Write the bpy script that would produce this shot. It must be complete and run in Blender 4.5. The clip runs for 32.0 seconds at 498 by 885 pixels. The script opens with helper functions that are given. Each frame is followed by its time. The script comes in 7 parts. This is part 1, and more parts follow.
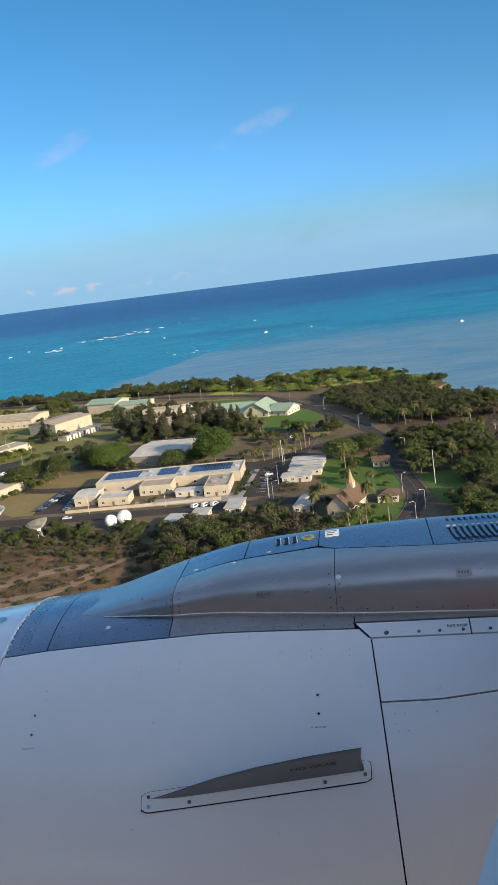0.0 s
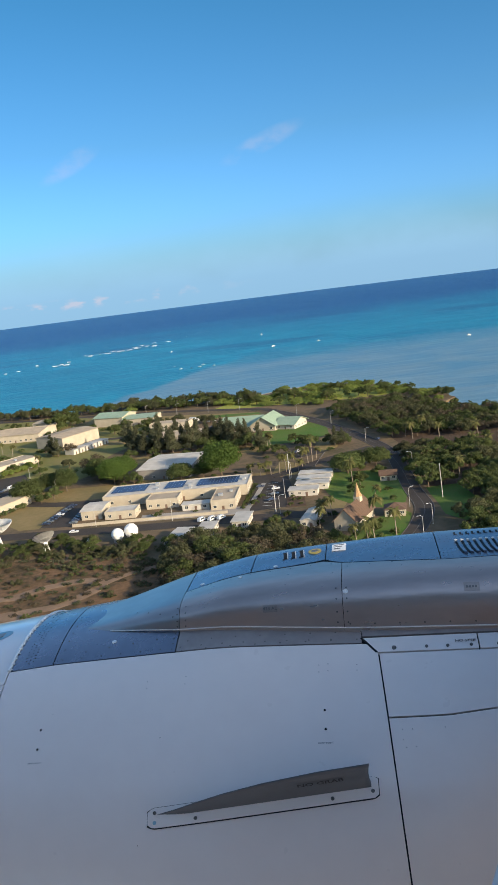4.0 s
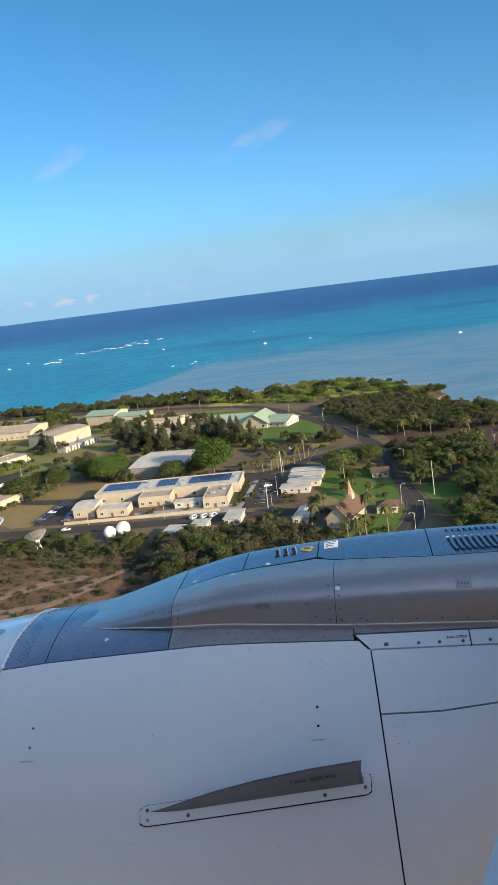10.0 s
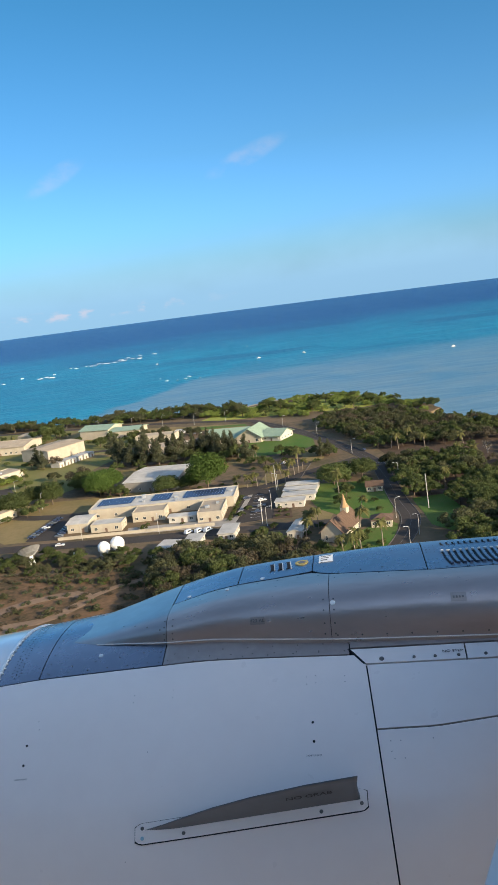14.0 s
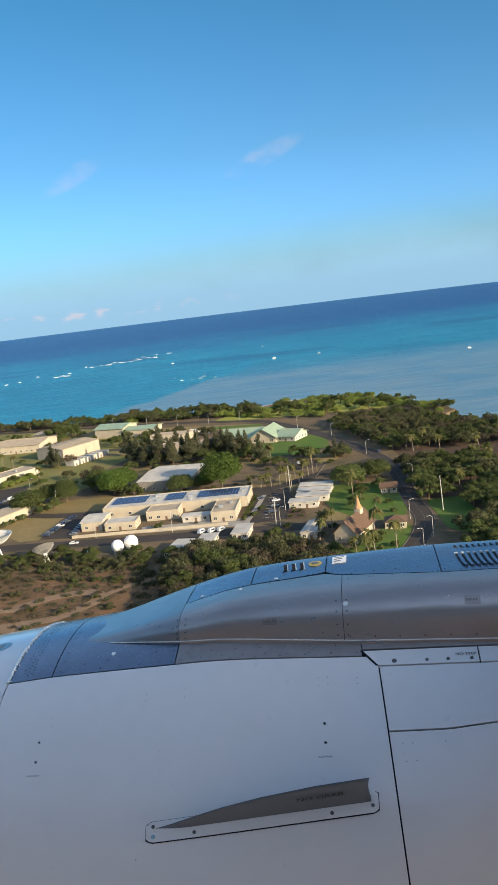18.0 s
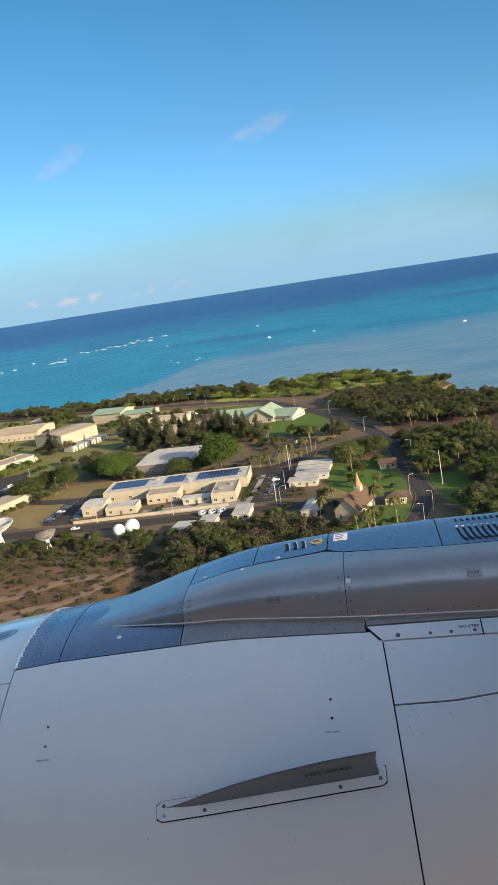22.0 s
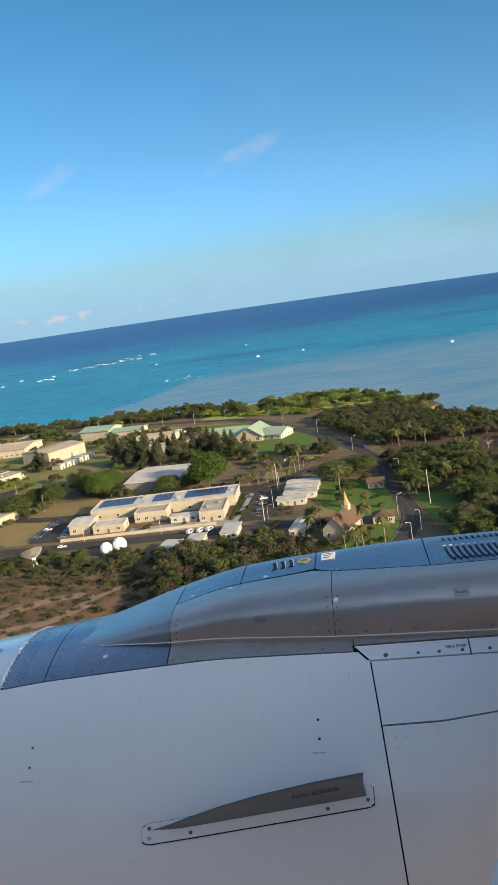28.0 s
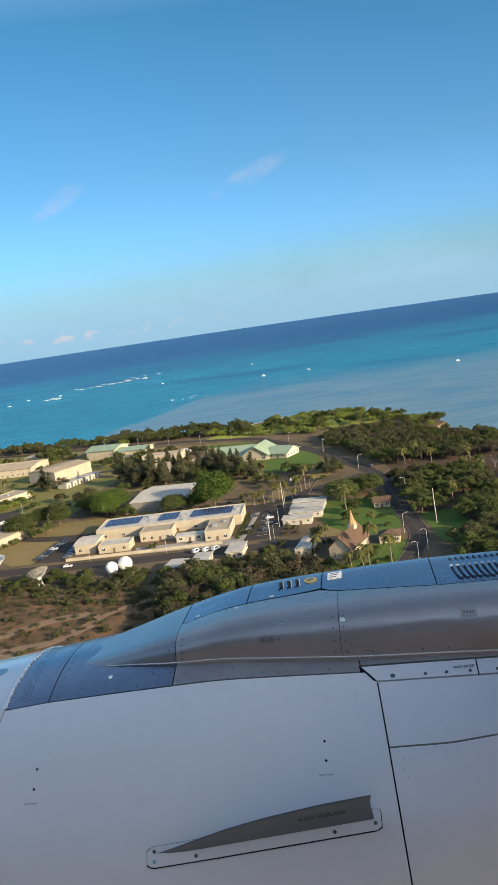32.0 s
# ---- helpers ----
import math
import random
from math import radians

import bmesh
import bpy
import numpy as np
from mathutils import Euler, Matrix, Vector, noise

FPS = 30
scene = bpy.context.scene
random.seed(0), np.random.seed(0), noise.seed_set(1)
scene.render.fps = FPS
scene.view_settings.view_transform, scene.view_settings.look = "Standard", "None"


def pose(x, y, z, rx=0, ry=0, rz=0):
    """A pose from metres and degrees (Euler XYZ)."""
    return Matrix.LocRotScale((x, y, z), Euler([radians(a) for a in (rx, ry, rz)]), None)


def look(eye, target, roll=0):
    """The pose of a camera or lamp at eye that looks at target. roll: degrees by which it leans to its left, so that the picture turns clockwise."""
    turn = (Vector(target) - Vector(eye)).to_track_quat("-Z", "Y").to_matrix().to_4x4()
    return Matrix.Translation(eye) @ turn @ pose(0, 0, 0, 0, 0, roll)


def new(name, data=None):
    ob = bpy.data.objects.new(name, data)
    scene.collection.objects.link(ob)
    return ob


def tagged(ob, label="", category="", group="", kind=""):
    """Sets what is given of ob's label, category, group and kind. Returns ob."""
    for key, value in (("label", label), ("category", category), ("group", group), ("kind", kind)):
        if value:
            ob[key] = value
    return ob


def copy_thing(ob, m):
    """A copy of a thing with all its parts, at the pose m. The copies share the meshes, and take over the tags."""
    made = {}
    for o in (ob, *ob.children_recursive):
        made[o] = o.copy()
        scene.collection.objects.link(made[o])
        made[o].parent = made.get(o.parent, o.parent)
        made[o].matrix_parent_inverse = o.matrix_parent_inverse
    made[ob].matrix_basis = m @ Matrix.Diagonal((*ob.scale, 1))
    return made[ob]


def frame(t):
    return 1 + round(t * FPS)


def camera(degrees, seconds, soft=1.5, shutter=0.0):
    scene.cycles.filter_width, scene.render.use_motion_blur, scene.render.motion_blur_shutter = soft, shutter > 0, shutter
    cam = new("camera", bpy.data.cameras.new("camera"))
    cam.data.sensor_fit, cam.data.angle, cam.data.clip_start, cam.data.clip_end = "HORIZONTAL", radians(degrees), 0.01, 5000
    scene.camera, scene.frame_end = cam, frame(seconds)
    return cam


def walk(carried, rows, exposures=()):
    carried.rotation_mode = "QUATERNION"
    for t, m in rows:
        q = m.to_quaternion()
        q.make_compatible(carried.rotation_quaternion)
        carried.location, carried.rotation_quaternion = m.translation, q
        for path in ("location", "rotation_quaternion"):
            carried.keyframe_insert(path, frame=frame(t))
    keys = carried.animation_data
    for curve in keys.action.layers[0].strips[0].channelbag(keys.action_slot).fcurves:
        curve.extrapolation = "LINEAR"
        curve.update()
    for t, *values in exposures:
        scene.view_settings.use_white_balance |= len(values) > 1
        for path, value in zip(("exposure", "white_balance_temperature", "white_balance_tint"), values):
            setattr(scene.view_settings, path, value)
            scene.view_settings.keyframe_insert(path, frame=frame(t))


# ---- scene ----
# the eye stays at one cabin window, 114 m over the sea, and turns a little; the aircraft banks slightly
EYE = Vector((-66.0, -9.0, 114.0))
BANK = pose(0, 0, 0, -0.53, 1.05, 0)
cam = camera(33.3, 32.0, soft=1.2)
PATH = [
    (0, 78.40, 5.85, -1.36),
    (0.5, 79.40, 5.94, -1.36),
    (1, 80.39, 6.09, -1.52),
    (1.5, 79.45, 6.07, -1.65),
    (2, 79.49, 6.07, -1.79),
    (2.5, 79.11, 6.07, -1.95),
    (3, 78.98, 5.87, -1.87),
    (3.5, 79.27, 5.90, -1.39),
    (4, 79.39, 5.91, -0.89),
    (4.5, 79.55, 5.95, -0.64),
    (6.5, 79.01, 6.41, -0.80),
    (7, 79.21, 6.20, -0.88),
    (7.5, 78.64, 6.00, -1.15),
    (8, 78.00, 5.97, -1.29),
    (8.5, 78.47, 6.07, -1.12),
    (9, 78.87, 6.25, -1.21),
    (9.5, 79.02, 6.05, -1.30),
    (10, 79.16, 5.90, -1.44),
    (10.5, 79.08, 5.71, -1.54),
    (11, 78.96, 5.84, -1.83),
    (11.5, 78.75, 5.90, -1.98),
    (12, 78.86, 6.12, -1.90),
    (12.5, 80.16, 6.30, -1.87),
    (13, 80.21, 6.35, -2.04),
    (13.5, 79.90, 6.11, -2.11),
    (15.5, 81.13, 6.51, -1.01),
    (16, 80.83, 6.66, -0.99),
    (16.5, 81.13, 6.65, -0.88),
    (17, 80.68, 6.35, -0.82),
    (17.5, 79.95, 5.92, -0.84),
    (18, 80.21, 5.71, -0.82),
    (18.5, 80.57, 5.60, -0.86),
    (19, 80.28, 5.49, -0.94),
    (19.5, 80.14, 5.25, -0.97),
    (20, 80.19, 5.62, -1.00),
    (20.5, 80.56, 6.05, -0.88),
    (21, 80.67, 6.52, -0.91),
    (21.5, 80.00, 6.91, -1.10),
    (22, 78.81, 7.44, -1.27),
    (22.5, 78.62, 8.03, -1.33),
    (23, 79.61, 8.38, -1.00),
    (23.5, 80.49, 8.58, -0.75),
    (24, 80.82, 8.21, -0.56),
    (24.5, 81.34, 7.53, -0.32),
    (25, 82.08, 7.03, -0.21),
    (25.5, 81.68, 6.82, -0.37),
    (27.5, 79.64, 7.18, -1.84),
    (28, 79.99, 7.01, -2.01),
    (28.5, 80.30, 6.96, -2.00),
    (29, 79.98, 6.78, -2.11),
    (29.5, 79.88, 6.62, -2.27),
    (30, 80.62, 6.54, -2.24),
    (30.5, 80.65, 6.78, -2.13),
    (31, 80.66, 6.94, -1.87),
    (31.5, 81.46, 7.11, -1.62),
    (32, 81.35, 7.11, -1.62),
]
walk(cam, [(t, Matrix.Translation(EYE) @ BANK @ pose(0, 0, 0, rx, ry, rz)) for t, rx, ry, rz in PATH], [(0, 0.89, 6650, 8), (4, 0.91, 6650, 8), (9, 0.98, 6700, 8), (13, 1.02, 6700, 8), (17, 1.01, 6900, 8), (20, 1.0, 7150, 8), (32, 1.0, 7250, 8)])

# ---- light: low afternoon sun from behind and to the right, clear sky ----
SUN_EL, SUN_AZ = radians(16.5), radians(131.0)      # azimuth clockwise from +y
world = bpy.data.worlds.new("sky")
scene.world = world
world.use_nodes = True


def wire(nt, a, b):
    nt.links.new(a, b)


def build_sky():
    nt = world.node_tree
    nt.nodes.clear()
    out = nt.nodes.new("ShaderNodeOutputWorld")
    bg = nt.nodes.new("ShaderNodeBackground")
    sky = nt.nodes.new("ShaderNodeTexSky")
    sky.sky_type, sky.sun_disc = "NISHITA", False
    sky.sun_elevation, sky.sun_rotation = SUN_EL, SUN_AZ
    sky.altitude, sky.air_density, sky.dust_density, sky.ozone_density = 100, 1.0, 1.25, 2.4
    bg.inputs["Strength"].default_value = 0.138
    # thin evening clouds: a low bank over the horizon and two small wisps higher up
    tc = nt.nodes.new("ShaderNodeTexCoord")
    sep = nt.nodes.new("ShaderNodeSeparateXYZ")
    wire(nt, tc.outputs["Generated"], sep.inputs[0])

    def math_node(op, a, b=None, clamp=False):
        n = nt.nodes.new("ShaderNodeMath")
        n.operation, n.use_clamp = op, clamp
        for i, v in enumerate((a, b)):
            if v is None:
                continue
            if isinstance(v, (int, float)):
                n.inputs[i].default_value = v
            else:
                wire(nt, v, n.inputs[i])
        return n.outputs[0]

    def fbm(scale, stretch, detail=5.0):
        mp = nt.nodes.new("ShaderNodeMapping")
        mp.inputs["Scale"].default_value = stretch
        wire(nt, tc.outputs["Generated"], mp.inputs[0])
        nz = nt.nodes.new("ShaderNodeTexNoise")
        nz.inputs["Scale"].default_value, nz.inputs["Detail"].default_value = scale, detail
        wire(nt, mp.outputs[0], nz.inputs[0])
        return nz.outputs[0]

    def ramp(v, lo, hi):
        n = nt.nodes.new("ShaderNodeMapRange")
        n.interpolation_type = "SMOOTHSTEP"
        n.inputs[1].default_value, n.inputs[2].default_value = lo, hi
        wire(nt, v, n.inputs[0])
        return n.outputs[0]

    x, y, z = sep.outputs
    # the bank fades out above about three degrees
    tops = math_node("ADD", z, math_node("MULTIPLY", math_node("SUBTRACT", fbm(9, (1, 1, 1.5)), 0.5), -0.05))
    bank = math_node("MULTIPLY", ramp(tops, 0.074, 0.0), 0.66)
    puff = math_node("MULTIPLY", ramp(fbm(48, (1, 1, 2.0)), 0.50, 0.66), math_node("MULTIPLY", ramp(z, 0.004, -0.004), ramp(z, -0.013, -0.006)))
    puff = math_node("MULTIPLY", puff, math_node("MULTIPLY", ramp(x, 0.04, -0.16), 0.55))

    def wisp(cx, cz, wx, wz, tilt):
        dx = math_node("SUBTRACT", math_node("DIVIDE", x, y), cx)
        dz = math_node("SUBTRACT", math_node("SUBTRACT", math_node("DIVIDE", z, y), cz), math_node("MULTIPLY", dx, tilt))
        q = math_node("ADD", math_node("POWER", math_node("DIVIDE", dx, wx), 2.0), math_node("POWER", math_node("DIVIDE", dz, wz), 2.0))
        m = math_node("MULTIPLY", ramp(q, 1.0, 0.1), ramp(fbm(34, (1, 1, 1.6)), 0.30, 0.72))
        return math_node("MULTIPLY", math_node("MULTIPLY", m, ramp(y, 0.2, 0.4)), 0.21)

    wisps = math_node("ADD", wisp(0.050, 0.150, 0.055, 0.014, 0.35), wisp(-0.172, 0.151, 0.042, 0.015, 0.42), True)
    # clean sea air: a deeper blue low down than the standard atmosphere, fading out towards the sun's side
    tint = nt.nodes.new("ShaderNodeValToRGB")
    tint.color_ramp.elements[0].position, tint.color_ramp.elements[0].color = 0.0, (0.32, 0.55, 0.90, 1)
    tint.color_ramp.elements[1].position, tint.color_ramp.elements[1].color = 0.48, (1.0, 1.0, 1.0, 1)
    mid_stop = tint.color_ramp.elements.new(0.32)
    mid_stop.color = (0.162, 0.440, 0.590, 1)
    low_stop = tint.color_ramp.elements.new(0.16)
    low_stop.color = (0.225, 0.462, 0.69, 1)
    haze_stop = tint.color_ramp.elements.new(0.08)
    haze_stop.color = (0.262, 0.520, 0.93, 1)
    wire(nt, z, tint.inputs[0])
    deep = nt.nodes.new("ShaderNodeMixRGB")
    deep.blend_type = "MULTIPLY"
    wire(nt, ramp(y, -0.75, 0.15), deep.inputs[0])
    wire(nt, sky.outputs[0], deep.inputs[1])
    wire(nt, tint.outputs[0], deep.inputs[2])
    mix = nt.nodes.new("ShaderNodeMixRGB")
    wire(nt, bank, mix.inputs[0])
    wire(nt, deep.outputs[0], mix.inputs[1])
    mix.inputs[2].default_value = (1.50, 2.72, 4.1, 1)
    mix2 = nt.nodes.new("ShaderNodeMixRGB")
    wire(nt, math_node("ADD", puff, wisps, True), mix2.inputs[0])
    wire(nt, mix.outputs[0], mix2.inputs[1])
    mix2.inputs[2].default_value = (2.75, 2.5, 2.9, 1)
    wire(nt, mix2.outputs[0], bg.inputs[0])
    wire(nt, bg.outputs[0], out.inputs[0])


build_sky()
sun = new("sun", bpy.data.lights.new("sun", "SUN"))
sun.data.energy, sun.data.angle, sun.data.color = 3.9, radians(0.5), (1.0, 0.83, 0.61)
sun_way = Vector((math.sin(SUN_AZ) * math.cos(SUN_EL), math.cos(SUN_AZ) * math.cos(SUN_EL), math.sin(SUN_EL)))
sun.matrix_world = look(EYE + sun_way * 60, EYE)


# ---- materials ----
def material(name, col, col2=None, scale=1.0, rough=0.6, metal=0.0, bump=0.0, bump_scale=None, fine=0.35, piece=0.0, thing=0.0,
             coat=0.0, spec=0.5, stretch=(1, 1, 1), space="Object", rough_var=0.1):
    """Two colours mixed by noise at two scales, with fine relief; piece and thing: value change per island and per object."""
    m = bpy.data.materials.new(name)
    m.use_nodes = True
    nt = m.node_tree
    b = nt.nodes["Principled BSDF"]
    tc = nt.nodes.new("ShaderNodeTexCoord")
    geo = nt.nodes.new("ShaderNodeNewGeometry")
    mp = nt.nodes.new("ShaderNodeMapping")
    mp.inputs["Scale"].default_value = stretch
    wire(nt, geo.outputs["Position"] if space == "World" else tc.outputs["Object"], mp.inputs[0])
    big = nt.nodes.new("ShaderNodeTexNoise")
    big.inputs["Scale"].default_value, big.inputs["Detail"].default_value = scale, 4.0
    small = nt.nodes.new("ShaderNodeTexNoise")
    small.inputs["Scale"].default_value, small.inputs["Detail"].default_value = scale * 7.3, 3.0
    for n in (big, small):
        wire(nt, mp.outputs[0], n.inputs[0])
    blend = nt.nodes.new("ShaderNodeMath")
    blend.operation = "MULTIPLY_ADD"
    wire(nt, small.outputs[0], blend.inputs[0])
    blend.inputs[1].default_value = fine
    wire(nt, big.outputs[0], blend.inputs[2])
    mr = nt.nodes.new("ShaderNodeMapRange")
    mr.inputs[1].default_value, mr.inputs[2].default_value = 0.35 + fine * 0.35, 0.65 + fine * 0.65
    wire(nt, blend.outputs[0], mr.inputs[0])
    mix = nt.nodes.new("ShaderNodeMixRGB")
    wire(nt, mr.outputs[0], mix.inputs[0])
    mix.inputs[1].default_value = (*col, 1)
    mix.inputs[2].default_value = (*(col2 or [c * 0.8 for c in col]), 1)
    last = mix.outputs[0]
    for amount, source in ((piece, geo.outputs["Random Per Island"]), (thing, None)):
        if not amount:
            continue
        if source is None:
            source = nt.nodes.new("ShaderNodeObjectInfo").outputs["Random"]
        hsv = nt.nodes.new("ShaderNodeHueSaturation")
        r = nt.nodes.new("ShaderNodeMapRange")
        r.inputs[3].default_value, r.inputs[4].default_value = 1 - amount, 1 + amount
        wire(nt, source, r.inputs[0])
        wire(nt, r.outputs[0], hsv.inputs["Value"])
        wire(nt, last, hsv.inputs["Color"])
        last = hsv.outputs[0]
    wire(nt, last, b.inputs["Base Color"])
    rr = nt.nodes.new("ShaderNodeMapRange")
    rr.inputs[3].default_value, rr.inputs[4].default_value = max(rough - rough_var, 0.02), min(rough + rough_var, 1)
    wire(nt, small.outputs[0], rr.inputs[0])
    wire(nt, rr.outputs[0], b.inputs["Roughness"])
    b.inputs["Metallic"].default_value = metal
    b.inputs["Coat Weight"].default_value = coat
    b.inputs["Coat Roughness"].default_value = 0.08
    b.inputs["Specular IOR Level"].default_value = spec
    if bump:
        bn = nt.nodes.new("ShaderNodeTexNoise")
        bn.inputs["Scale"].default_value, bn.inputs["Detail"].default_value = bump_scale or scale * 9, 4.0
        wire(nt, mp.outputs[0], bn.inputs[0])
        bp = nt.nodes.new("ShaderNodeBump")
        bp.inputs["Strength"].default_value = bump
        bp.inputs["Distance"].default_value = 1.0 / (bump_scale or scale * 9)
        wire(nt, bn.outputs[0], bp.inputs["Height"])
        wire(nt, bp.outputs[0], b.inputs["Normal"])
    return m


def sea_material():
    """Deep blue far out with haze painted in towards the horizon, turquoise over the reef flat, milky with sand close
    to the shore; wind ripples.
    """
    m = bpy.data.materials.new("sea_water")
    m.use_nodes = True
    nt = m.node_tree
    b = nt.nodes["Principled BSDF"]
    geo = nt.nodes.new("ShaderNodeNewGeometry")
    sep = nt.nodes.new("ShaderNodeSeparateXYZ")
    wire(nt, geo.outputs["Position"], sep.inputs[0])

    def fbm(scale, stretch=(1, 1, 1), rot=0.0, detail=4.0, distort=0.0):
        mp = nt.nodes.new("ShaderNodeMapping")
        mp.inputs["Scale"].default_value, mp.inputs["Rotation"].default_value = stretch, (0, 0, rot)
        wire(nt, geo.outputs["Position"], mp.inputs[0])
        n = nt.nodes.new("ShaderNodeTexNoise")
        n.inputs["Scale"].default_value, n.inputs["Detail"].default_value, n.inputs["Distortion"].default_value = scale, detail, distort
        wire(nt, mp.outputs[0], n.inputs[0])
        return n.outputs[0]

    def calc(op, a, c):
        n = nt.nodes.new("ShaderNodeMath")
        n.operation = op
        for i, v in enumerate((a, c)):
            if isinstance(v, (int, float)):
                n.inputs[i].default_value = v
            else:
                wire(nt, v, n.inputs[i])
        return n.outputs[0]

    def ramp(v, lo, hi, top=1.0):
        n = nt.nodes.new("ShaderNodeMapRange")
        n.interpolation_type = "SMOOTHSTEP"
        n.inputs[1].default_value, n.inputs[2].default_value, n.inputs[4].default_value = lo, hi, top
        wire(nt, v, n.inputs[0])
        return n.outputs[0]

    def mix(f, a, c):
        n = nt.nodes.new("ShaderNodeMixRGB")
        wire(nt, f, n.inputs[0])
        for i, v in ((1, a), (2, c)):
            if isinstance(v, tuple):
                n.inputs[i].default_value = (*v, 1)
            else:
                wire(nt, v, n.inputs[i])
        return n.outputs[0]

    x, y = sep.outputs[0], sep.outputs[1]
    out_y = calc("ADD", y, calc("MULTIPLY", calc("SUBTRACT", fbm(0.0022, (1, 1.6, 1)), 0.5), 900.0))
    deep = ramp(out_y, 1500.0, 2700.0)
    # sand stirred up over the inner reef: a clear edge on the left, a soft one seaward
    left = calc("SUBTRACT", calc("ADD", x, calc("MULTIPLY", calc("SUBTRACT", fbm(0.012), 0.5), 70.0)), calc("MULTIPLY", calc("SUBTRACT", y, 941.0), 0.42))
    sea_side = calc("ADD", y, calc("MULTIPLY", calc("SUBTRACT", fbm(0.004), 0.5), 420.0))
    milk = calc("MULTIPLY", ramp(sea_side, 1330.0, 1020.0), ramp(left, -205.0, -180.0))
    streak = fbm(0.012, (0.6, 1.0, 1.0), 0.7, 5.0, 1.6)
    turquoise = mix(ramp(streak, 0.35, 0.7), (0.003, 0.170, 0.280), (0.010, 0.245, 0.360))
    sandy = mix(ramp(streak, 0.35, 0.68), (0.080, 0.200, 0.285), (0.150, 0.240, 0.290))
    fine_streak = fbm(0.05, (0.32, 1.2, 1.0), 0.45, 6.0, 1.2)
    sandy = mix(ramp(fine_streak, 0.48, 0.68, 0.55), sandy, (0.205, 0.300, 0.340))
    turquoise = mix(ramp(fine_streak, 0.46, 0.66, 0.35), turquoise, (0.004, 0.130, 0.245))
    col = mix(milk, turquoise, sandy)
    patch = calc("MULTIPLY", ramp(fbm(0.0026, (0.6, 1.5, 1), 0.2), 0.54, 0.62, 0.7), ramp(y, 1150.0, 1450.0))
    col = mix(patch, col, (0.005, 0.085, 0.190))
    col = mix(deep, col, (0.006, 0.055, 0.185))
    # distance haze painted into the water colour: paler towards the horizon
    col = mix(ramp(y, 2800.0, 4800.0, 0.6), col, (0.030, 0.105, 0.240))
    # short crests of foam far out on the reef
    foam = calc("MULTIPLY", ramp(fbm(0.035, (0.30, 1.3, 1), 0.25, 5.0), 0.70, 0.735), ramp(fbm(0.0035, (1, 1, 1)), 0.50, 0.62))
    foam = calc("MULTIPLY", foam, calc("MULTIPLY", ramp(y, 1000.0, 1250.0), ramp(y, 2200.0, 1900.0)))
    col = mix(foam, col, (0.82, 0.84, 0.84))
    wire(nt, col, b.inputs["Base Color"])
    b.inputs["Roughness"].default_value = 0.32
    b.inputs["IOR"].default_value = 1.33
    b.inputs["Specular IOR Level"].default_value = 0.22
    waves = calc("ADD", calc("MULTIPLY", fbm(0.07, (0.22, 1.0, 1.0), 0.18, 6.0), 1.6), calc("MULTIPLY", fbm(0.6, (0.5, 1.0, 1.0), -0.15, 3.0), 0.25))
    bp = nt.nodes.new("ShaderNodeBump")
    wire(nt, ramp(milk, 1.0, 0.0), bp.inputs["Strength"])
    bp.inputs["Strength"].links[0].from_node.inputs[3].default_value = 0.28
    bp.inputs["Distance"].default_value = 3.0
    wire(nt, waves, bp.inputs["Height"])
    wire(nt, bp.outputs[0], b.inputs["Normal"])
    return m


M_SEA = sea_material()
M_SOIL = material("dry_soil", (0.195, 0.132, 0.082), (0.098, 0.082, 0.046), 0.045, 0.95, bump=0.2, bump_scale=1.6, spec=0.15, space="World", fine=0.6)
M_LAWN = material("mown_lawn", (0.072, 0.150, 0.026), (0.112, 0.142, 0.040), 0.06, 0.95, bump=0.4, bump_scale=1.5, spec=0.15, space="World", fine=0.6)
M_SCRUB = material("sunlit_scrub_ground", (0.36, 0.34, 0.07), (0.20, 0.25, 0.06), 0.05, 0.95, bump=0.5, bump_scale=0.6, spec=0.15, space="World", fine=0.7)
# brown litter, with the cloud shade over the right-hand wood put into its colour
M_LITTER = material("shade_darkened_leaf_litter", (0.081, 0.054, 0.036), (0.113, 0.077, 0.053), 0.05, 0.95, bump=0.5, bump_scale=0.9, spec=0.15, space="World", fine=0.7)
M_DRYGRASS = material("dry_grass", (0.270, 0.195, 0.090), (0.203, 0.161, 0.068), 0.05, 0.95, bump=0.4, bump_scale=1.0, spec=0.15, space="World", fine=0.6)
M_LAWN_DRY = material("half_dry_lawn", (0.150, 0.165, 0.045), (0.215, 0.180, 0.075), 0.05, 0.95, bump=0.3, bump_scale=1.5, spec=0.15, space="World", fine=0.6)
M_FIELD = material("weedy_brown_field", (0.205, 0.118, 0.064), (0.066, 0.052, 0.028), 0.06, 0.95, bump=0.22, bump_scale=0.9, spec=0.15, space="World", fine=0.8)
M_DIRT = material("reddish_bare_dirt", (0.27, 0.182, 0.12), (0.19, 0.128, 0.084), 0.08, 0.95, bump=0.2, bump_scale=1.0, spec=0.15, space="World", fine=0.6)
M_SAND = material("beach_sand", (0.55, 0.45, 0.30), (0.45, 0.36, 0.24), 0.1, 0.95, bump=0.3, bump_scale=1.0, spec=0.15, space="World")
M_ROAD = material("worn_asphalt", (0.053, 0.044, 0.038), (0.071, 0.061, 0.054), 0.08, 0.9, bump=0.3, bump_scale=3, spec=0.15, space="World", fine=0.6)
M_CONCRETE = material("pale_concrete", (0.36, 0.33, 0.29), (0.29, 0.265, 0.235), 0.12, 0.9, bump=0.2, bump_scale=2, spec=0.15, space="World")
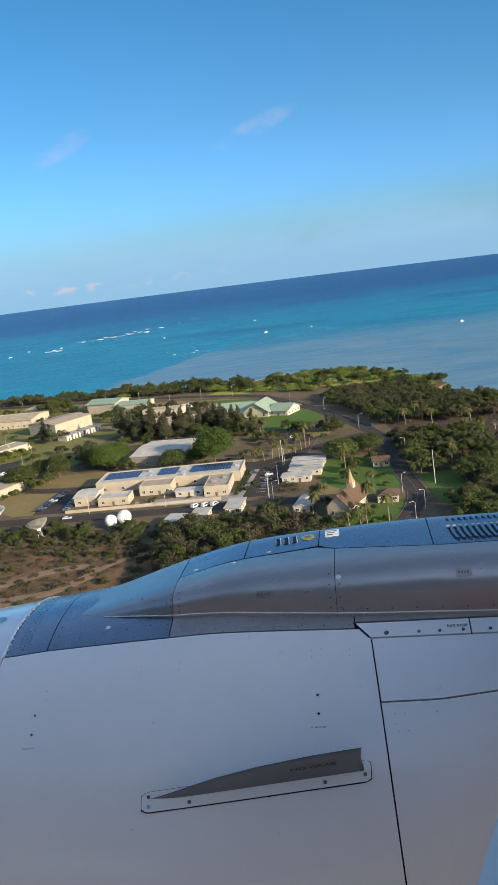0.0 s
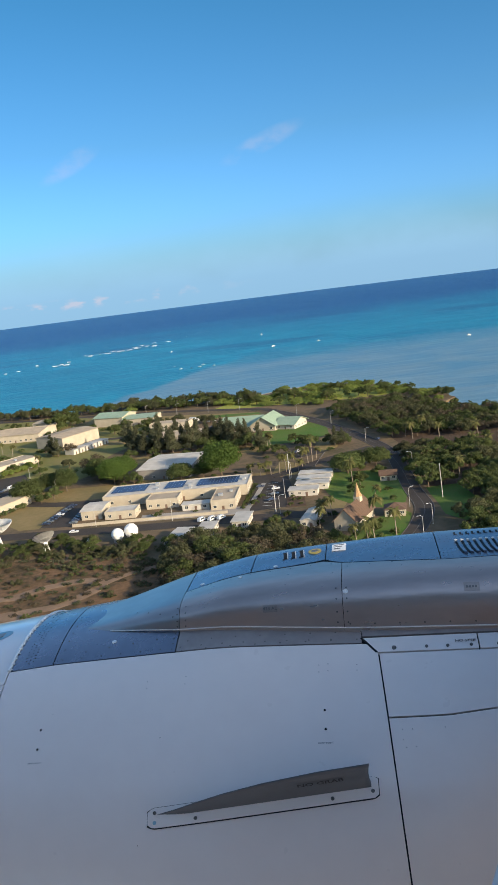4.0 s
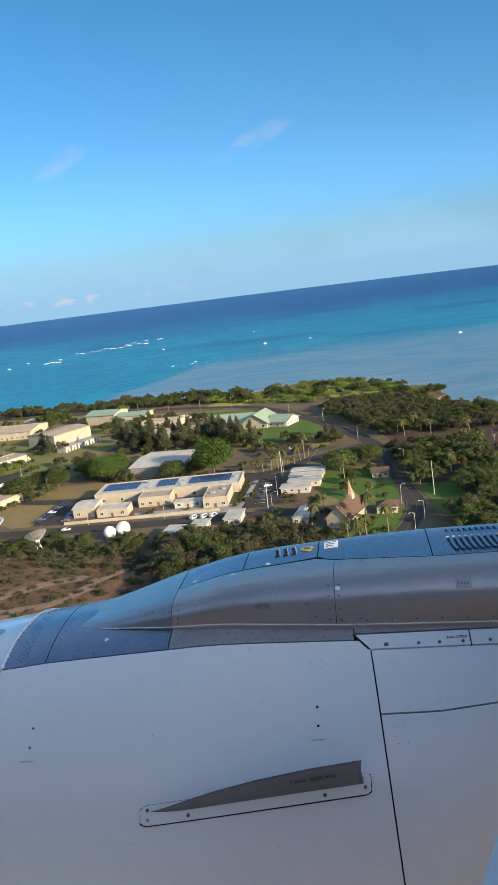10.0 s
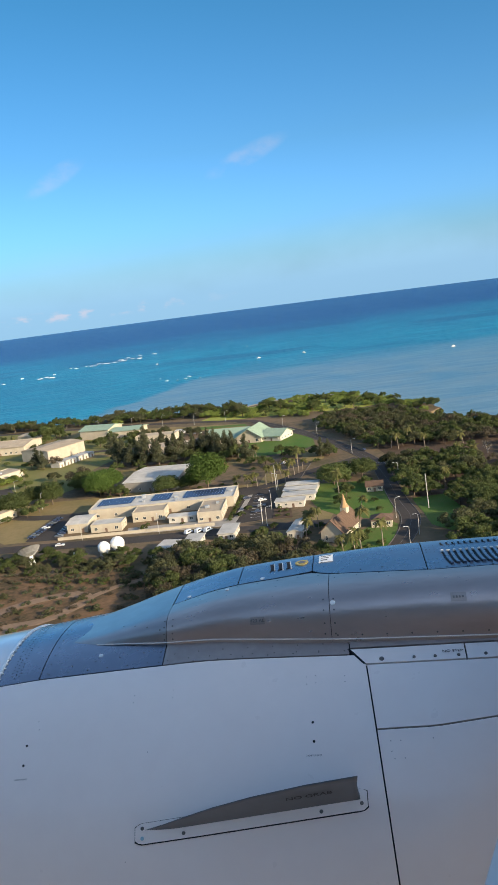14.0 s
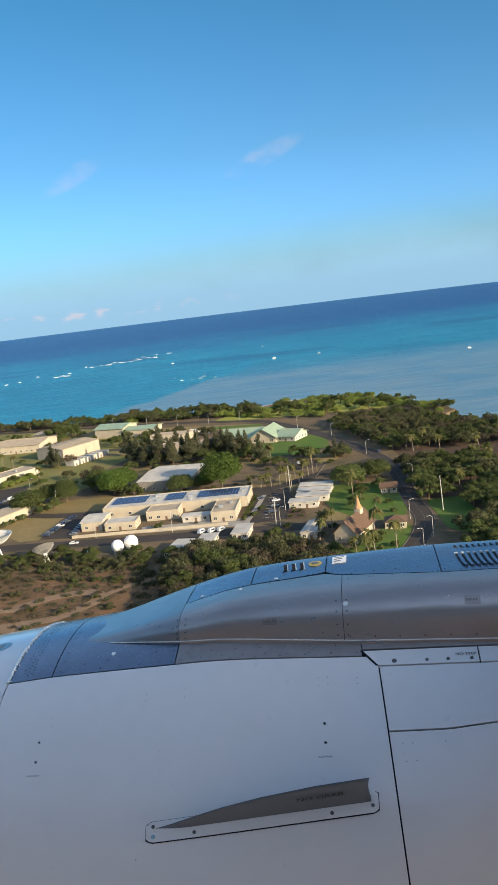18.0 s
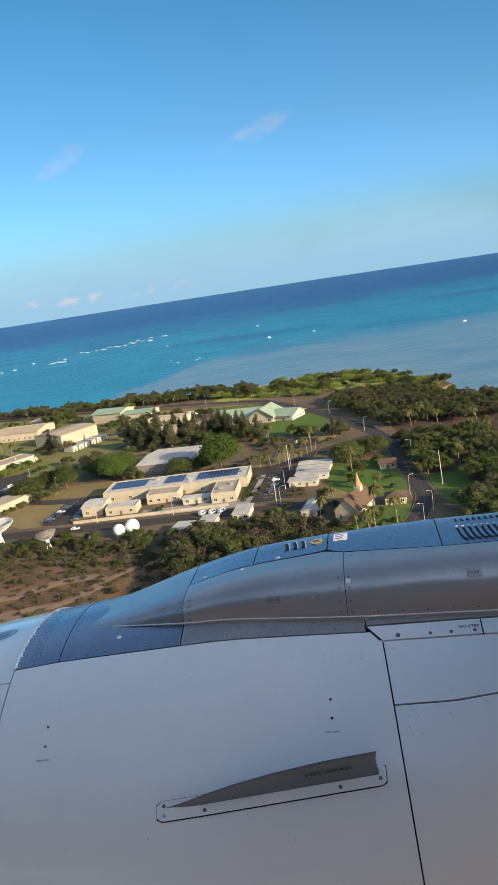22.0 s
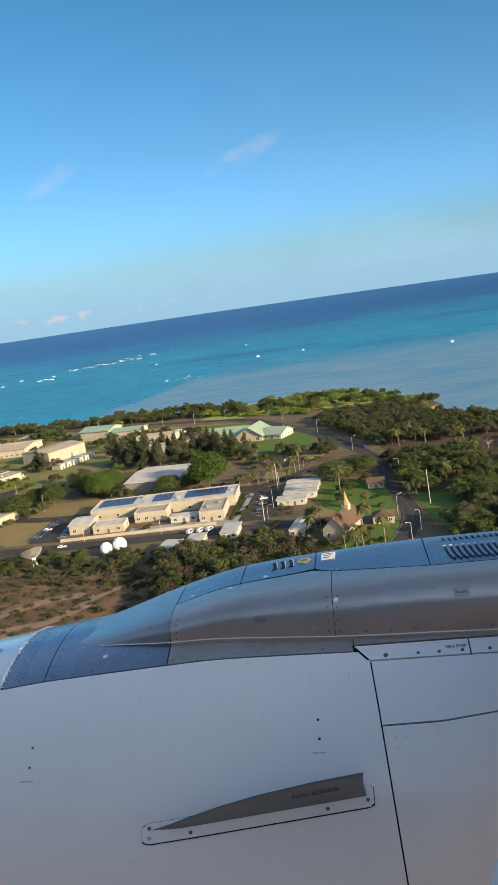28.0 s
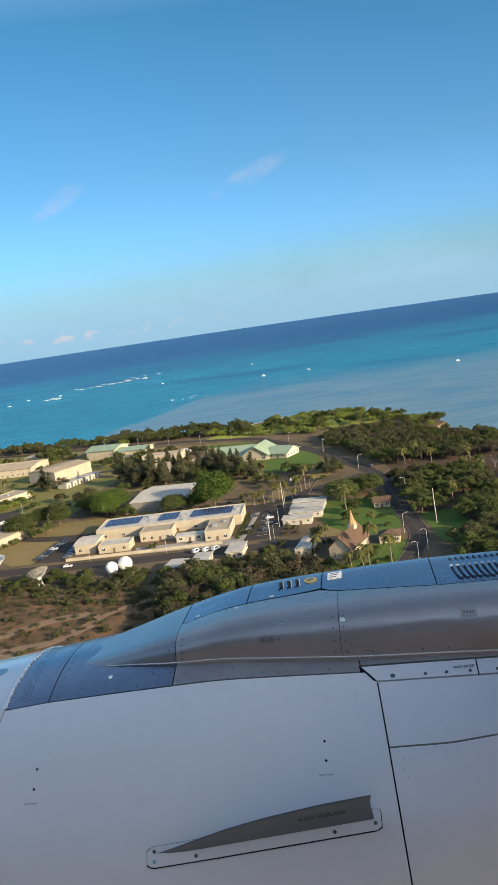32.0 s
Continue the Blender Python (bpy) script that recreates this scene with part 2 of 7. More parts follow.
M_KERB = material("grimy_kerb_concrete", (0.17, 0.15, 0.135), (0.12, 0.105, 0.095), 0.5, 0.9, spec=0.2, space="World")
M_LINEWORN = material("worn_road_paint", (0.17, 0.165, 0.155), (0.09, 0.085, 0.08), 0.7, 0.85, spec=0.2, space="World")
# for the added ground below the aircraft, pale so that it throws light up
M_BOUNCE = material("pale_bounce_concrete", (0.45, 0.41, 0.40), (0.37, 0.335, 0.32), 0.02, 0.9, bump=0.05, bump_scale=4, spec=0.15, space="World", fine=0.6)
M_LINE = material("white_road_paint", (0.62, 0.62, 0.60), (0.5, 0.5, 0.48), 0.6, 0.8, space="World")
M_CREAM = material("cream_stucco", (0.465, 0.405, 0.315), (0.385, 0.335, 0.26), 0.25, 0.9, bump=0.2, bump_scale=4, thing=0.08)
M_WHITEWALL = material("white_painted_wall", (0.525, 0.492, 0.435), (0.443, 0.410, 0.361), 0.3, 0.85, bump=0.15, bump_scale=4, thing=0.06)
M_SHEDWALL = material("dark_grey_cladding", (0.235, 0.215, 0.195), (0.195, 0.18, 0.165), 0.3, 0.85, bump=0.15, bump_scale=4)
M_ROOFWHITE = material("white_roof_membrane", (0.541, 0.508, 0.451), (0.410, 0.381, 0.336), 0.22, 0.8, bump=0.15, bump_scale=2, thing=0.07)
M_ROOFTAN = material("tan_gravel_roof", (0.426, 0.344, 0.246), (0.344, 0.279, 0.205), 0.2, 0.95, bump=0.3, bump_scale=5, thing=0.08)
M_ROOFGREEN = material("pale_green_metal_roof", (0.285, 0.375, 0.265), (0.235, 0.315, 0.225), 0.3, 0.5, bump=0.15, bump_scale=2, thing=0.06)
M_ROOFBROWN = material("brown_shingle_roof", (0.140, 0.084, 0.054), (0.100, 0.062, 0.042), 0.6, 0.9, bump=0.4, bump_scale=6, thing=0.12)
M_ROOFRED = material("red_clay_tile_roof", (0.271, 0.115, 0.061), (0.205, 0.090, 0.053), 0.7, 0.85, bump=0.4, bump_scale=5, thing=0.1)
M_TRIM = material("pale_trim_paint", (0.70, 0.66, 0.56), None, 0.8, 0.7)
M_WINDOW = material("dark_window_glass", (0.035, 0.045, 0.055), (0.05, 0.06, 0.07), 0.5, 0.12, spec=0.7)
M_DOOR = material("brown_door_paint", (0.16, 0.10, 0.07), None, 1.0, 0.6)
M_SOLAR = material("solar_cell_glass", (0.018, 0.034, 0.085), (0.028, 0.045, 0.105), 0.6, 0.18, spec=0.7, piece=0.2)
M_ALU = material("galvanised_metal", (0.52, 0.53, 0.54), (0.42, 0.43, 0.44), 1.2, 0.45, metal=0.6)
M_POLEWOOD = material("grey_weathered_pole", (0.50, 0.48, 0.44), (0.38, 0.36, 0.33), 0.8, 0.8)
M_LAMPHEAD = material("lamp_head_grey", (0.55, 0.56, 0.56), None, 1.0, 0.5)
M_BARK = material("bark", (0.16, 0.115, 0.08), (0.10, 0.075, 0.055), 0.9, 0.95, bump=0.4, bump_scale=6)
M_DEADWOOD = material("bleached_dead_wood", (0.42, 0.37, 0.31), (0.30, 0.26, 0.22), 0.9, 0.9, bump=0.3, bump_scale=6)
M_PALMBARK = material("palm_trunk_bark", (0.27, 0.22, 0.17), (0.19, 0.155, 0.12), 1.4, 0.95, bump=0.4, bump_scale=5)


def leaf_material(name, col, col2, thing=0.22):
    """Foliage: some light passes through the leaves."""
    m = material(name, col, col2, 0.12, 0.8, piece=0.14, thing=thing, spec=0.15, fine=0.5)
    nt = m.node_tree
    b = nt.nodes["Principled BSDF"]
    tr = nt.nodes.new("ShaderNodeBsdfTranslucent")
    add = nt.nodes.new("ShaderNodeMixShader")
    add.inputs[0].default_value = 0.3
    wire(nt, b.inputs["Base Color"].links[0].from_socket, tr.inputs[0])
    wire(nt, b.outputs[0], add.inputs[1])
    wire(nt, tr.outputs[0], add.inputs[2])
    wire(nt, add.outputs[0], nt.nodes["Material Output"].inputs[0])
    return m


M_LEAF_DARK = leaf_material("kiawe_foliage", (0.068, 0.078, 0.036), (0.098, 0.096, 0.050))
M_LEAF_MID = leaf_material("olive_foliage", (0.066, 0.092, 0.030), (0.098, 0.112, 0.040))
M_LEAF_BRIGHT = leaf_material("bright_green_foliage", (0.064, 0.108, 0.022), (0.090, 0.135, 0.032), 0.12)
M_LEAF_BROWN = leaf_material("dry_brown_foliage", (0.110, 0.088, 0.060), (0.084, 0.075, 0.048))
M_LEAF_GOLD = leaf_material("sunlit_yellow_green_foliage", (0.190, 0.225, 0.055), (0.135, 0.180, 0.045))
M_LEAF_IRON = leaf_material("ironwood_needles", (0.092, 0.096, 0.056), (0.070, 0.078, 0.042))
M_PALMLEAF = leaf_material("palm_frond", (0.090, 0.099, 0.033), (0.150, 0.132, 0.054))
M_CARWHITE = material("white_car_paint", (0.78, 0.78, 0.77), None, 0.5, 0.3, coat=0.6)
M_CARGREY = material("grey_car_paint", (0.16, 0.17, 0.18), None, 0.5, 0.3, coat=0.6)
M_CARDARK = material("dark_blue_car_paint", (0.04, 0.05, 0.09), None, 0.5, 0.3, coat=0.6)
M_TYRE = material("tyre_rubber", (0.03, 0.03, 0.03), None, 2.0, 0.9)
M_RIM = material("wheel_rim_metal", (0.5, 0.5, 0.5), None, 2.0, 0.35, metal=0.8)
# aircraft
M_PAINT = material("gloss_white_aircraft_paint", (0.92, 0.845, 0.80), (0.88, 0.805, 0.765), 1.6, 0.30, coat=0.9, fine=0.5, bump=0.02, bump_scale=3, rough_var=0.06)
M_PAINT_HULL = material("plum_grey_fuselage_paint", (0.34, 0.318, 0.315), (0.305, 0.285, 0.282), 1.2, 0.35, coat=0.3, fine=0.5)
M_PAINT_WING = material("satin_grey_wing_paint", (0.62, 0.60, 0.60), (0.56, 0.545, 0.545), 1.4, 0.55, fine=0.5, spec=0.3)
# white-grey paint made dark: the fin's shade is put into the colour
M_PAINT_GREY = material("shade_dark_aircraft_paint", (0.092, 0.108, 0.128), (0.08, 0.094, 0.112), 2.5, 0.4, coat=0.2)
M_METAL = material("brushed_titanium_skin", (0.62, 0.515, 0.47), (0.50, 0.415, 0.38), 2.2, 0.30, metal=0.95, bump=0.03, bump_scale=5, fine=0.5, stretch=(0.5, 1.5, 1.5), rough_var=0.07)
M_METAL_NOSE = material("satin_steel_nose_skin", (0.42, 0.40, 0.40), (0.35, 0.335, 0.335), 2.0, 0.30, metal=0.95, bump=0.02, bump_scale=5, rough_var=0.05)
M_METAL_DULL = material("heat_dulled_titanium_skin", (0.47, 0.415, 0.39), (0.39, 0.34, 0.32), 3.0, 0.50, metal=0.7, bump=0.03, bump_scale=6, fine=0.6)
# neutral metal tinted blue: the sky's reflection is put into the base colour
M_METAL_TOP = material("polished_sky_tinted_skin", (0.285, 0.315, 0.385), (0.24, 0.268, 0.33), 2.0, 0.28, metal=0.95, bump=0.02, bump_scale=5, rough_var=0.05)
M_GAP = material("dark_panel_gap", (0.012, 0.012, 0.013), None, 3.0, 0.9)
M_RIVET = material("fastener_metal", (0.16, 0.155, 0.15), (0.22, 0.215, 0.21), 8.0, 0.5, metal=0.7)
M_BOLT = material("bare_bolt_steel", (0.24, 0.22, 0.205), (0.10, 0.095, 0.09), 60.0, 0.45, metal=0.7)
M_MARK = material("white_round_mark", (0.96, 0.95, 0.92), (0.88, 0.87, 0.84), 40.0, 0.65)
M_MARKBLUE = material("pale_blue_mark", (0.28, 0.50, 0.62), None, 30.0, 0.5)
M_YELLOW = material("yellow_placard", (0.60, 0.43, 0.10), (0.5, 0.36, 0.09), 30.0, 0.5)
M_INK = material("dark_grey_lettering", (0.014, 0.014, 0.016), None, 30.0, 0.6)
M_INKPALE = material("faded_grey_lettering", (0.16, 0.16, 0.17), None, 30.0, 0.6)
M_PLACARD = material("dull_placard", (0.44, 0.38, 0.35), (0.38, 0.33, 0.305), 30.0, 0.45, metal=0.8)
M_SEALANT = material("white_edge_sealant", (0.95, 0.94, 0.92), (0.88, 0.87, 0.84), 12.0, 0.6)
M_BEAD = material("bright_rolled_edge", (0.90, 0.84, 0.78), (0.84, 0.78, 0.72), 6.0, 0.55, metal=0.5, rough_var=0.02)
M_CABIN = material("cabin_lining", (0.35, 0.34, 0.33), None, 2.0, 0.7)


# ---- building blocks ----
def part(name, bm, mat_, parent=None, label="", smooth=False):
    """Links a bmesh as one mesh object under a thing or a part."""
    me = bpy.data.meshes.new(name)
    bm.to_mesh(me)
    bm.free()
    me.materials.append(mat_)
    if smooth:
        me.polygons.foreach_set("use_smooth", [True] * len(me.polygons))
    ob = new(name, me)
    ob.parent = parent
    if label:
        ob["label"] = label
    return ob


def raw(name, verts, faces, mat_, parent=None, label="", smooth=False):
    me = bpy.data.meshes.new(name)
    me.from_pydata([tuple(v) for v in verts], [], faces)
    me.materials.append(mat_)
    if smooth:
        me.polygons.foreach_set("use_smooth", [True] * len(me.polygons))
    ob = new(name, me)
    ob.parent = parent
    if label:
        ob["label"] = label
    return ob


def share(ob, name, parent, m):
    """A further object on the same mesh."""
    o = new(name, ob.data)
    o.parent = parent
    o.matrix_basis = m
    return o


def thing(name, m, label, category, group="", kind=""):
    return tagged_at(new(name), m, label, category, group, kind)


def tagged_at(ob, m, label, category, group="", kind=""):
    ob.matrix_basis = m
    return tagged(ob, label, category, group, kind)


def box(bm, x0, y0, z0, x1, y1, z1, bevel=0.0):
    r = bmesh.ops.create_cube(bm, size=1.0, matrix=Matrix.Translation(((x0 + x1) / 2, (y0 + y1) / 2, (z0 + z1) / 2)) @ Matrix.Diagonal((x1 - x0, y1 - y0, z1 - z0, 1)))
    if bevel:
        es = {e for v in r["verts"] for e in v.link_edges}
        bmesh.ops.bevel(bm, geom=list(es), offset=bevel, segments=2, affect="EDGES", profile=0.5)
    return bm


def tube(bm, a, b, ra, rb, n=8):
    """A tapered rod from a to b."""
    a, b = Vector(a), Vector(b)
    m = (b - a).to_track_quat("Z", "Y").to_matrix()
    rings = []
    for c, r in ((a, ra), (b, rb)):
        rings.append([bm.verts.new(c + m @ Vector((math.cos(i * math.tau / n) * r, math.sin(i * math.tau / n) * r, 0))) for i in range(n)])
    for i in range(n):
        bm.faces.new((rings[0][i], rings[0][(i + 1) % n], rings[1][(i + 1) % n], rings[1][i]))
    bm.faces.new(rings[1])
    bm.faces.new(rings[0][::-1])
    return bm


def pipe(bm, pts, r, n=8):
    """A round bead along a line of points."""
    rings = []
    for i, p in enumerate(pts):
        d = (Vector(pts[min(i + 1, len(pts) - 1)]) - Vector(pts[max(i - 1, 0)])).to_track_quat("Z", "Y").to_matrix()
        rings.append([bm.verts.new(Vector(p) + d @ Vector((math.cos(k * math.tau / n) * r, math.sin(k * math.tau / n) * r, 0))) for k in range(n)])
    for a, b in zip(rings, rings[1:]):
        for k in range(n):
            bm.faces.new((a[k], a[(k + 1) % n], b[(k + 1) % n], b[k]))
    bm.faces.new(rings[-1])
    bm.faces.new(rings[0][::-1])
    return bm


def sheet(name, outline, z, mat_, label, category, thick=0.5):
    """A level slab from an outline; its top lies at z."""
    bm = bmesh.new()
    top = [bm.verts.new((x, y, z)) for x, y in outline]
    f = bm.faces.new(top)
    f.normal_update()
    if f.normal.z < 0:
        f.normal_flip()
    low = [bm.verts.new((x, y, z - thick)) for x, y in outline]
    n = len(top)
    for i in range(n):
        bm.faces.new((top[i], top[(i + 1) % n], low[(i + 1) % n], low[i]))
    bmesh.ops.triangulate(bm, faces=[f])
    bmesh.ops.recalc_face_normals(bm, faces=bm.faces[:])
    ob = part(name, bm, mat_)
    return tagged(ob, label, category, kind="structure")


def smooth_line(pts, step=6.0):
    """A Catmull-Rom line through plan points."""
    out = []
    for i in range(len(pts) - 1):
        p = [Vector(pts[max(0, min(len(pts) - 1, i + k))]) for k in (-1, 0, 1, 2)]
        n = max(2, int((p[2] - p[1]).length / step))
        for j in range(n):
            t = j / n
            out.append(0.5 * (2 * p[1] + (p[2] - p[0]) * t + (2 * p[0] - 5 * p[1] + 4 * p[2] - p[3]) * t * t + (3 * p[1] - p[0] - 3 * p[2] + p[3]) * t ** 3))
    out.append(Vector(pts[-1]))
    return out


def strip(name, pts, width, z, mat_, label, category, thick=0.3, offset=0.0):
    """A road or line of constant width along plan points."""
    line = smooth_line(pts)
    vs, fs = [], []
    for i, p in enumerate(line):
        d = (line[min(i + 1, len(line) - 1)] - line[max(i - 1, 0)]).normalized()
        n = Vector((-d.y, d.x))
        for s in (0.5, -0.5):
            q = p + n * (offset + s * width)
            vs += [(q.x, q.y, z), (q.x, q.y, z - thick)]
    for i in range(len(line) - 1):
        a, b = 4 * i, 4 * i + 4
        fs += [(a, a + 2, b + 2, b), (a + 2, a + 3, b + 3, b + 2), (a, b, b + 1, a + 1)]
    ob = raw(name, vs, fs, mat_)
    bm = bmesh.new()
    bm.from_mesh(ob.data)
    bmesh.ops.recalc_face_normals(bm, faces=bm.faces[:])
    bm.to_mesh(ob.data)
    bm.free()
    return tagged(ob, label, category, kind="structure") if label else ob


# ---- sea and land ----
def build_sea():
    rings = [0, 60, 150, 300, 500, 800, 1200, 1800, 2600, 3600, 4900]
    n = 128
    vs, fs = [(0, 0, 0)], []
    for r in rings[1:]:
        vs += [(r * math.cos(i * math.tau / n), r * math.sin(i * math.tau / n), 0) for i in range(n)]
    for i in range(n):
        fs.append((0, 1 + i, 1 + (i + 1) % n))
    for k in range(len(rings) - 2):
        a, b = 1 + k * n, 1 + (k + 1) * n
        for i in range(n):
            j = (i + 1) % n
            fs.append((a + i, b + i, b + j, a + j))
    tagged(raw("water", vs, fs, M_SEA), "rippled sea, deep blue far out with haze painted in, turquoise over the reef", "sea", kind="structure")


build_sea()
GROUND_Z = 2.0
SHORE = [(-1500, 930), (-700, 900), (-430, 880), (-290, 856), (-212, 826), (-174, 834), (-104, 802), (-57, 790), (-30, 812), (3, 812), (41, 798), (72, 736), (96, 668),
         (97, 648), (86, 634), (71, 640), (78, 606), (102, 578), (134, 547), (162, 533), (200, 505), (240, 455), (262, 395), (258, 330), (236, 262), (200, 190), (190, 60), (230, -200), (300, -900), (-1500, -900)]


def wavy_outline(pts, step=9.0, amount=3.0):
    out = []
    n = len(pts)
    for i in range(n):
        a, b = Vector(pts[i]), Vector(pts[(i + 1) % n])
        k = max(1, min(60, int((b - a).length / step)))
        for j in range(k):
            p = a.lerp(b, j / k)
            w = noise.noise_vector(Vector((p.x * 0.06, p.y * 0.06, 3.0))) * amount
            out.append((p.x + w.x, p.y + w.y))
    return out


sheet("ground", wavy_outline(SHORE), GROUND_Z, M_SOIL, "dry brown soil of a flat coastal plain", "ground", 4.0)
# a narrow beach below the bank on the sea side
strip("beach", [(-60, 793), (-30, 815), (3, 815), (41, 801)], 9, 1.2, M_SAND, "pale sand beach along the shore", "beach", 2.0)
strip("beach", [(200, 507), (241, 457), (264, 395), (260, 330), (238, 262)], 10, 1.2, M_SAND, "pale sand beach along the point", "beach", 2.0)
sheet("scrub_ground", wavy_outline([(-78, 788), (-33, 790), (3, 788), (40, 775), (66, 730), (60, 705), (20, 700), (-2, 712), (-66, 722), (-100, 735)], 8, 4), GROUND_Z + 0.06, M_SCRUB, "bright yellow-green scrub on the spit", "scrub")
sheet("dry_grass", wavy_outline([(-230, 770), (-165, 745), (-64, 695), (-60, 672), (-165, 705), (-240, 720)], 10, 3), GROUND_Z + 0.05, M_DRYGRASS, "dry straw-coloured grass verge", "grass")
sheet("dry_grass", wavy_outline([(-206, 492), (-150, 480), (-100, 474), (-62, 466), (-62, 459), (-80, 460), (-113, 442), (-150, 450), (-178, 455), (-206, 466)], 8, 1.5), GROUND_Z + 0.05, M_DRYGRASS, "dry straw-coloured grass strip", "grass")
LAWNS = [[(-35, 424), (-24, 446), (-3, 440), (8, 432), (7, 392), (2, 372), (-6, 364), (-20, 372), (-30, 392)],
         [(-60, 612), (-24, 614), (-13, 590), (-14, 560), (-28, 545), (-66, 545), (-72, 575)],
         [(-6, 332), (0, 352), (-3, 362), (-22, 345), (-36, 322), (-20, 308)],
         [(16, 392), (32, 392), (34, 350), (20, 332), (14, 345)],
         [(-100, 705), (-60, 690), (-58, 680), (-100, 690)]]
for outline in LAWNS:
    sheet("lawn", wavy_outline(outline, 6, 0.8), GROUND_Z + 0.08, M_LAWN, "mown green lawn with worn patches", "lawn")
# dark sheet under the wood: real brown litter plus painted cloud shade
sheet("wood_floor", wavy_outline([(20, 300), (18, 420), (24, 500), (20, 560), (6, 620), (14, 660), (50, 655), (68, 640), (74, 606), (100, 576), (134, 545), (162, 530), (205, 495), (240, 440), (255, 380), (240, 300), (200, 260), (60, 262)], 9, 3), GROUND_Z + 0.04, M_LITTER, "brown leaf litter under the trees, darkened for cloud shade", "ground")
# unseen pale ground, added to throw sunlight up onto the nacelle
sheet("pavement", wavy_outline([(-900, 180), (-300, 235), (-60, 225), (60, 235), (180, 180), (185, 60), (205, -200), (-900, -220)], 25, 5), GROUND_Z + 0.05, M_BOUNCE, "wide pale concrete out of view, added to bounce light upward", "apron")
MAIN_ROAD = [(-420, 880), (-300, 815), (-165, 768), (-65, 711), (-44, 680), (-20, 622), (-1, 557), (9, 516), (14, 478), (12, 436), (9, 392), (8, 361), (1, 337), (-8, 318), (-20, 290), (-40, 255)]
SIDE_ROADS = [[(-330, 420), (-260, 404), (-180, 391), (-127, 382), (-80, 376), (-60, 373), (-40, 370), (-20, 366)], [(-330, 452), (-240, 474), (-178, 448), (-113, 437), (-78, 456), (-56, 456), (-28, 478), (6, 500)],
              [(-230, 660), (-150, 640), (-100, 628), (-60, 632), (-28, 640)]]
strip("road", MAIN_ROAD, 8.4, GROUND_Z + 0.12, M_ROAD, "worn dark asphalt road curving to the shore", "road")
strip("road", SIDE_ROADS[0], 11, GROUND_Z + 0.11, M_ROAD, "worn asphalt service road", "road")
strip("road", SIDE_ROADS[1], 9, GROUND_Z + 0.105, M_ROAD, "worn asphalt side road", "road")
strip("road", [(10, 430), (60, 392), (100, 378), (160, 384), (220, 360)], 6, GROUND_Z + 0.10, M_SOIL, "reddish dirt track through the trees", "track")
strip("road", SIDE_ROADS[2], 8, GROUND_Z + 0.10, M_ROAD, "grey asphalt side street", "road")
for outline in ([(-160, 535), (-100, 525), (-60, 530), (-64, 548), (-110, 552), (-165, 560)], [(-140, 478), (-104, 468), (-104, 480), (-138, 488)], [(-34, 500), (-14, 512), (-8, 560), (-22, 545)],
                [(-60, 452), (-44, 452), (-40, 480), (-52, 490)], [(-30, 366), (-22, 392), (-34, 396), (-42, 372)], [(-235, 650), (-160, 632), (-150, 618), (-230, 622)], [(12, 400), (18, 440), (26, 470), (22, 430)]):
    sheet("dry_grass", wavy_outline(outline, 5, 1.6), GROUND_Z + 0.05, M_DRYGRASS, "dry straw-coloured grass between the roads", "grass")
sheet("dry_grass", wavy_outline([(-196, 470), (-176, 448), (-182, 410), (-178, 402), (-192, 404), (-212, 432)], 6, 1.2), GROUND_Z + 0.055, M_DRYGRASS, "dry golden grass beside the car park", "grass")
sheet("parking_lot", [(-181, 403), (-164, 399), (-160, 438), (-174, 448)], GROUND_Z + 0.13, M_ROAD, "dark asphalt car park beside the offices", "parking lot")
sheet("parking_lot", [(-252, 470), (-226, 458), (-206, 500), (-224, 545), (-240, 540)], GROUND_Z + 0.13, M_ROAD, "dark asphalt car park between offices", "parking lot")
for outline in ([(-262, 612), (-233, 628), (-206, 578), (-220, 556)], [(-206, 500), (-190, 545), (-176, 560), (-168, 530), (-188, 496)], [(-330, 640), (-290, 655), (-262, 640), (-300, 612)], [(-150, 590), (-172, 640), (-160, 660), (-120, 640), (-110, 610)]):
    sheet("lawn", wavy_outline(outline, 7, 1.5), GROUND_Z + 0.07, M_LAWN_DRY, "sunlit half-dry lawn between the buildings", "lawn")
sheet("dry_lawn", wavy_outline([(-345, 840), (-240, 795), (-180, 745), (-150, 690), (-160, 600), (-190, 540), (-205, 492), (-345, 500)], 9, 3), GROUND_Z + 0.035, M_LAWN_DRY, "wide half-dry grass between the buildings", "lawn")
sheet("dirt_field", wavy_outline([(-330, 372), (-236, 366), (-186, 352), (-146, 342), (-122, 334), (-106, 318), (-102, 270), (-130, 240), (-330, 236)], 9, 2.5), GROUND_Z + 0.042, M_FIELD, "rough brown field with dry weeds", "field")
TRACK_Z = GROUND_Z + 0.09
for pts, wide in (([(-300, 262), (-200, 276), (-166, 286), (-150, 288), (-140, 296), (-134, 306), (-140, 314), (-155, 312), (-168, 304)], 6.0), ([(-166, 286), (-150, 270), (-128, 262), (-112, 262)], 9.0), ([(-134, 306), (-124, 316), (-112, 322)], 3.5), ([(-260, 330), (-214, 322), (-190, 306), (-166, 303)], 5.0)):
    TRACK_Z += 0.012
    strip("dirt_track", pts, wide, TRACK_Z, M_DIRT, "pale reddish dirt track through the field", "track")
sheet("dirt_lot", wavy_outline([(-258, 364), (-235, 367), (-213, 363), (-203, 322), (-210, 308), (-250, 311)], 6, 1.0), GROUND_Z + 0.08, M_DIRT, "bare reddish building lot behind a low fence", "lot")
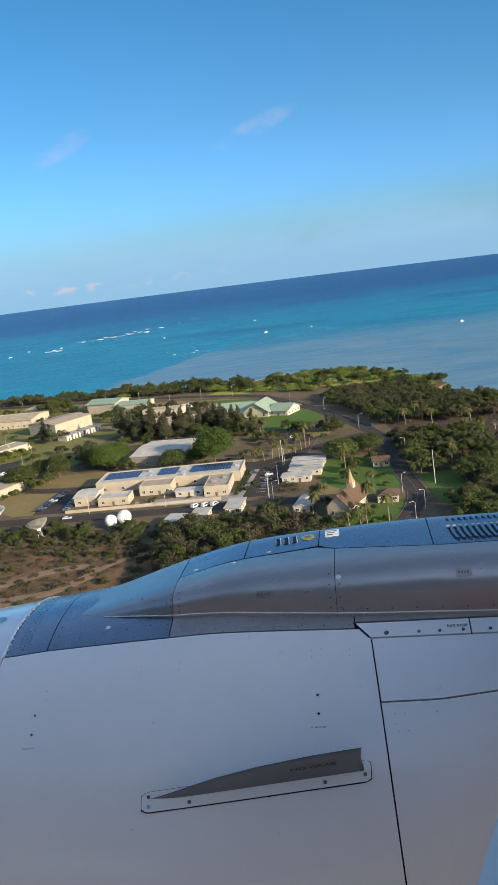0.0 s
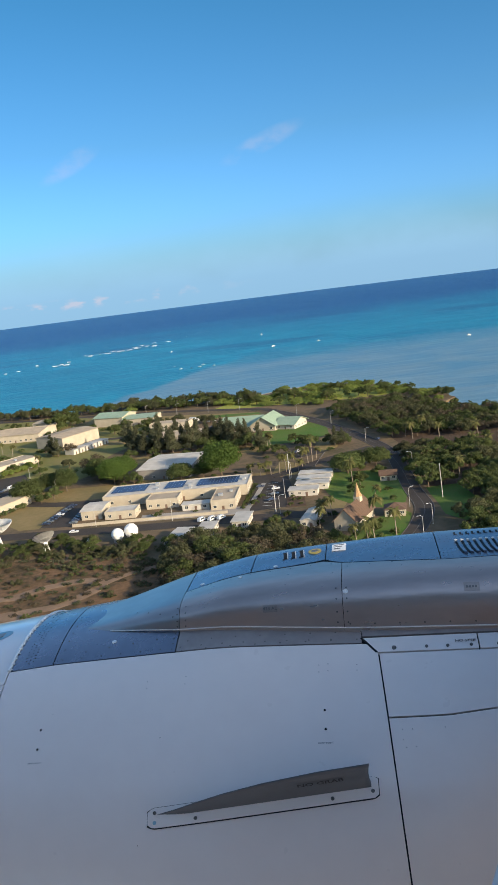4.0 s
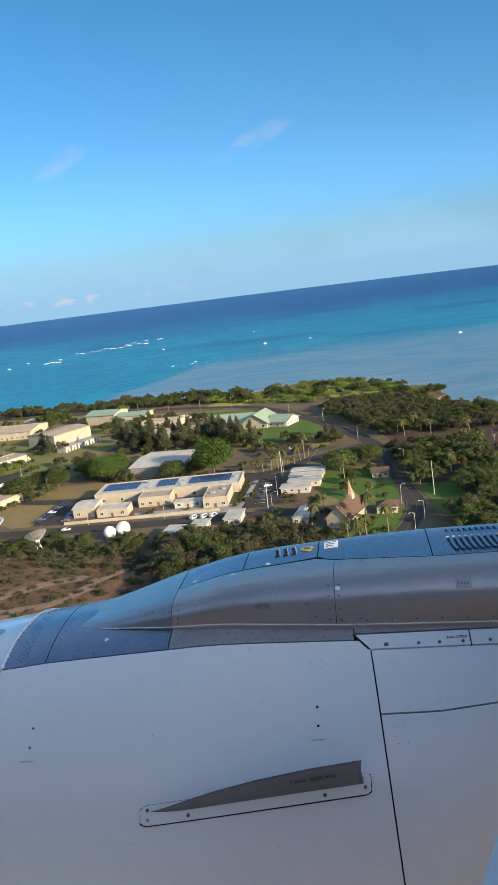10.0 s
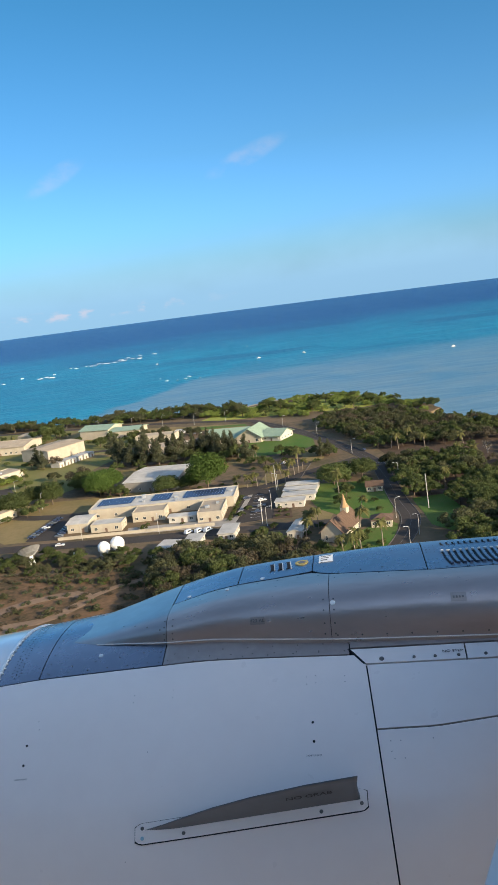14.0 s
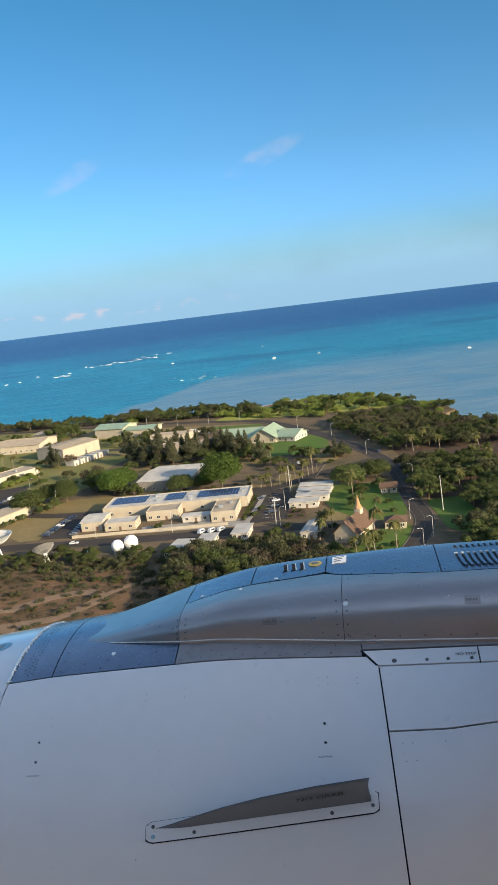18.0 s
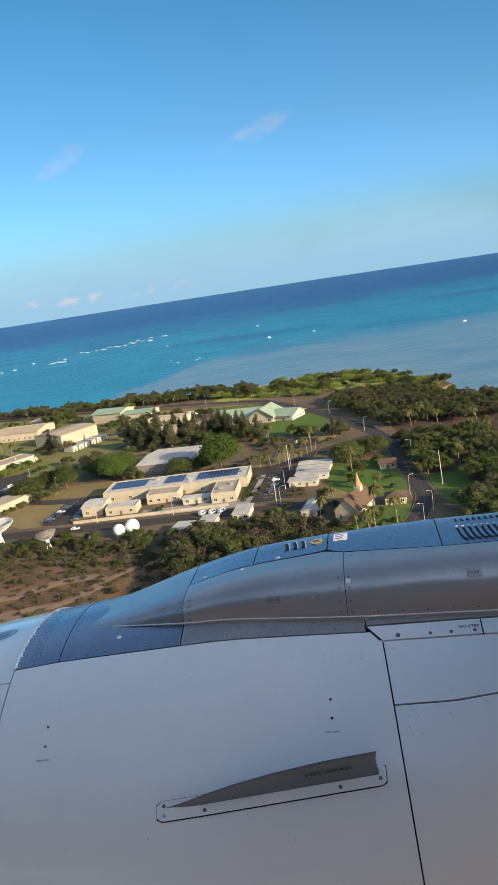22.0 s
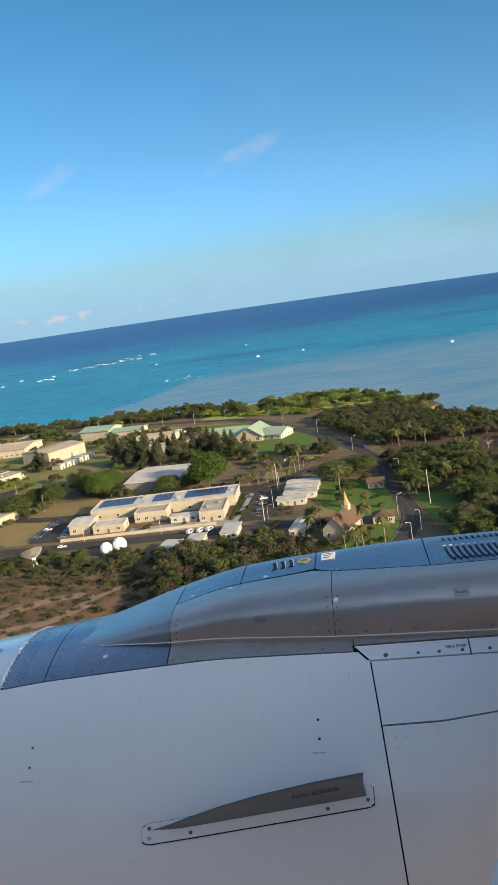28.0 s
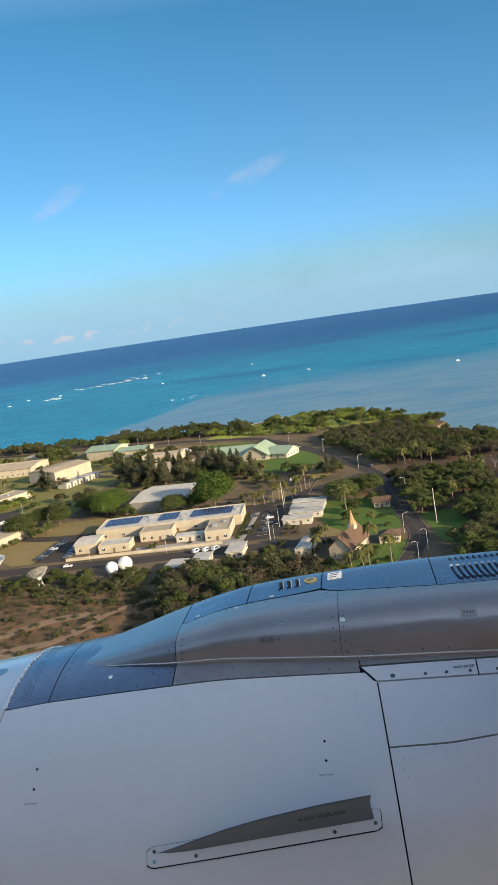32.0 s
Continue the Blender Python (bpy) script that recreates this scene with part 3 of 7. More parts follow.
sheet("parking_lot", [(-69, 452), (-50, 450), (-48, 400), (-54, 388), (-74, 386)], GROUND_Z + 0.13, M_ROAD, "dark asphalt parking lot", "parking lot")
sheet("parking_lot", [(-56, 512), (-30, 522), (-24, 500), (-48, 492)], GROUND_Z + 0.13, M_ROAD, "dark asphalt parking lot", "parking lot")
sheet("pavement", [(-128, 404), (-74, 398), (-72, 384), (-128, 393)], GROUND_Z + 0.14, M_CONCRETE, "pale concrete forecourt", "pavement")
for k in range(9):
    strip("parking_line", [(-66 + 0.6 * k, 394 + 5.6 * k), (-61 + 0.6 * k, 393.4 + 5.6 * k)], 0.18, GROUND_Z + 0.15, M_LINE, "", "", 0.05)["kind"] = "structure"
strip("pavement", [(-75, 385.8), (-69, 414), (-63.8, 440.5)], 2.6, GROUND_Z + 0.2, M_CONCRETE, "pale concrete footpath beside the offices", "footpath", 0.2)
sheet("planting_bed", [(-54.7, 386.2), (-52.7, 405), (-49, 408), (-44.4, 401.4), (-44.8, 385)], GROUND_Z + 0.25, M_LITTER, "brown planted island with a low kerb", "planting bed", 0.25)
for side in (4.35, -4.35):
    strip("kerb", [(-65, 711), (-44, 680), (-20, 622), (-1, 557), (9, 516), (14, 478), (12, 436), (9, 392), (8, 361), (1, 337), (-8, 318)], 0.3, GROUND_Z + 0.24, M_KERB, "low grimy concrete kerb along the road", "kerb", 0.3, side)
strip("kerb", [(-33.7, 463.4), (-27.9, 486), (-23.5, 501.5)], 0.35, GROUND_Z + 0.3, M_KERB, "low grimy concrete kerb beside the palms", "kerb", 0.3)
for k in range(6):
    strip("crossing_stripe", [(10.6 + 1.45 * k, 479.8 - 0.75 * k), (11.4 + 1.45 * k, 482.2 - 0.75 * k)], 0.55, GROUND_Z + 0.135, M_LINEWORN, "", "", 0.05)["kind"] = "structure"
strip("centre_line", [(-44, 680), (-20, 622), (-1, 557), (9, 516), (13.5, 486)], 0.16, GROUND_Z + 0.135, M_LINEWORN, "", "", 0.05)["kind"] = "structure"
strip("centre_line", [(13, 470), (12, 436), (9, 392), (8, 361), (1, 337), (-8, 318)], 0.16, GROUND_Z + 0.135, M_LINEWORN, "", "", 0.05)["kind"] = "structure"
# ---- the aircraft: x aft, y outboard, z up from the eye ----
CRAFT = Matrix.Translation(EYE) @ BANK @ pose(0, 0, 0, 0, 0, -8)
AXIS_Y, AXIS_Z, RADIUS = 3.95, -2.70, 1.2


def hull_radius(x):
    """The barrel narrows gently towards the inlet and the nozzle."""
    d = -0.75 - x
    r = RADIUS - 0.135 * (math.sqrt(d * d + 0.02) + d) / 2
    if x < -2.2:
        r -= 0.9 * (-2.2 - x) ** 2
    if x > 0.6:
        r -= 0.03 * (x - 0.6) ** 2
    return r


def on_hull(x, deg, out=0.0):
    r = hull_radius(x) + out
    a = radians(deg)
    return Vector((x, AXIS_Y - r * math.cos(a), AXIS_Z + r * math.sin(a)))


def seam(x):
    return float(np.interp(x, [-1.81, -1.57, -0.93, -0.1], [69.3, 69.5, 68.0, 66.9]))


PYLON_X = [-1.48, -1.36, -1.255, -1.16, -1.00, -0.80, -0.63, -0.45, -0.25, 0.0, 0.285, 0.59, 1.0, 1.7]
PYLON_H = [0.0, 0.029, 0.048, 0.071, 0.107, 0.143, 0.173, 0.195, 0.213, 0.234, 0.250, 0.255, 0.258, 0.258]


def eased(x, xs, ys):
    """Values between knots, with the corners rounded off."""
    return float(sum(np.interp(x + 0.02 * k, xs, ys) for k in range(-4, 5)) / 9)


def pylon_foot(x):
    return eased(x, [-1.5, -1.327, -0.953, -0.5, -0.169, 0.0, 0.51, 1.7], [83.0, 79.3, 74.6, 71.9, 70.4, 69.9, 68.9, 68.0])


def pylon_height(x):
    return eased(x, PYLON_X, PYLON_H)


def front_line(deg):
    """Aft edge of the inlet cowl: it leans forward over the crown."""
    return -1.802 - 0.0022 * max(0.0, 90 - abs(90 - deg) - 80)


def on_pylon(x, s, out=0.0):
    """s in degrees: 0 at the near foot, 90 on the crest, 180 at the far foot."""
    def at(s_):
        foot = radians(pylon_foot(x))
        w, z0, h = hull_radius(x) * math.cos(foot), hull_radius(x) * math.sin(foot), pylon_height(x)
        c, q = math.cos(radians(s_)), max(math.sin(radians(s_)), 0)
        a, b = abs(c) ** (2 / 3.4), q ** (2 / 3.4)
        k = (a ** 5 + b ** 5) ** (-1 / 5)                # flat sides and a tight rounded shoulder
        lean = 1 - 0.10 * b * k * min(1.0, a / 0.75)       # the side leans in towards the crest
        return Vector((x, AXIS_Y - w * math.copysign(a * k * lean, c), AXIS_Z + z0 + h * b * k - 0.003))
    p = at(s)
    if out:
        t = at(min(s + 2, 180)) - at(max(s - 2, 0))
        n = Vector((0, -t.z, t.y))
        p = p + n.normalized() * out
    return p


def skin(name, place, u0, u1, v0, v1, nu, nv, mat_, parent, label="", thick=0.02, lift=0.0):
    """A curved panel over a patch of a surface; v0, v1 may change with u, u0, u1 with the share of v."""
    def val(f, a):
        return f(a) if callable(f) else f
    vs, fs = [], []
    for i in range(nu + 1):
        for j in range(nv + 1):
            b = j / nv
            u = val(u0, b) + (val(u1, b) - val(u0, b)) * i / nu
            v = val(v0, u) + (val(v1, u) - val(v0, u)) * b
            vs.append(place(u, v, lift))
    top = len(vs)
    for i in range(nu):
        for j in range(nv):
            a = i * (nv + 1) + j
            fs.append((a, a + nv + 1, a + nv + 2, a + 1))
    border = [i * (nv + 1) for i in range(nu + 1)] + [nu * (nv + 1) + j for j in range(1, nv + 1)] + \
             [i * (nv + 1) + nv for i in range(nu - 1, -1, -1)] + [j for j in range(nv - 1, 0, -1)]
    for k in border:
        i, j = divmod(k, nv + 1)
        b = j / nv
        u = val(u0, b) + (val(u1, b) - val(u0, b)) * i / nu
        v = val(v0, u) + (val(v1, u) - val(v0, u)) * b
        vs.append(place(u, v, lift - thick))
    n = len(border)
    for k in range(n):
        fs.append((border[k], top + k, top + (k + 1) % n, border[(k + 1) % n]))
    me = bpy.data.meshes.new(name)
    me.from_pydata([tuple(v) for v in vs], [], fs)
    me.materials.append(mat_)
    flags = [k < nu * nv for k in range(len(fs))]
    me.polygons.foreach_set("use_smooth", flags)
    me.update()
    bm = bmesh.new()
    bm.from_mesh(me)
    bm.faces.ensure_lookup_table()
    bmesh.ops.split_edges(bm, edges=[e for e in bm.edges if len(e.link_faces) == 2 and e.link_faces[0].smooth != e.link_faces[1].smooth])
    bm.to_mesh(me)
    bm.free()
    ob = new(name, me)
    ob.parent = parent
    if label:
        ob["label"] = label
    return ob


def disc_on(name, place, u, v, r, mat_, parent, height=0.003, label="", n=12):
    """A round head on a curved skin."""
    c = place(u, v, 0.0)
    du = (place(u + 0.01, v, 0.0) - c).normalized()
    dv = (place(u, v + 1.0, 0.0) - c).normalized()
    nm = (place(u, v, 0.05) - c).normalized()
    bm = bmesh.new()
    lo = [bm.verts.new(c - nm * 0.002 + (du * math.cos(i * math.tau / n) + dv * math.sin(i * math.tau / n)) * r) for i in range(n)]
    hi = [bm.verts.new(c + nm * height + (du * math.cos(i * math.tau / n) + dv * math.sin(i * math.tau / n)) * r * 0.85) for i in range(n)]
    for i in range(n):
        bm.faces.new((lo[i], lo[(i + 1) % n], hi[(i + 1) % n], hi[i]))
    bm.faces.new(hi)
    bmesh.ops.recalc_face_normals(bm, faces=bm.faces[:])
    return part(name, bm, mat_, parent, label)


def heads(name, place, spots, r, mat_, parent, label=""):
    """Many small fasteners as one part."""
    bm = bmesh.new()
    for u, v in spots:
        c = place(u, v, 0.0)
        du = (place(u + 0.01, v, 0.0) - c).normalized()
        dv = (place(u, v + 1.0, 0.0) - c).normalized()
        nm = (place(u, v, 0.05) - c).normalized()
        ring = [bm.verts.new(c + nm * 0.0015 + (du * math.cos(i * math.tau / 8) + dv * math.sin(i * math.tau / 8)) * r) for i in range(8)]
        f = bm.faces.new(ring)
        f.normal_update()
        if f.normal.dot(nm) < 0:
            f.normal_flip()
    return tagged(part(name, bm, mat_, parent, label), kind="stuff")


def lettering(text, place, u, v, height, mat_, parent, lean=0.0, out=0.003, width=1.0):
    """Raised letters of the built-in font, wrapped onto a skin; u along the aircraft, v upward in degrees."""
    cu = bpy.data.curves.new("lettering", "FONT")
    cu.body, cu.size, cu.align_x, cu.align_y = text, height * 1.38, "CENTER", "CENTER"
    cu.offset = height * 0.02
    tmp = bpy.data.objects.new("lettering", cu)
    scene.collection.objects.link(tmp)
    bpy.context.view_layer.update()
    me = bpy.data.meshes.new_from_object(tmp.evaluated_get(bpy.context.evaluated_depsgraph_get()))
    bpy.data.objects.remove(tmp)
    bpy.data.curves.remove(cu)
    c = place(u, v, 0.0)
    per = (place(u, v + 1.0, 0.0) - c).length
    for q in me.vertices:
        x, y = q.co.x * width, q.co.y
        q.co = place(u + x, v + (y + x * lean) / per, out)
    me.materials.clear()
    me.materials.append(mat_)
    ob = new("lettering", me)
    ob.parent = parent
    return ob


def build_nacelle():
    root = thing("engine_nacelle", CRAFT, "large white jet engine nacelle with bare metal top", "jet engine")
    # dark inner shell seen in the joints
    skin("inner_shell", on_hull, -1.85, 1.75, -180, 178, 20, 72, M_GAP, root, "dark shell behind the panel joints", 0.01, -0.014)
    skin("inlet_cowl", on_hull, -2.5, -1.808, 65.2, 180 - 65.2, 14, 40, M_PAINT, root, "white upper inlet cowl with rounded lip")
    skin("inlet_cowl", on_hull, -2.5, -1.808, 180 - 65, 360 + 64.9, 14, 96, M_PAINT, root, "white lower inlet cowl")
    bm = bmesh.new()                                    # rounded lip and inner duct
    prof = [(-2.5, 0.882), (-2.55, 0.86), (-2.56, 0.83), (-2.53, 0.79), (-2.4, 0.77), (-2.0, 0.80), (-1.4, 0.86)]
    rows = []
    for x, r in prof:
        rows.append([bm.verts.new((x, AXIS_Y - r * math.cos(i * math.tau / 64), AXIS_Z + r * math.sin(i * math.tau / 64))) for i in range(64)])
    for a, b in zip(rows, rows[1:]):
        for i in range(64):
            bm.faces.new((a[i], a[(i + 1) % 64], b[(i + 1) % 64], b[i]))
    bmesh.ops.recalc_face_normals(bm, faces=bm.faces[:])
    part("inlet_lip", bm, M_METAL_TOP, root, "polished metal inlet lip", True)
    rng = random.Random(5)
    bm = bmesh.new()                                    # hand-laid sealant, uneven along its aft edge
    pipe(bm, [on_hull(-1.807 + rng.uniform(-0.0004, 0.0004), 69.4 + 0.4 * k, 0.001) for k in range(200)], 0.0085, 10)
    for k in range(0, 40):
        tube(bm, on_hull(-1.801, 69.8 + 2.0 * k, 0.003), on_hull(-1.787 - rng.uniform(0, 0.004), 69.9 + 2.0 * k, 0.002), 0.004, 0.003)
    part("sealant_strip", bm, M_SEALANT, root, "bright white sealant strip", True)
    cut = lambda b: -0.030 + 0.195 * (1 - b)             # the aft edge of the fan cowl leans slightly
    skin("fan_cowl", on_hull, -1.801, cut, -75, lambda x: seam(x) - 0.25, 40, 64, M_PAINT, root, "smooth white fan cowl door")
    skin("outer_cowl", on_hull, -1.801, 0.0, lambda x: 180 - seam(x), 285, 20, 48, M_PAINT, root)
    skin("reverser_cowl", on_hull, lambda b: 0.172 - 0.172 * b, 1.75, -75, lambda x: float(np.interp(x, [0, 0.24, 0.45, 1.75], [49.4, 49.6, 50.8, 58.0])), 34, 64, M_PAINT, root, "white thrust reverser cowl")
    skin("reverser_panel", on_hull, lambda b: -0.020 * b, 1.75, lambda x: float(np.interp(x, [0, 0.24, 0.45, 1.75], [49.75, 49.95, 51.15, 58.4])), 63.9, 34, 16, M_PAINT, root)
    skin("outer_reverser", on_hull, 0.01, 1.75, 112, 285, 20, 48, M_PAINT, root)
    # step panel with a clipped corner
    skin("step_panel", on_hull, lambda b: -0.025 - 0.065 * b, 0.405, 64.25, 68.2, 10, 5, M_PAINT, root, "white walkway-edge panel", 0.02, 0.002)
    skin("step_panel", on_hull, 0.411, 1.75, 64.25, lambda x: 68.2 - 0.3 * (x - 0.4), 14, 5, M_PAINT, root, "", 0.02, 0.002)
    skin("panel_gap", on_hull, lambda b: -0.036 - 0.065 * b, lambda b: -0.025 - 0.065 * b, 64.25, 68.3, 2, 5, M_GAP, root, "dark sealed joint", 0.004, 0.0025)
    # metal crown panels
    skin("crown_panel", on_hull, -1.795, -1.577, lambda x: seam(x) + 0.1, lambda x: 180 - seam(x), 6, 40, M_METAL_TOP, root, "bare metal band behind the inlet")
    skin("crown_panel", on_hull, -1.572, -0.954, lambda x: seam(x) + 0.1, lambda x: 180 - seam(x), 12, 40, M_METAL_TOP, root, "bare metal crown panel")
    skin("crown_panel", on_hull, -0.949, -0.095, lambda x: seam(x) + 0.1, lambda x: 180 - seam(x), 14, 30, M_METAL_DULL, root, "heat-dulled brownish metal crown panel")
    skin("heat_lip", on_hull, -0.09, 1.75, lambda x: 68.5 - 0.3 * max(0, x - 0.4), 111, 16, 30, M_METAL_DULL, root, "rolled metal edge below the pylon", 0.02, 0.006)
    # fasteners
    spots = [(-1.735 + 0.021 * a + 0.004 * (k % 2) - 0.0008 * k, 71 + 1.2 * k + 0.4 * a) for a in range(3) for k in range(30) if (k * 7 + a * 5) % 9]
    heads("rivets", on_hull, spots, 0.0032, M_GAP, root, "rows of tiny drain holes")
    spots = [(-1.53 + 0.10 * k, seam(-1.53 + 0.10 * k) + 1.2) for k in range(14)] + [(-1.54, 71 + 3.5 * k) for k in range(7)] + \
            [(-1.42 + 0.12 * k, seam(-1.3) + 3.6 + 0.2 * k) for k in range(4)] + [(-0.972, 69.0 + 1.7 * k) for k in range(4)] + \
            [(-0.90 + 0.115 * k, 70.9 - 0.1 * k) for k in range(8)] + [(-0.92 + 0.115 * k, 68.0) for k in range(8)]
    heads("rivets", on_hull, spots, 0.0038, M_RIVET, root, "dark flush fasteners")
    tiny = [(-1.06 + 0.0, 60.5), (-1.06, 58.8), (-0.88, 60.7), (-0.88, 58.9), (-0.285, 61.6), (-0.285, 59.9), (-0.245, 61.8), (-0.245, 60.1), (-0.12, 61.4), (-0.12, 60.0),
            (-1.51, 57.0), (-1.50, 54.8), (0.05, 47.2), (0.09, 47.2), (0.05, 45.2), (0.06, 43.8), (0.10, 43.9), (0.22, 47.4), (-0.97, 47.4), (-1.05, 26.9)]
    heads("rivets", on_hull, tiny, 0.0022, M_RIVET, root)
    for x, deg in ((-0.263, 51.5), (-0.261, 47.7), (-1.546, 51.2), (-1.546, 46.7)):
        disc_on("hoist_plug", on_hull, x, deg, 0.006, M_GAP, root, 0.002)
    for x in (0.045, 0.185, 0.275, 0.375, 0.49, 0.60, 0.72):
        disc_on("bolt", on_hull, x, 65.2, 0.008 if x > 0.1 else 0.0115, M_BOLT, root, 0.006)
    disc_on("round_mark", on_hull, -1.283, 74.6, 0.013, M_MARK, root, 0.003, "white round mark")
    lettering("NO STEP", on_hull, 0.352, 66.2, 0.0135, M_INK, root, 0.0, 0.006, 1.2)
    lettering("HOIST POINT", on_hull, -0.262, 45.0, 0.0065, M_INKPALE, root, 0, 0.002, 1.15)
    lettering("HOIST POINT", on_hull, -1.55, 43.6, 0.0065, M_INKPALE, root, 0, 0.002, 1.15)
    ring = lambda sgn, w, h: (lambda x: 87.4 + 10 * (x + 2.01) + sgn * h * math.sqrt(max(0, 1 - ((x + 2.01) / w) ** 2)))
    skin("blue_oval_mark", on_hull, -2.10, -1.92, ring(-1, 0.09, 3.0), ring(1, 0.09, 3.0), 20, 4, M_MARKBLUE, root, "pale blue oval round a small scoop", 0.002, 0.003)
    skin("scoop", on_hull, -2.04, -1.965, ring(-1, 0.07, 1.3), ring(1, 0.07, 1.3), 10, 3, M_PLACARD, root, "small dull scoop", 0.003, 0.006)

    # vortex fin on a screwed base plate
    mid = lambda x: 31.8 + (x + 1.007) * 5.43
    plate = skin("strake_base", on_hull, -1.006, -0.062, lambda x: mid(x) - 1.85 + 0.5 * max(0, (-0.985 - x) / 0.015) + 0.5 * max(0, (x + 0.077) / 0.015),
                 lambda x: mid(x) + 1.85 - 0.5 * max(0, (-0.985 - x) / 0.015) - 0.5 * max(0, (x + 0.077) / 0.015), 60, 6, M_PAINT, root, "thin screwed base plate with dark sealed edge", 0.012, 0.007)
    skin("sealed_edge", on_hull, -1.009, -0.059, lambda x: mid(x) - 2.1 + 0.5 * max(0, (-0.985 - x) / 0.02) + 0.5 * max(0, (x + 0.079) / 0.02), lambda x: mid(x) + 1.92 - 0.5 * max(0, (-0.985 - x) / 0.02) - 0.5 * max(0, (x + 0.079) / 0.02), 60, 4, M_INK, plate, "dark sealant edge", 0.006, 0.003)
    fin_v, fin_f = [], []
    n = 40
    for i in range(n + 1):
        f = i / n
        x = -0.975 + 0.885 * f
        deg = mid(x) + 0.55
        h = 0.160 * float(np.interp(f, [0, 0.1, 0.21, 0.35, 0.53, 0.77, 1.0], [0.0, 0.16, 0.40, 0.66, 0.87, 1.0, 1.0]))
        root_p = on_hull(x, deg, 0.004)
        a = radians(deg + 23)
        way = Vector((0, -math.cos(a), math.sin(a)))
        side = Vector((0, math.sin(a), math.cos(a)))
        back = 0.004 * max(0.0, (f - 0.97) / 0.03)
        for k in range(7):
            g = k / 6
            half = (0.006 * (1 - 0.75 * g) + 0.005 * (1 - g) ** 6) * min(1.0, 0.2 + 5 * f)
            p = root_p + way * (h * g) + Vector((-back * math.sin(g * math.pi) * 1.5, 0, 0))
            fin_v += [p + side * half, p - side * half]
    m = 14
    for i in range(n):
        for k in range(6):
            a, b = i * m + 2 * k, (i + 1) * m + 2 * k
            fin_f += [(a, b, b + 2, a + 2), (a + 1, a + 3, b + 3, b + 1)]
        a, b = i * m + 12, (i + 1) * m + 12
        fin_f.append((a, b, b + 1, a + 1))
    for k in range(6):
        a = n * m + 2 * k
        fin_f.append((a, a + 1, a + 3, a + 2))
    fin = raw("strake_fin", fin_v, fin_f, M_PAINT_GREY, root, "curved vortex fin, its shade put into dark grey paint", True)
    bm = bmesh.new()
    bm.from_mesh(fin.data)
    bmesh.ops.recalc_face_normals(bm, faces=bm.faces[:])
    bm.to_mesh(fin.data)
    bm.free()

    def on_fin(x, deg, out=0.0):
        base = on_hull(x, mid(x) + 0.55, 0.004)
        a = radians(mid(x) + 23.55)
        way = Vector((0, -math.cos(a), math.sin(a)))
        side = Vector((0, math.sin(a), math.cos(a)))
        return base + way * (deg * 0.02) - side * (0.0062 + out)

    lettering("NO GRAB", on_fin, -0.285, 4.2, 0.024, M_INK, fin, 0.0, 0.001, 1.25)
    for x, d in ((-0.975, 0.95), (-0.975, -0.85), (-0.80, -0.95), (-0.245, -0.95), (-0.085, -0.6)):
        disc_on("bolt", on_hull, x, mid(x) + d, 0.0085, M_MARKBLUE if d == -0.85 else M_BOLT, plate, 0.0115)
    return root


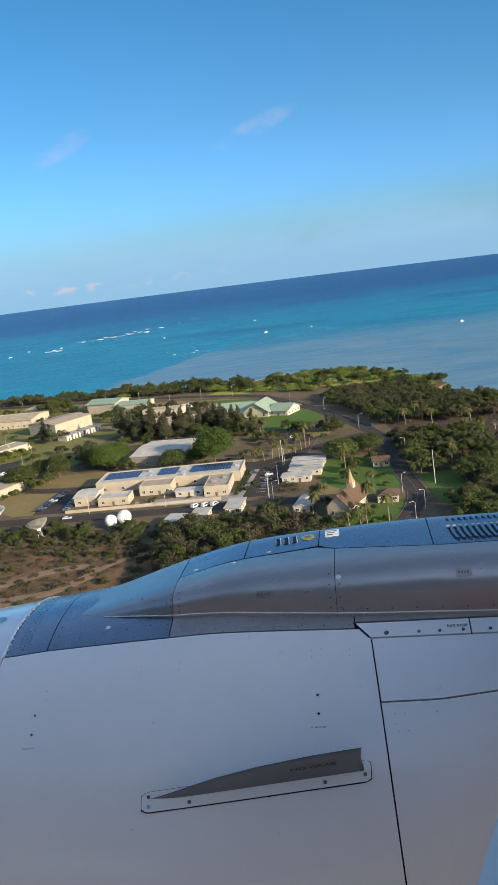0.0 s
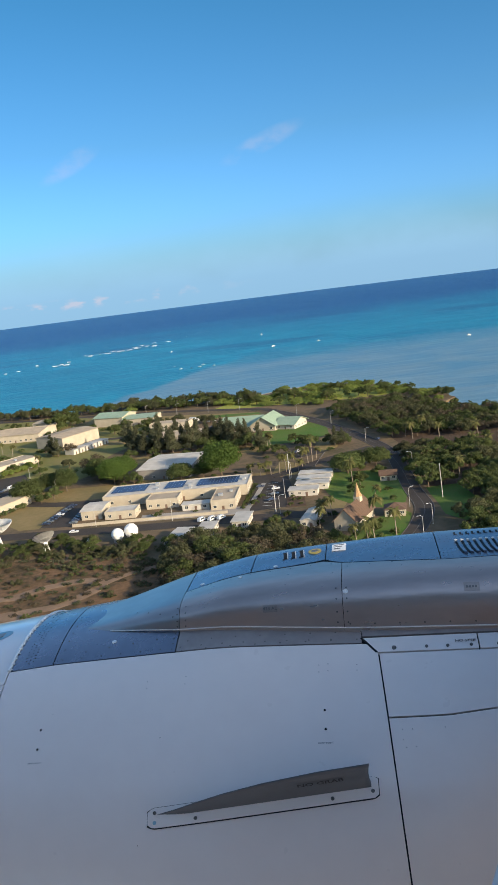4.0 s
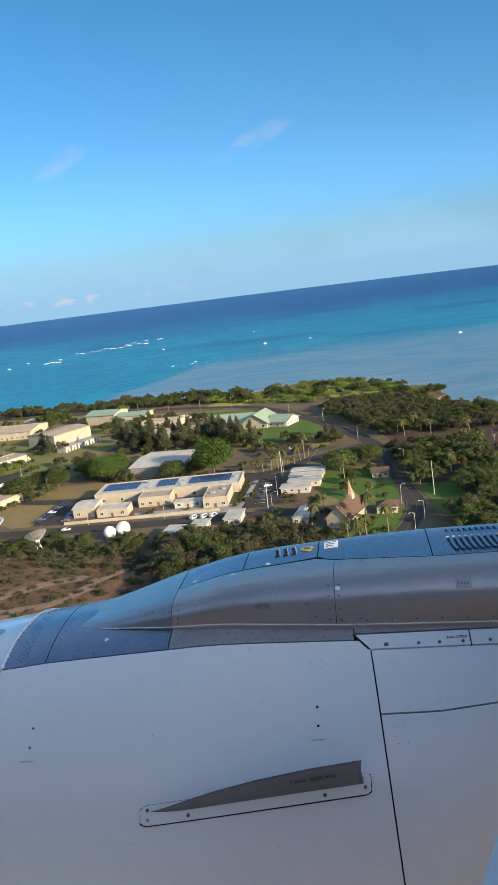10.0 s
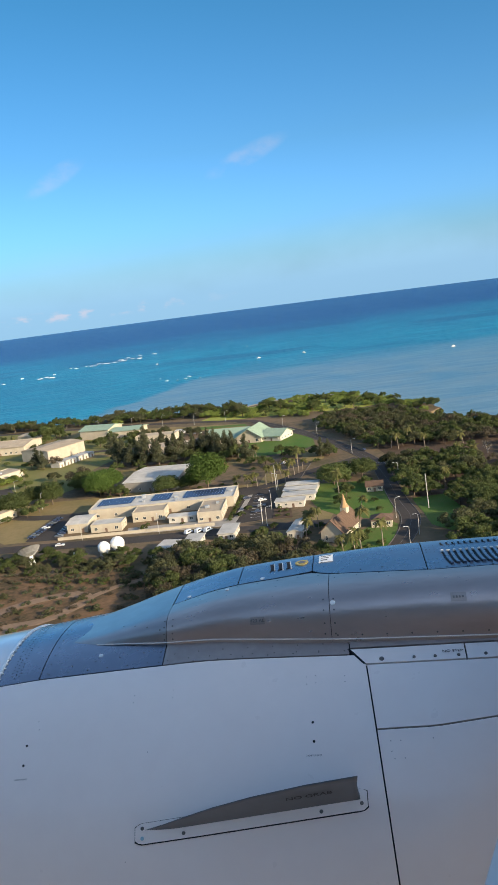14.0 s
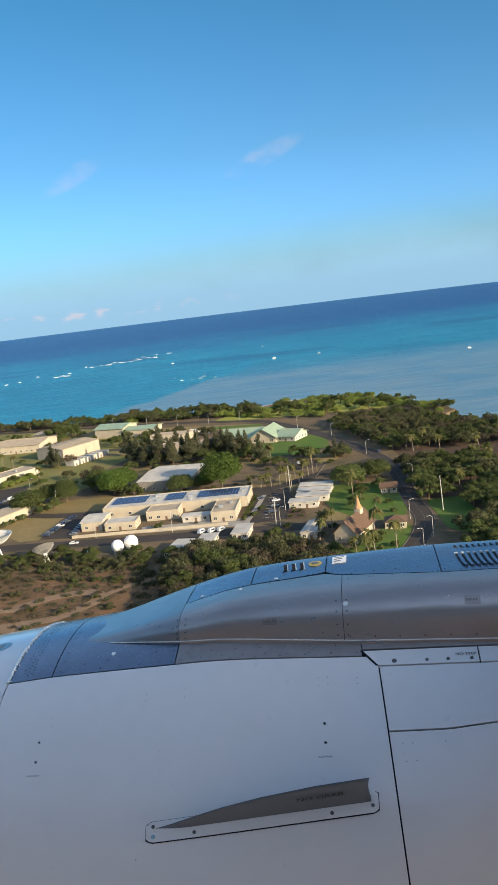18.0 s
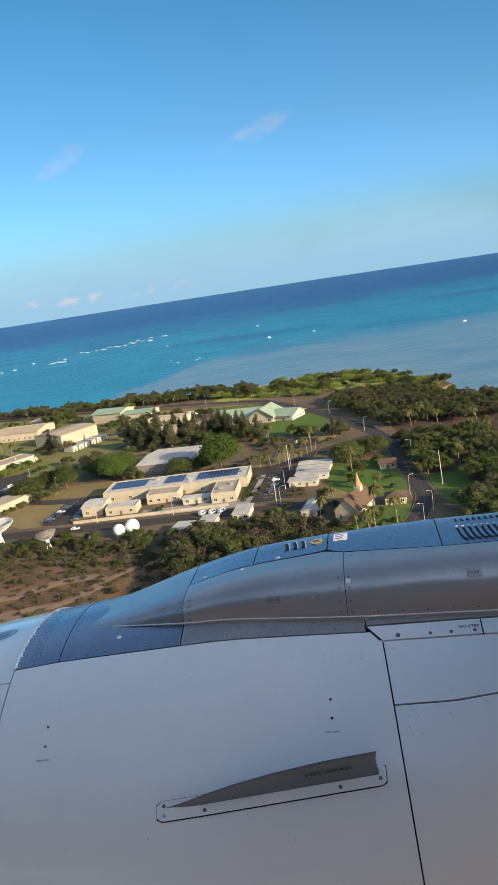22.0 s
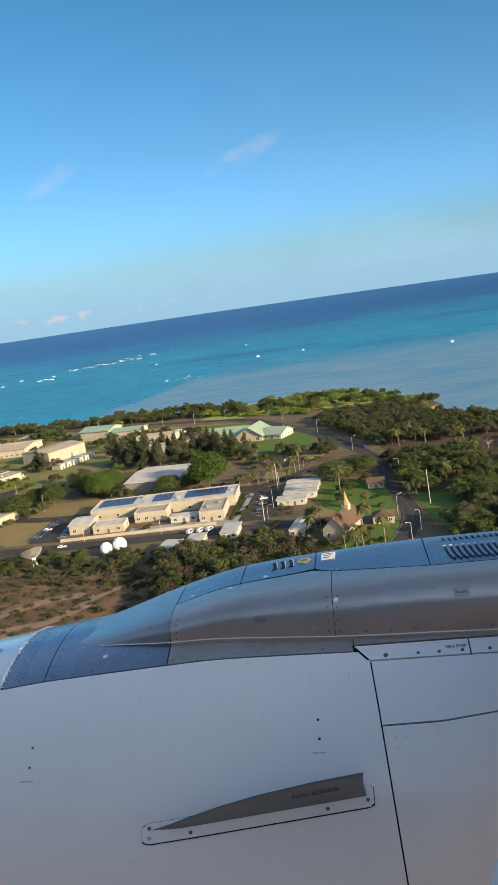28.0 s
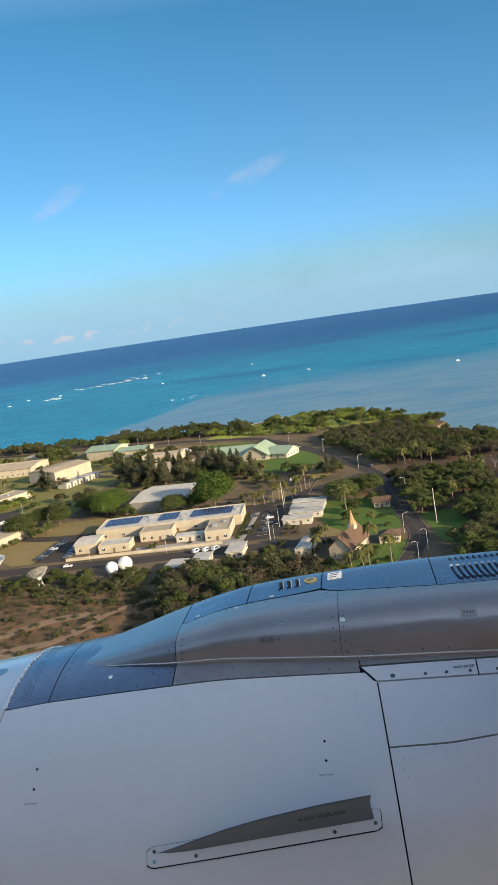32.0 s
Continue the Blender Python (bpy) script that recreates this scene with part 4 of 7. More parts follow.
def build_pylon():
    root = thing("engine_pylon", CRAFT, "bare metal pylon fairing over the engine nacelle", "pylon")
    joint = lambda x: float(np.interp(x, [-0.96, -0.77, -0.61, -0.44, -0.25, -0.17, 0.30, 0.55, 1.7], [82.6, 86.4, 87.3, 87.8, 89.4, 86.1, 75.9, 77.1, 77.0]))
    skin("inner_frame", on_pylon, -1.1, 1.7, 1, 179, 20, 40, M_GAP, root, "dark frame behind the joints", 0.01, -0.012)
    skin("nose_fairing", on_pylon, -1.499, -0.953, 0, 180, 22, 48, M_METAL_NOSE, root, "pointed bare metal nose fairing")
    skin("side_panel", on_pylon, -0.9505, -0.169, 0, lambda x: joint(x) - 0.5, 26, 26, M_METAL, root, "brushed bare metal side panel")
    skin("side_panel", on_pylon, -0.1662, 1.7, 0, lambda x: joint(x) - 0.5, 30, 26, M_METAL, root, "brushed bare metal side panel")
    skin("outer_side_panel", on_pylon, -0.948, 1.7, 134, 180, 30, 24, M_METAL, root)
    for a, b in ((-0.948, -0.625), (-0.620, -0.254), (-0.249, 0.294), (0.299, 1.7)):
        skin("top_panel", on_pylon, a, b, lambda x: joint(x) + 0.5, 133.5, 14, 24, M_METAL_TOP, root, "bare metal top panel, sky reflection tinted into its colour")
    spots = [(-0.92 + 0.10 * k, joint(-0.92 + 0.10 * k) - 3.0) for k in range(8)] + [(-0.14 + 0.105 * k, joint(0) - 3.4) for k in range(14)] + \
            [(-0.12 + 0.105 * k, joint(0) + 4.5) for k in range(5)] + [(-0.14 + 0.11 * k, 3.0) for k in range(12)]
    for s in (4, 13, 28, 42):
        spots += [(-0.195, s), (-0.148, s), (-0.963, s), (-0.92, s)]
    spots += [(-0.985 - 0.07 * k, 24 + 12 * k) for k in range(4)]
    heads("rivets", on_pylon, spots, 0.0042, M_RIVET, root, "dark flush fasteners")
    spots = [(0.315 + 0.02 * (k % 3), joint(0.4) + 2 + 3.6 * (k // 3)) for k in range(24)] + [(0.39 + 0.03 * k, joint(0.4) + 3.0) for k in range(16)]
    heads("rivets", on_pylon, spots, 0.0032, M_RIVET, root)
    for x, s in ((-0.875, 88.0), (-0.672, 83.7), (-0.500, 89.5), (-0.152, 37.1)):
        disc_on("round_mark", on_pylon, x, s, 0.013, M_MARK, root, 0.003, "white round mark")
    bm = bmesh.new()                                    # bright rolled edge along the foot
    line = [on_pylon(-1.33 + 3.03 * k / 240, 1.2, 0.001 + 0.005 * min(1.0, k / 20)) for k in range(241)]
    pipe(bm, line, 0.0032, 12)
    part("edge_bead", bm, M_BEAD, root, "bright rolled metal edge", True)
    # small square vents and the bank of louvres
    for k in range(3):
        x = -0.465 + 0.0420 * k
        vent = skin("vent_slot", on_pylon, lambda b, x0=x: x0 - 0.014 * b, lambda b, x0=x: x0 + 0.019 - 0.012 * b, 93.2, 106, 3, 6, M_GAP, root, "small square vent opening", 0.003, 0.003)
        skin("vent_lip", on_pylon, lambda b, x0=x: x0 - 0.006 - 0.014 * b, lambda b, x0=x: x0 + 0.001 - 0.014 * b, 92.7, 106.5, 2, 6, M_METAL_TOP, vent, "", 0.004, 0.006)
        skin("vent_lip", on_pylon, lambda b, x0=x: x0 + 0.018 - 0.012 * b, lambda b, x0=x: x0 + 0.023 - 0.012 * b, 92.7, 106.5, 2, 6, M_BEAD, vent, "", 0.004, 0.004)
    for k in range(17):
        x = 0.385 + 0.0296 * k
        slot = skin("louvre_slot", on_pylon, lambda b, x0=x: x0 + 0.019 * (1 - b), lambda b, x0=x: x0 + 0.007 + 0.019 * (1 - b), 83.6, 92.0, 2, 8, M_INK, root, "slanted cooling louvre", 0.003, 0.003)
        skin("louvre_hood", on_pylon, lambda b, x0=x: x0 + 0.006 + 0.019 * (1 - b), lambda b, x0=x: x0 + 0.021 + 0.019 * (1 - b), 83.3, 92.8, 3, 8, M_METAL_TOP, slot, "raised louvre hood", 0.008, 0.009)
        disc_on("hood_cap", on_pylon, x + 0.005, 92.4, 0.0100, M_BEAD, slot, 0.010, "bright rounded hood end", 10)
        slot = skin("louvre_slot", on_pylon, x + 0.008, x + 0.018, 104, 109, 2, 5, M_GAP, root, "", 0.003, 0.003)
        skin("louvre_hood", on_pylon, x + 0.017, x + 0.025, 103.5, 109.5, 2, 5, M_METAL_TOP, slot, "", 0.005, 0.004)
    # placards
    skin("placard", on_pylon, -0.222, -0.151, 95.8, 111.2, 4, 4, M_MARK, root, "small white printed placard", 0.002, 0.003)
    for k in range(3):
        skin("placard_print", on_pylon, -0.211, -0.178 + 0.008 * k, 98 + 4.2 * k, 99.6 + 4.2 * k, 2, 2, M_INKPALE, root, "", 0.001, 0.0045)
    oval = lambda sgn, w, h, c: (lambda x: 100.3 + sgn * h * math.sqrt(max(0, 1 - ((x - c) / w) ** 2)))
    skin("oval_placard", on_pylon, -0.344, -0.276, oval(-1, 0.034, 5.2, -0.310), oval(1, 0.034, 5.2, -0.310), 16, 4, M_YELLOW, root, "yellow oval placard", 0.002, 0.003)
    skin("placard_print", on_pylon, -0.326, -0.290, oval(-1, 0.018, 2.4, -0.310), oval(1, 0.018, 2.4, -0.310), 10, 3, M_INKPALE, root, "", 0.001, 0.0045)
    for x, s, t in ((-0.504, 19.4, "423 AL"), (0.405, 33.3, "")):
        skin("access_placard", on_pylon, x - 0.034, x + 0.034, s - 5.0, s + 5.0, 4, 4, M_PLACARD, root, "dull stencilled placard", 0.001, 0.002)
        if t:
            lettering(t, on_pylon, x, s, 0.015, M_INKPALE, root, 0, 0.004, 1.1)
        else:
            for k in range(4):
                skin("placard_print", on_pylon, x - 0.025 + 0.013 * k, x - 0.017 + 0.013 * k, s - 1.2, s + 1.2, 1, 1, M_RIVET, root, "", 0.001, 0.0035)
    return root


def build_wing():
    root = thing("wing", CRAFT, "white wing with a rounded leading edge beside the pylon", "wing")
    vs, fs = [], []
    rows = 20
    for i in range(rows + 1):
        y = 0.06 + 9.0 * i / rows
        x0 = 0.192 + (y - 1.6) * 0.37
        z0 = -1.30 + 0.03 * (y - 1.6)
        ring = []
        for k in range(13):
            a = math.pi / 2 + math.pi * k / 12
            ring.append((x0 + 0.16 + 0.16 * math.cos(a), y, z0 + 0.15 * math.sin(a)))
        ring = [(x0 + 4.2, y, z0 + 0.05), (x0 + 1.8, y, z0 + 0.34), (x0 + 0.7, y, z0 + 0.26)] + ring + [(x0 + 0.7, y, z0 - 0.24), (x0 + 1.8, y, z0 - 0.24), (x0 + 4.2, y, z0)]
        vs += ring
    m = 19
    for i in range(rows):
        for k in range(m - 1):
            a, b = i * m + k, (i + 1) * m + k
            fs.append((a, a + 1, b + 1, b))
    fs += [tuple(range(m)), tuple(rows * m + k for k in range(m - 1, -1, -1))]
    raw("wing_skin", vs, fs, M_PAINT_WING, root, "", True)
    return root


def build_fuselage():
    """The cabin's tube with one open window, from which the eye looks; it keeps the sun off the engine."""
    root = thing("fuselage", CRAFT, "long grey-painted aircraft fuselage with a cabin window opening", "fuselage")
    cy, cz, r = -1.93, -0.30, 1.975
    vs, fs = [], []
    xs = [-14, -11, -8, -5.5, -3.5, -2, -1.2, -0.6, -0.3, -0.17, 0.17, 0.3, 0.6, 1.2, 2, 3.5, 5.5, 8, 11, 14, 17]
    degs = sorted(set([float(d) for d in range(-180, 181, 5)] + [2.0, 16.0]) - {5.0, 10.0, 15.0})
    for sgn, rr in ((0, r), (1, r - 0.035)):
        for x in xs:
            for d in degs:
                vs.append((x, cy + rr * math.cos(radians(d)), cz + rr * math.sin(radians(d))))
    nd, nx = len(degs), len(xs)
    hole = (xs.index(-0.17), degs.index(2.0))
    for layer in (0, 1):
        o = layer * nx * nd
        for i in range(nx - 1):
            for j in range(nd - 1):
                if (i, j) == hole:
                    continue
                a = o + i * nd + j
                q = (a, a + 1, a + nd + 1, a + nd)
                fs.append(q if layer == 0 else q[::-1])
    i, j = hole
    a = [i * nd + j, i * nd + j + 1, (i + 1) * nd + j + 1, (i + 1) * nd + j]
    for k in range(4):
        p, q = a[k], a[(k + 1) % 4]
        fs.append((p, q, q + nx * nd, p + nx * nd))
    hull = raw("fuselage_skin", vs, fs, M_PAINT_HULL, root)
    hull.data.polygons.foreach_set("use_smooth", [k < len(fs) - 4 for k in range(len(fs))])

    def on_tube(x, deg, out=0.0):
        return Vector((x, cy + (r + out) * math.cos(radians(deg)), cz + (r + out) * math.sin(radians(deg))))

    def oval(c, w, h, sgn):
        return lambda x: 9.0 + sgn * h * max(0.0, 1 - abs((x - c) / w) ** 2.6) ** (1 / 2.6)

    for k in range(-9, 16):
        if k == 0:
            continue
        c = 0.533 * k
        f = skin("window_frame", on_tube, c - 0.145, c + 0.145, oval(c, 0.145, 6.2, -1), oval(c, 0.145, 6.2, 1), 14, 4, M_PAINT_GREY, root, "grey oval cabin window frame", 0.004, 0.003)
        skin("pane", on_tube, c - 0.115, c + 0.115, oval(c, 0.115, 5.0, -1), oval(c, 0.115, 5.0, 1), 14, 4, M_WINDOW, f, "", 0.003, 0.006)
    bm = bmesh.new()                                    # belly fairing between the wing roots
    box(bm, -2.5, cy - 1.7, cz - 2.75, 8.0, cy + 1.7, cz - 1.0, 0.5)
    part("belly_fairing", bm, M_PAINT_HULL, root, "smooth grey belly fairing", True)
    bm = bmesh.new()
    box(bm, -14, cy - 1.85, cz - 0.75, 17, cy + 1.80, cz - 0.70)
    part("cabin_floor", bm, M_CABIN, root)
    for x, tip in ((-14, -19.5), (17, 22.0)):             # closed, tapering ends
        ends = [[((x + (tip - x) * f), cy + r * g * math.cos(radians(d)), cz + 0.3 * f + r * g * math.sin(radians(d))) for d in range(0, 360, 10)] for f, g in ((0, 1), (0.3, 0.93), (0.6, 0.74), (0.85, 0.45), (1.0, 0.08))]
        vs = [v for ring in ends for v in ring]
        fs = [(36 * k + i, 36 * k + (i + 1) % 36, 36 * k + 36 + (i + 1) % 36, 36 * k + 36 + i) for k in range(4) for i in range(36)] + [tuple(range(144, 180))]
        raw("fuselage_end", vs, fs, M_PAINT_HULL, root, "tapered grey fuselage end", True)
    return root


build_nacelle()
build_pylon()
build_wing()
build_fuselage()


# ---- buildings ----
WINDOW_SHAPES = {}
RECTS = []                                              # footprints, kept free of trees


def window_mesh(w, h):
    """Frame and pane meshes of one window size, made once."""
    key = (round(w, 1), round(h, 1))
    if key not in WINDOW_SHAPES:
        bm = bmesh.new()
        for a in ((-w / 2 - 0.1, -h / 2 - 0.1, w / 2 + 0.1, -h / 2), (-w / 2 - 0.1, h / 2, w / 2 + 0.1, h / 2 + 0.1),
                  (-w / 2 - 0.1, -h / 2, -w / 2, h / 2), (w / 2, -h / 2, w / 2 + 0.1, h / 2), (-0.04, -h / 2, 0.04, h / 2)):
            box(bm, a[0], -0.12, a[1], a[2], 0.02, a[3])
        fm = bpy.data.meshes.new("window_frame")
        bm.to_mesh(fm)
        bm.free()
        fm.materials.append(M_TRIM)
        bm = bmesh.new()
        box(bm, -w / 2, -0.05, -h / 2, w / 2, 0.01, h / 2)
        pm = bpy.data.meshes.new("pane")
        bm.to_mesh(pm)
        bm.free()
        pm.materials.append(M_WINDOW)
        WINDOW_SHAPES[key] = (fm, pm)
    return WINDOW_SHAPES[key]


def add_window(parent, m, w, h):
    fm, pm = window_mesh(w, h)
    f = new("window", fm)
    f.parent, f.matrix_basis = parent, m
    p = new("pane", pm)
    p.parent = f
    return f


def building(name, label, a, b, depth, height, wall=None, roof="flat", roof_mat=None, rise=2.5, overhang=0.6, bays=None, doors=1, category="building", group="", win=(1.6, 1.3), rear=True):
    """A house on the ground from its front-left and front-right corners; flat with parapet, gable along or across, hip or shed roof."""
    wall, roof_mat = wall or M_CREAM, roof_mat or M_ROOFWHITE
    a, b = Vector(a), Vector(b)
    w = (b - a).length
    ang = math.degrees(math.atan2(b.y - a.y, b.x - a.x))
    root = thing(name, pose(a.x, a.y, GROUND_Z + 0.02, 0, 0, ang), label, category, group)
    m2 = root.matrix_basis
    c = m2 @ Vector((w / 2, depth / 2, 0))
    RECTS.append((c.x, c.y, w / 2 + 2.0, depth / 2 + 2.0, radians(ang)))
    bm = bmesh.new()
    t = 0.3
    if roof == "across":                                # gable ends to front and back
        prof = [(0, 0), (w, 0), (w, height), (w / 2, height + rise), (0, height)]
        lo = [bm.verts.new((x, 0, z)) for x, z in prof]
        hi = [bm.verts.new((x, depth, z)) for x, z in prof]
        for i in range(5):
            if i in (2, 3):
                continue
            bm.faces.new((lo[i], lo[(i + 1) % 5], hi[(i + 1) % 5], hi[i]))
        bm.faces.new(lo)
        bm.faces.new(hi[::-1])
    elif roof == "along":                               # gable ends to the sides
        prof = [(0, 0), (depth, 0), (depth, height), (depth / 2, height + rise), (0, height)]
        lo = [bm.verts.new((0, y, z)) for y, z in prof]
        hi = [bm.verts.new((w, y, z)) for y, z in prof]
        for i in range(5):
            if i in (2, 3):
                continue
            bm.faces.new((lo[i], lo[(i + 1) % 5], hi[(i + 1) % 5], hi[i]))
        bm.faces.new(lo)
        bm.faces.new(hi[::-1])
    else:
        box(bm, 0, 0, 0, w, depth, height)
        if roof == "flat":                              # parapet
            for q in ((0, 0, w, t), (0, depth - t, w, depth), (0, t, t, depth - t), (w - t, t, w, depth - t)):
                box(bm, q[0], q[1], height, q[2], q[3], height + 0.45)
    bmesh.ops.recalc_face_normals(bm, faces=bm.faces[:])
    part("wall", bm, wall, root)
    o = overhang
    bm = bmesh.new()
    if roof == "flat":
        box(bm, t, t, height, w - t, depth - t, height + 0.12)
        part("roof", bm, roof_mat, root)
    elif roof == "slab":
        box(bm, -o, -o, height, w + o, depth + o, height + 0.35, 0.08)
        part("roof", bm, roof_mat, root)
    elif roof in ("across", "along"):
        for s in (0, 1):
            bm = bmesh.new()
            span = w if roof == "across" else depth
            run = depth if roof == "across" else w
            e, k = span / 2, rise / (span / 2)
            x0, x1 = -o, e
            z0, z1 = height - o * k, height + rise
            pts = [(x0, -o, z0 + 0.05), (x1, -o, z1 + 0.05), (x1, run + o, z1 + 0.05), (x0, run + o, z0 + 0.05)]
            vs = []
            for dz in (0.0, 0.22):
                for p in pts:
                    x = p[0] if s == 0 else span - p[0]
                    q = (x, p[1], p[2] + dz) if roof == "across" else (p[1], x, p[2] + dz)
                    vs.append(bm.verts.new(q))
            for f in ((0, 1, 2, 3), (4, 5, 6, 7), (0, 1, 5, 4), (1, 2, 6, 5), (2, 3, 7, 6), (3, 0, 4, 7)):
                bm.faces.new([vs[i] for i in f])
            bmesh.ops.recalc_face_normals(bm, faces=bm.faces[:])
            slope = part("roof_slope", bm, roof_mat, root)
            # standing seams or shingle courses
            bm = bmesh.new()
            n = max(3, int(run / 1.6))
            for i in range(n + 1):
                r = -o + (run + 2 * o) * i / n
                x = [x0, x1] if s == 0 else [span - x0, span - x1]
                p0, p1 = (x[0], r, z0 + 0.30), (x[1], r, z1 + 0.30)
                if roof == "along":
                    p0, p1 = (p0[1], p0[0], p0[2]), (p1[1], p1[0], p1[2])
                tube(bm, p0, p1, 0.05, 0.05, 4)
            tagged(part("roof_seams", bm, roof_mat, slope), kind="stuff")
    elif roof == "hip":
        k = min(w, depth) / 2
        vs = [bm.verts.new(v) for v in ((-o, -o, height), (w + o, -o, height), (w + o, depth + o, height), (-o, depth + o, height),
              (k, depth / 2, height + rise), (w - k, depth / 2, height + rise))] if w >= depth else \
             [bm.verts.new(v) for v in ((w + o, -o, height), (w + o, depth + o, height), (-o, depth + o, height), (-o, -o, height), (w / 2, k, height + rise), (w / 2, depth - k, height + rise))]
        for f in ((0, 1, 5, 4), (1, 2, 5), (2, 3, 4, 5), (3, 0, 4), (3, 2, 1, 0)):
            bm.faces.new([vs[i] for i in f])
        bmesh.ops.recalc_face_normals(bm, faces=bm.faces[:])
        part("roof", bm, roof_mat, root)
    ww, wh = win
    n = int(w / 4.2) if bays is None else bays
    zc = min(height * 0.58, 1.9)
    floors = max(1, int(height / 3.4))
    for fl in range(floors):
        for i in range(n):
            x = w * (i + 0.5) / n
            if fl == 0 and doors and i == n // 2:
                continue
            add_window(root, pose(x, 0, zc + 3.3 * fl), ww, wh)
        ns = int(depth / 5.0) if bays is None else max(0, int(depth / 5.0))
        for i in range(ns):
            add_window(root, pose(w, depth * (i + 0.5) / ns, zc + 3.3 * fl, 0, 0, 90), ww, wh)
    if doors and n:
        bm = bmesh.new()
        x = w * (n // 2 + 0.5) / n
        box(bm, x - 0.6, -0.10, 0, x + 0.6, 0.02, 2.1)
        part("door", bm, M_DOOR, root)
    return root


def roof_unit(root, x, y, z, sx, sy, sz):
    bm = bmesh.new()
    box(bm, x, y, z, x + sx, y + sy, z + sz, 0.08)
    part("roof_unit", bm, M_ALU, root, "grey rooftop air conditioner")


solar = building("office_building", "long cream single-storey building with solar panels on its roof", (-152, 430.5), (-73, 421), 24, 5.2, bays=8)
panel_mesh = None
for row, (x0, x1) in enumerate(((3, 23), (33, 45), (51, 74))):
    for r in range(6):
        for k in range(int((x1 - x0) / 1.75)):
            x, y = x0 + 1.75 * k, 7.0 + 2.3 * r
            if panel_mesh is None:
                bm = bmesh.new()
                box(bm, 0, 0, 0, 1.65, 2.1, 0.06)
                panel_mesh = part("solar_panel", bm, M_SOLAR, solar, "dark blue solar panel")
                panel_mesh.matrix_basis = pose(x, y, 5.5, 6, 0, 0)
            else:
                share(panel_mesh, "solar_panel", solar, pose(x, y, 5.5, 6, 0, 0))
for q in ((46, 9, 5.3, 2.2, 1.8, 1.4), (75.5, 12, 5.3, 2, 2, 1.2), (28, 8, 5.3, 1.5, 1.5, 1.0), (26, 17, 5.3, 2, 2, 1.6), (47.5, 3, 5.3, 1.4, 1.4, 1.1)):
    roof_unit(solar, *q)
building("office_wing", "cream flat-roofed wing in front of the long office building", (-126.6, 414), (-109.8, 412), 13, 4.8, roof_mat=M_ROOFTAN, bays=4)
w2 = building("office_wing", "cream flat-roofed wing with a tan roof", (-92, 397), (-79.6, 395.5), 24, 5.0, roof_mat=M_ROOFTAN, bays=3)
roof_unit(w2, 3, 8, 5.1, 2.4, 1.8, 1.3)
roof_unit(w2, 8, 15, 5.1, 1.6, 1.6, 1.0)
building("office_wing", "cream flat-roofed wing at the end of the office row", (-160, 408.5), (-149, 407), 17, 4.6, M_CREAM, "along", M_ROOFWHITE, 0.9, 0.5, bays=2)
building("office_wing", "low cream flat-roofed wing behind the garden wall", (-147, 403.5), (-131, 401.5), 11, 3.8, roof_mat=M_ROOFWHITE, bays=3)
building("utility_building", "low white flat-roofed utility building", (-107, 403), (-93, 401), 6, 3.0, M_WHITEWALL, "slab", bays=3)
bm = bmesh.new()
box(bm, 0, 0, 0, 80, 0.3, 1.6)
ob = part("garden_wall", bm, M_CREAM)
tagged_at(ob, pose(-163, 397.5, GROUND_Z, 0, 0, -6.6), "low cream perimeter wall along the service road", "wall")
building("warehouse", "large white-roofed shed with grey walls", (-139, 485), (-107, 477), 42, 6.2, M_SHEDWALL, "along", M_ROOFWHITE, 1.6, bays=5)
building("hall_building", "beige hall with a pale green metal roof", (-204, 716), (-178, 706), 26, 8, M_CREAM, "along", M_ROOFGREEN, 2.6, 1.2, bays=0, doors=0)
building("hall_building", "low beige hall with a pale green metal roof", (-177, 704), (-150, 698), 22, 6, M_CREAM, "along", M_ROOFGREEN, 1.8, 1.2, bays=3)
building("beige_block", "sunlit beige block with a tan roof", (-214, 626), (-191, 658), 30, 8.5, M_CREAM, "along", M_ROOFTAN, 1.4, 0.5, bays=0, doors=0)
for k in range(6):
    building("site_cabin", "small white flat-roofed cabin in a row", (-200 + 3.6 * k, 597 + 5.8 * k), (-197.4 + 3.6 * k, 601.2 + 5.8 * k), 9, 3.4, M_WHITEWALL, "slab", M_ROOFWHITE, 1, 0.3, bays=1, win=(1.4, 1.0), category="cabin", group="row of site cabins")
building("office_building", "low cream office block beside the car park", (-226, 442), (-214, 435), 30, 5.0, M_CREAM, "slab", M_ROOFTAN, bays=3, overhang=0.8)
west = building("office_building", "very long cream flat-roofed office building", (-289, 525), (-275, 514), 85, 5.2, M_CREAM, "flat", M_ROOFTAN, bays=3)
for q in ((4, 12, 5.3, 2, 2, 1.2), (8, 30, 5.3, 2.4, 1.6, 1.1), (5, 52, 5.3, 1.8, 1.8, 1.3), (9, 70, 5.3, 2, 1.5, 1.0)):
    roof_unit(west, *q)
building("office_building", "cream office block with tall roof vents", (-281, 446), (-247, 468), 34, 6.0, M_CREAM, "flat", M_ROOFTAN, bays=9)
building("beige_block", "wide cream block with a pale low roof", (-288, 690), (-246, 682), 38, 6.5, M_CREAM, "along", M_ROOFTAN, 2.2, 1.0, bays=9)
building("beige_block", "small cream house among trees", (-268, 752), (-250, 750), 14, 5.0, M_CREAM, "hip", M_ROOFTAN, 2.0, bays=4)
building("beige_block", "low beige flat-roofed block among the trees", (-140, 600), (-104, 594), 18, 5.5, roof_mat=M_ROOFTAN)
building("beige_block", "low beige block beside the street", (-150, 662), (-118, 654), 14, 5.0, roof_mat=M_ROOFTAN)
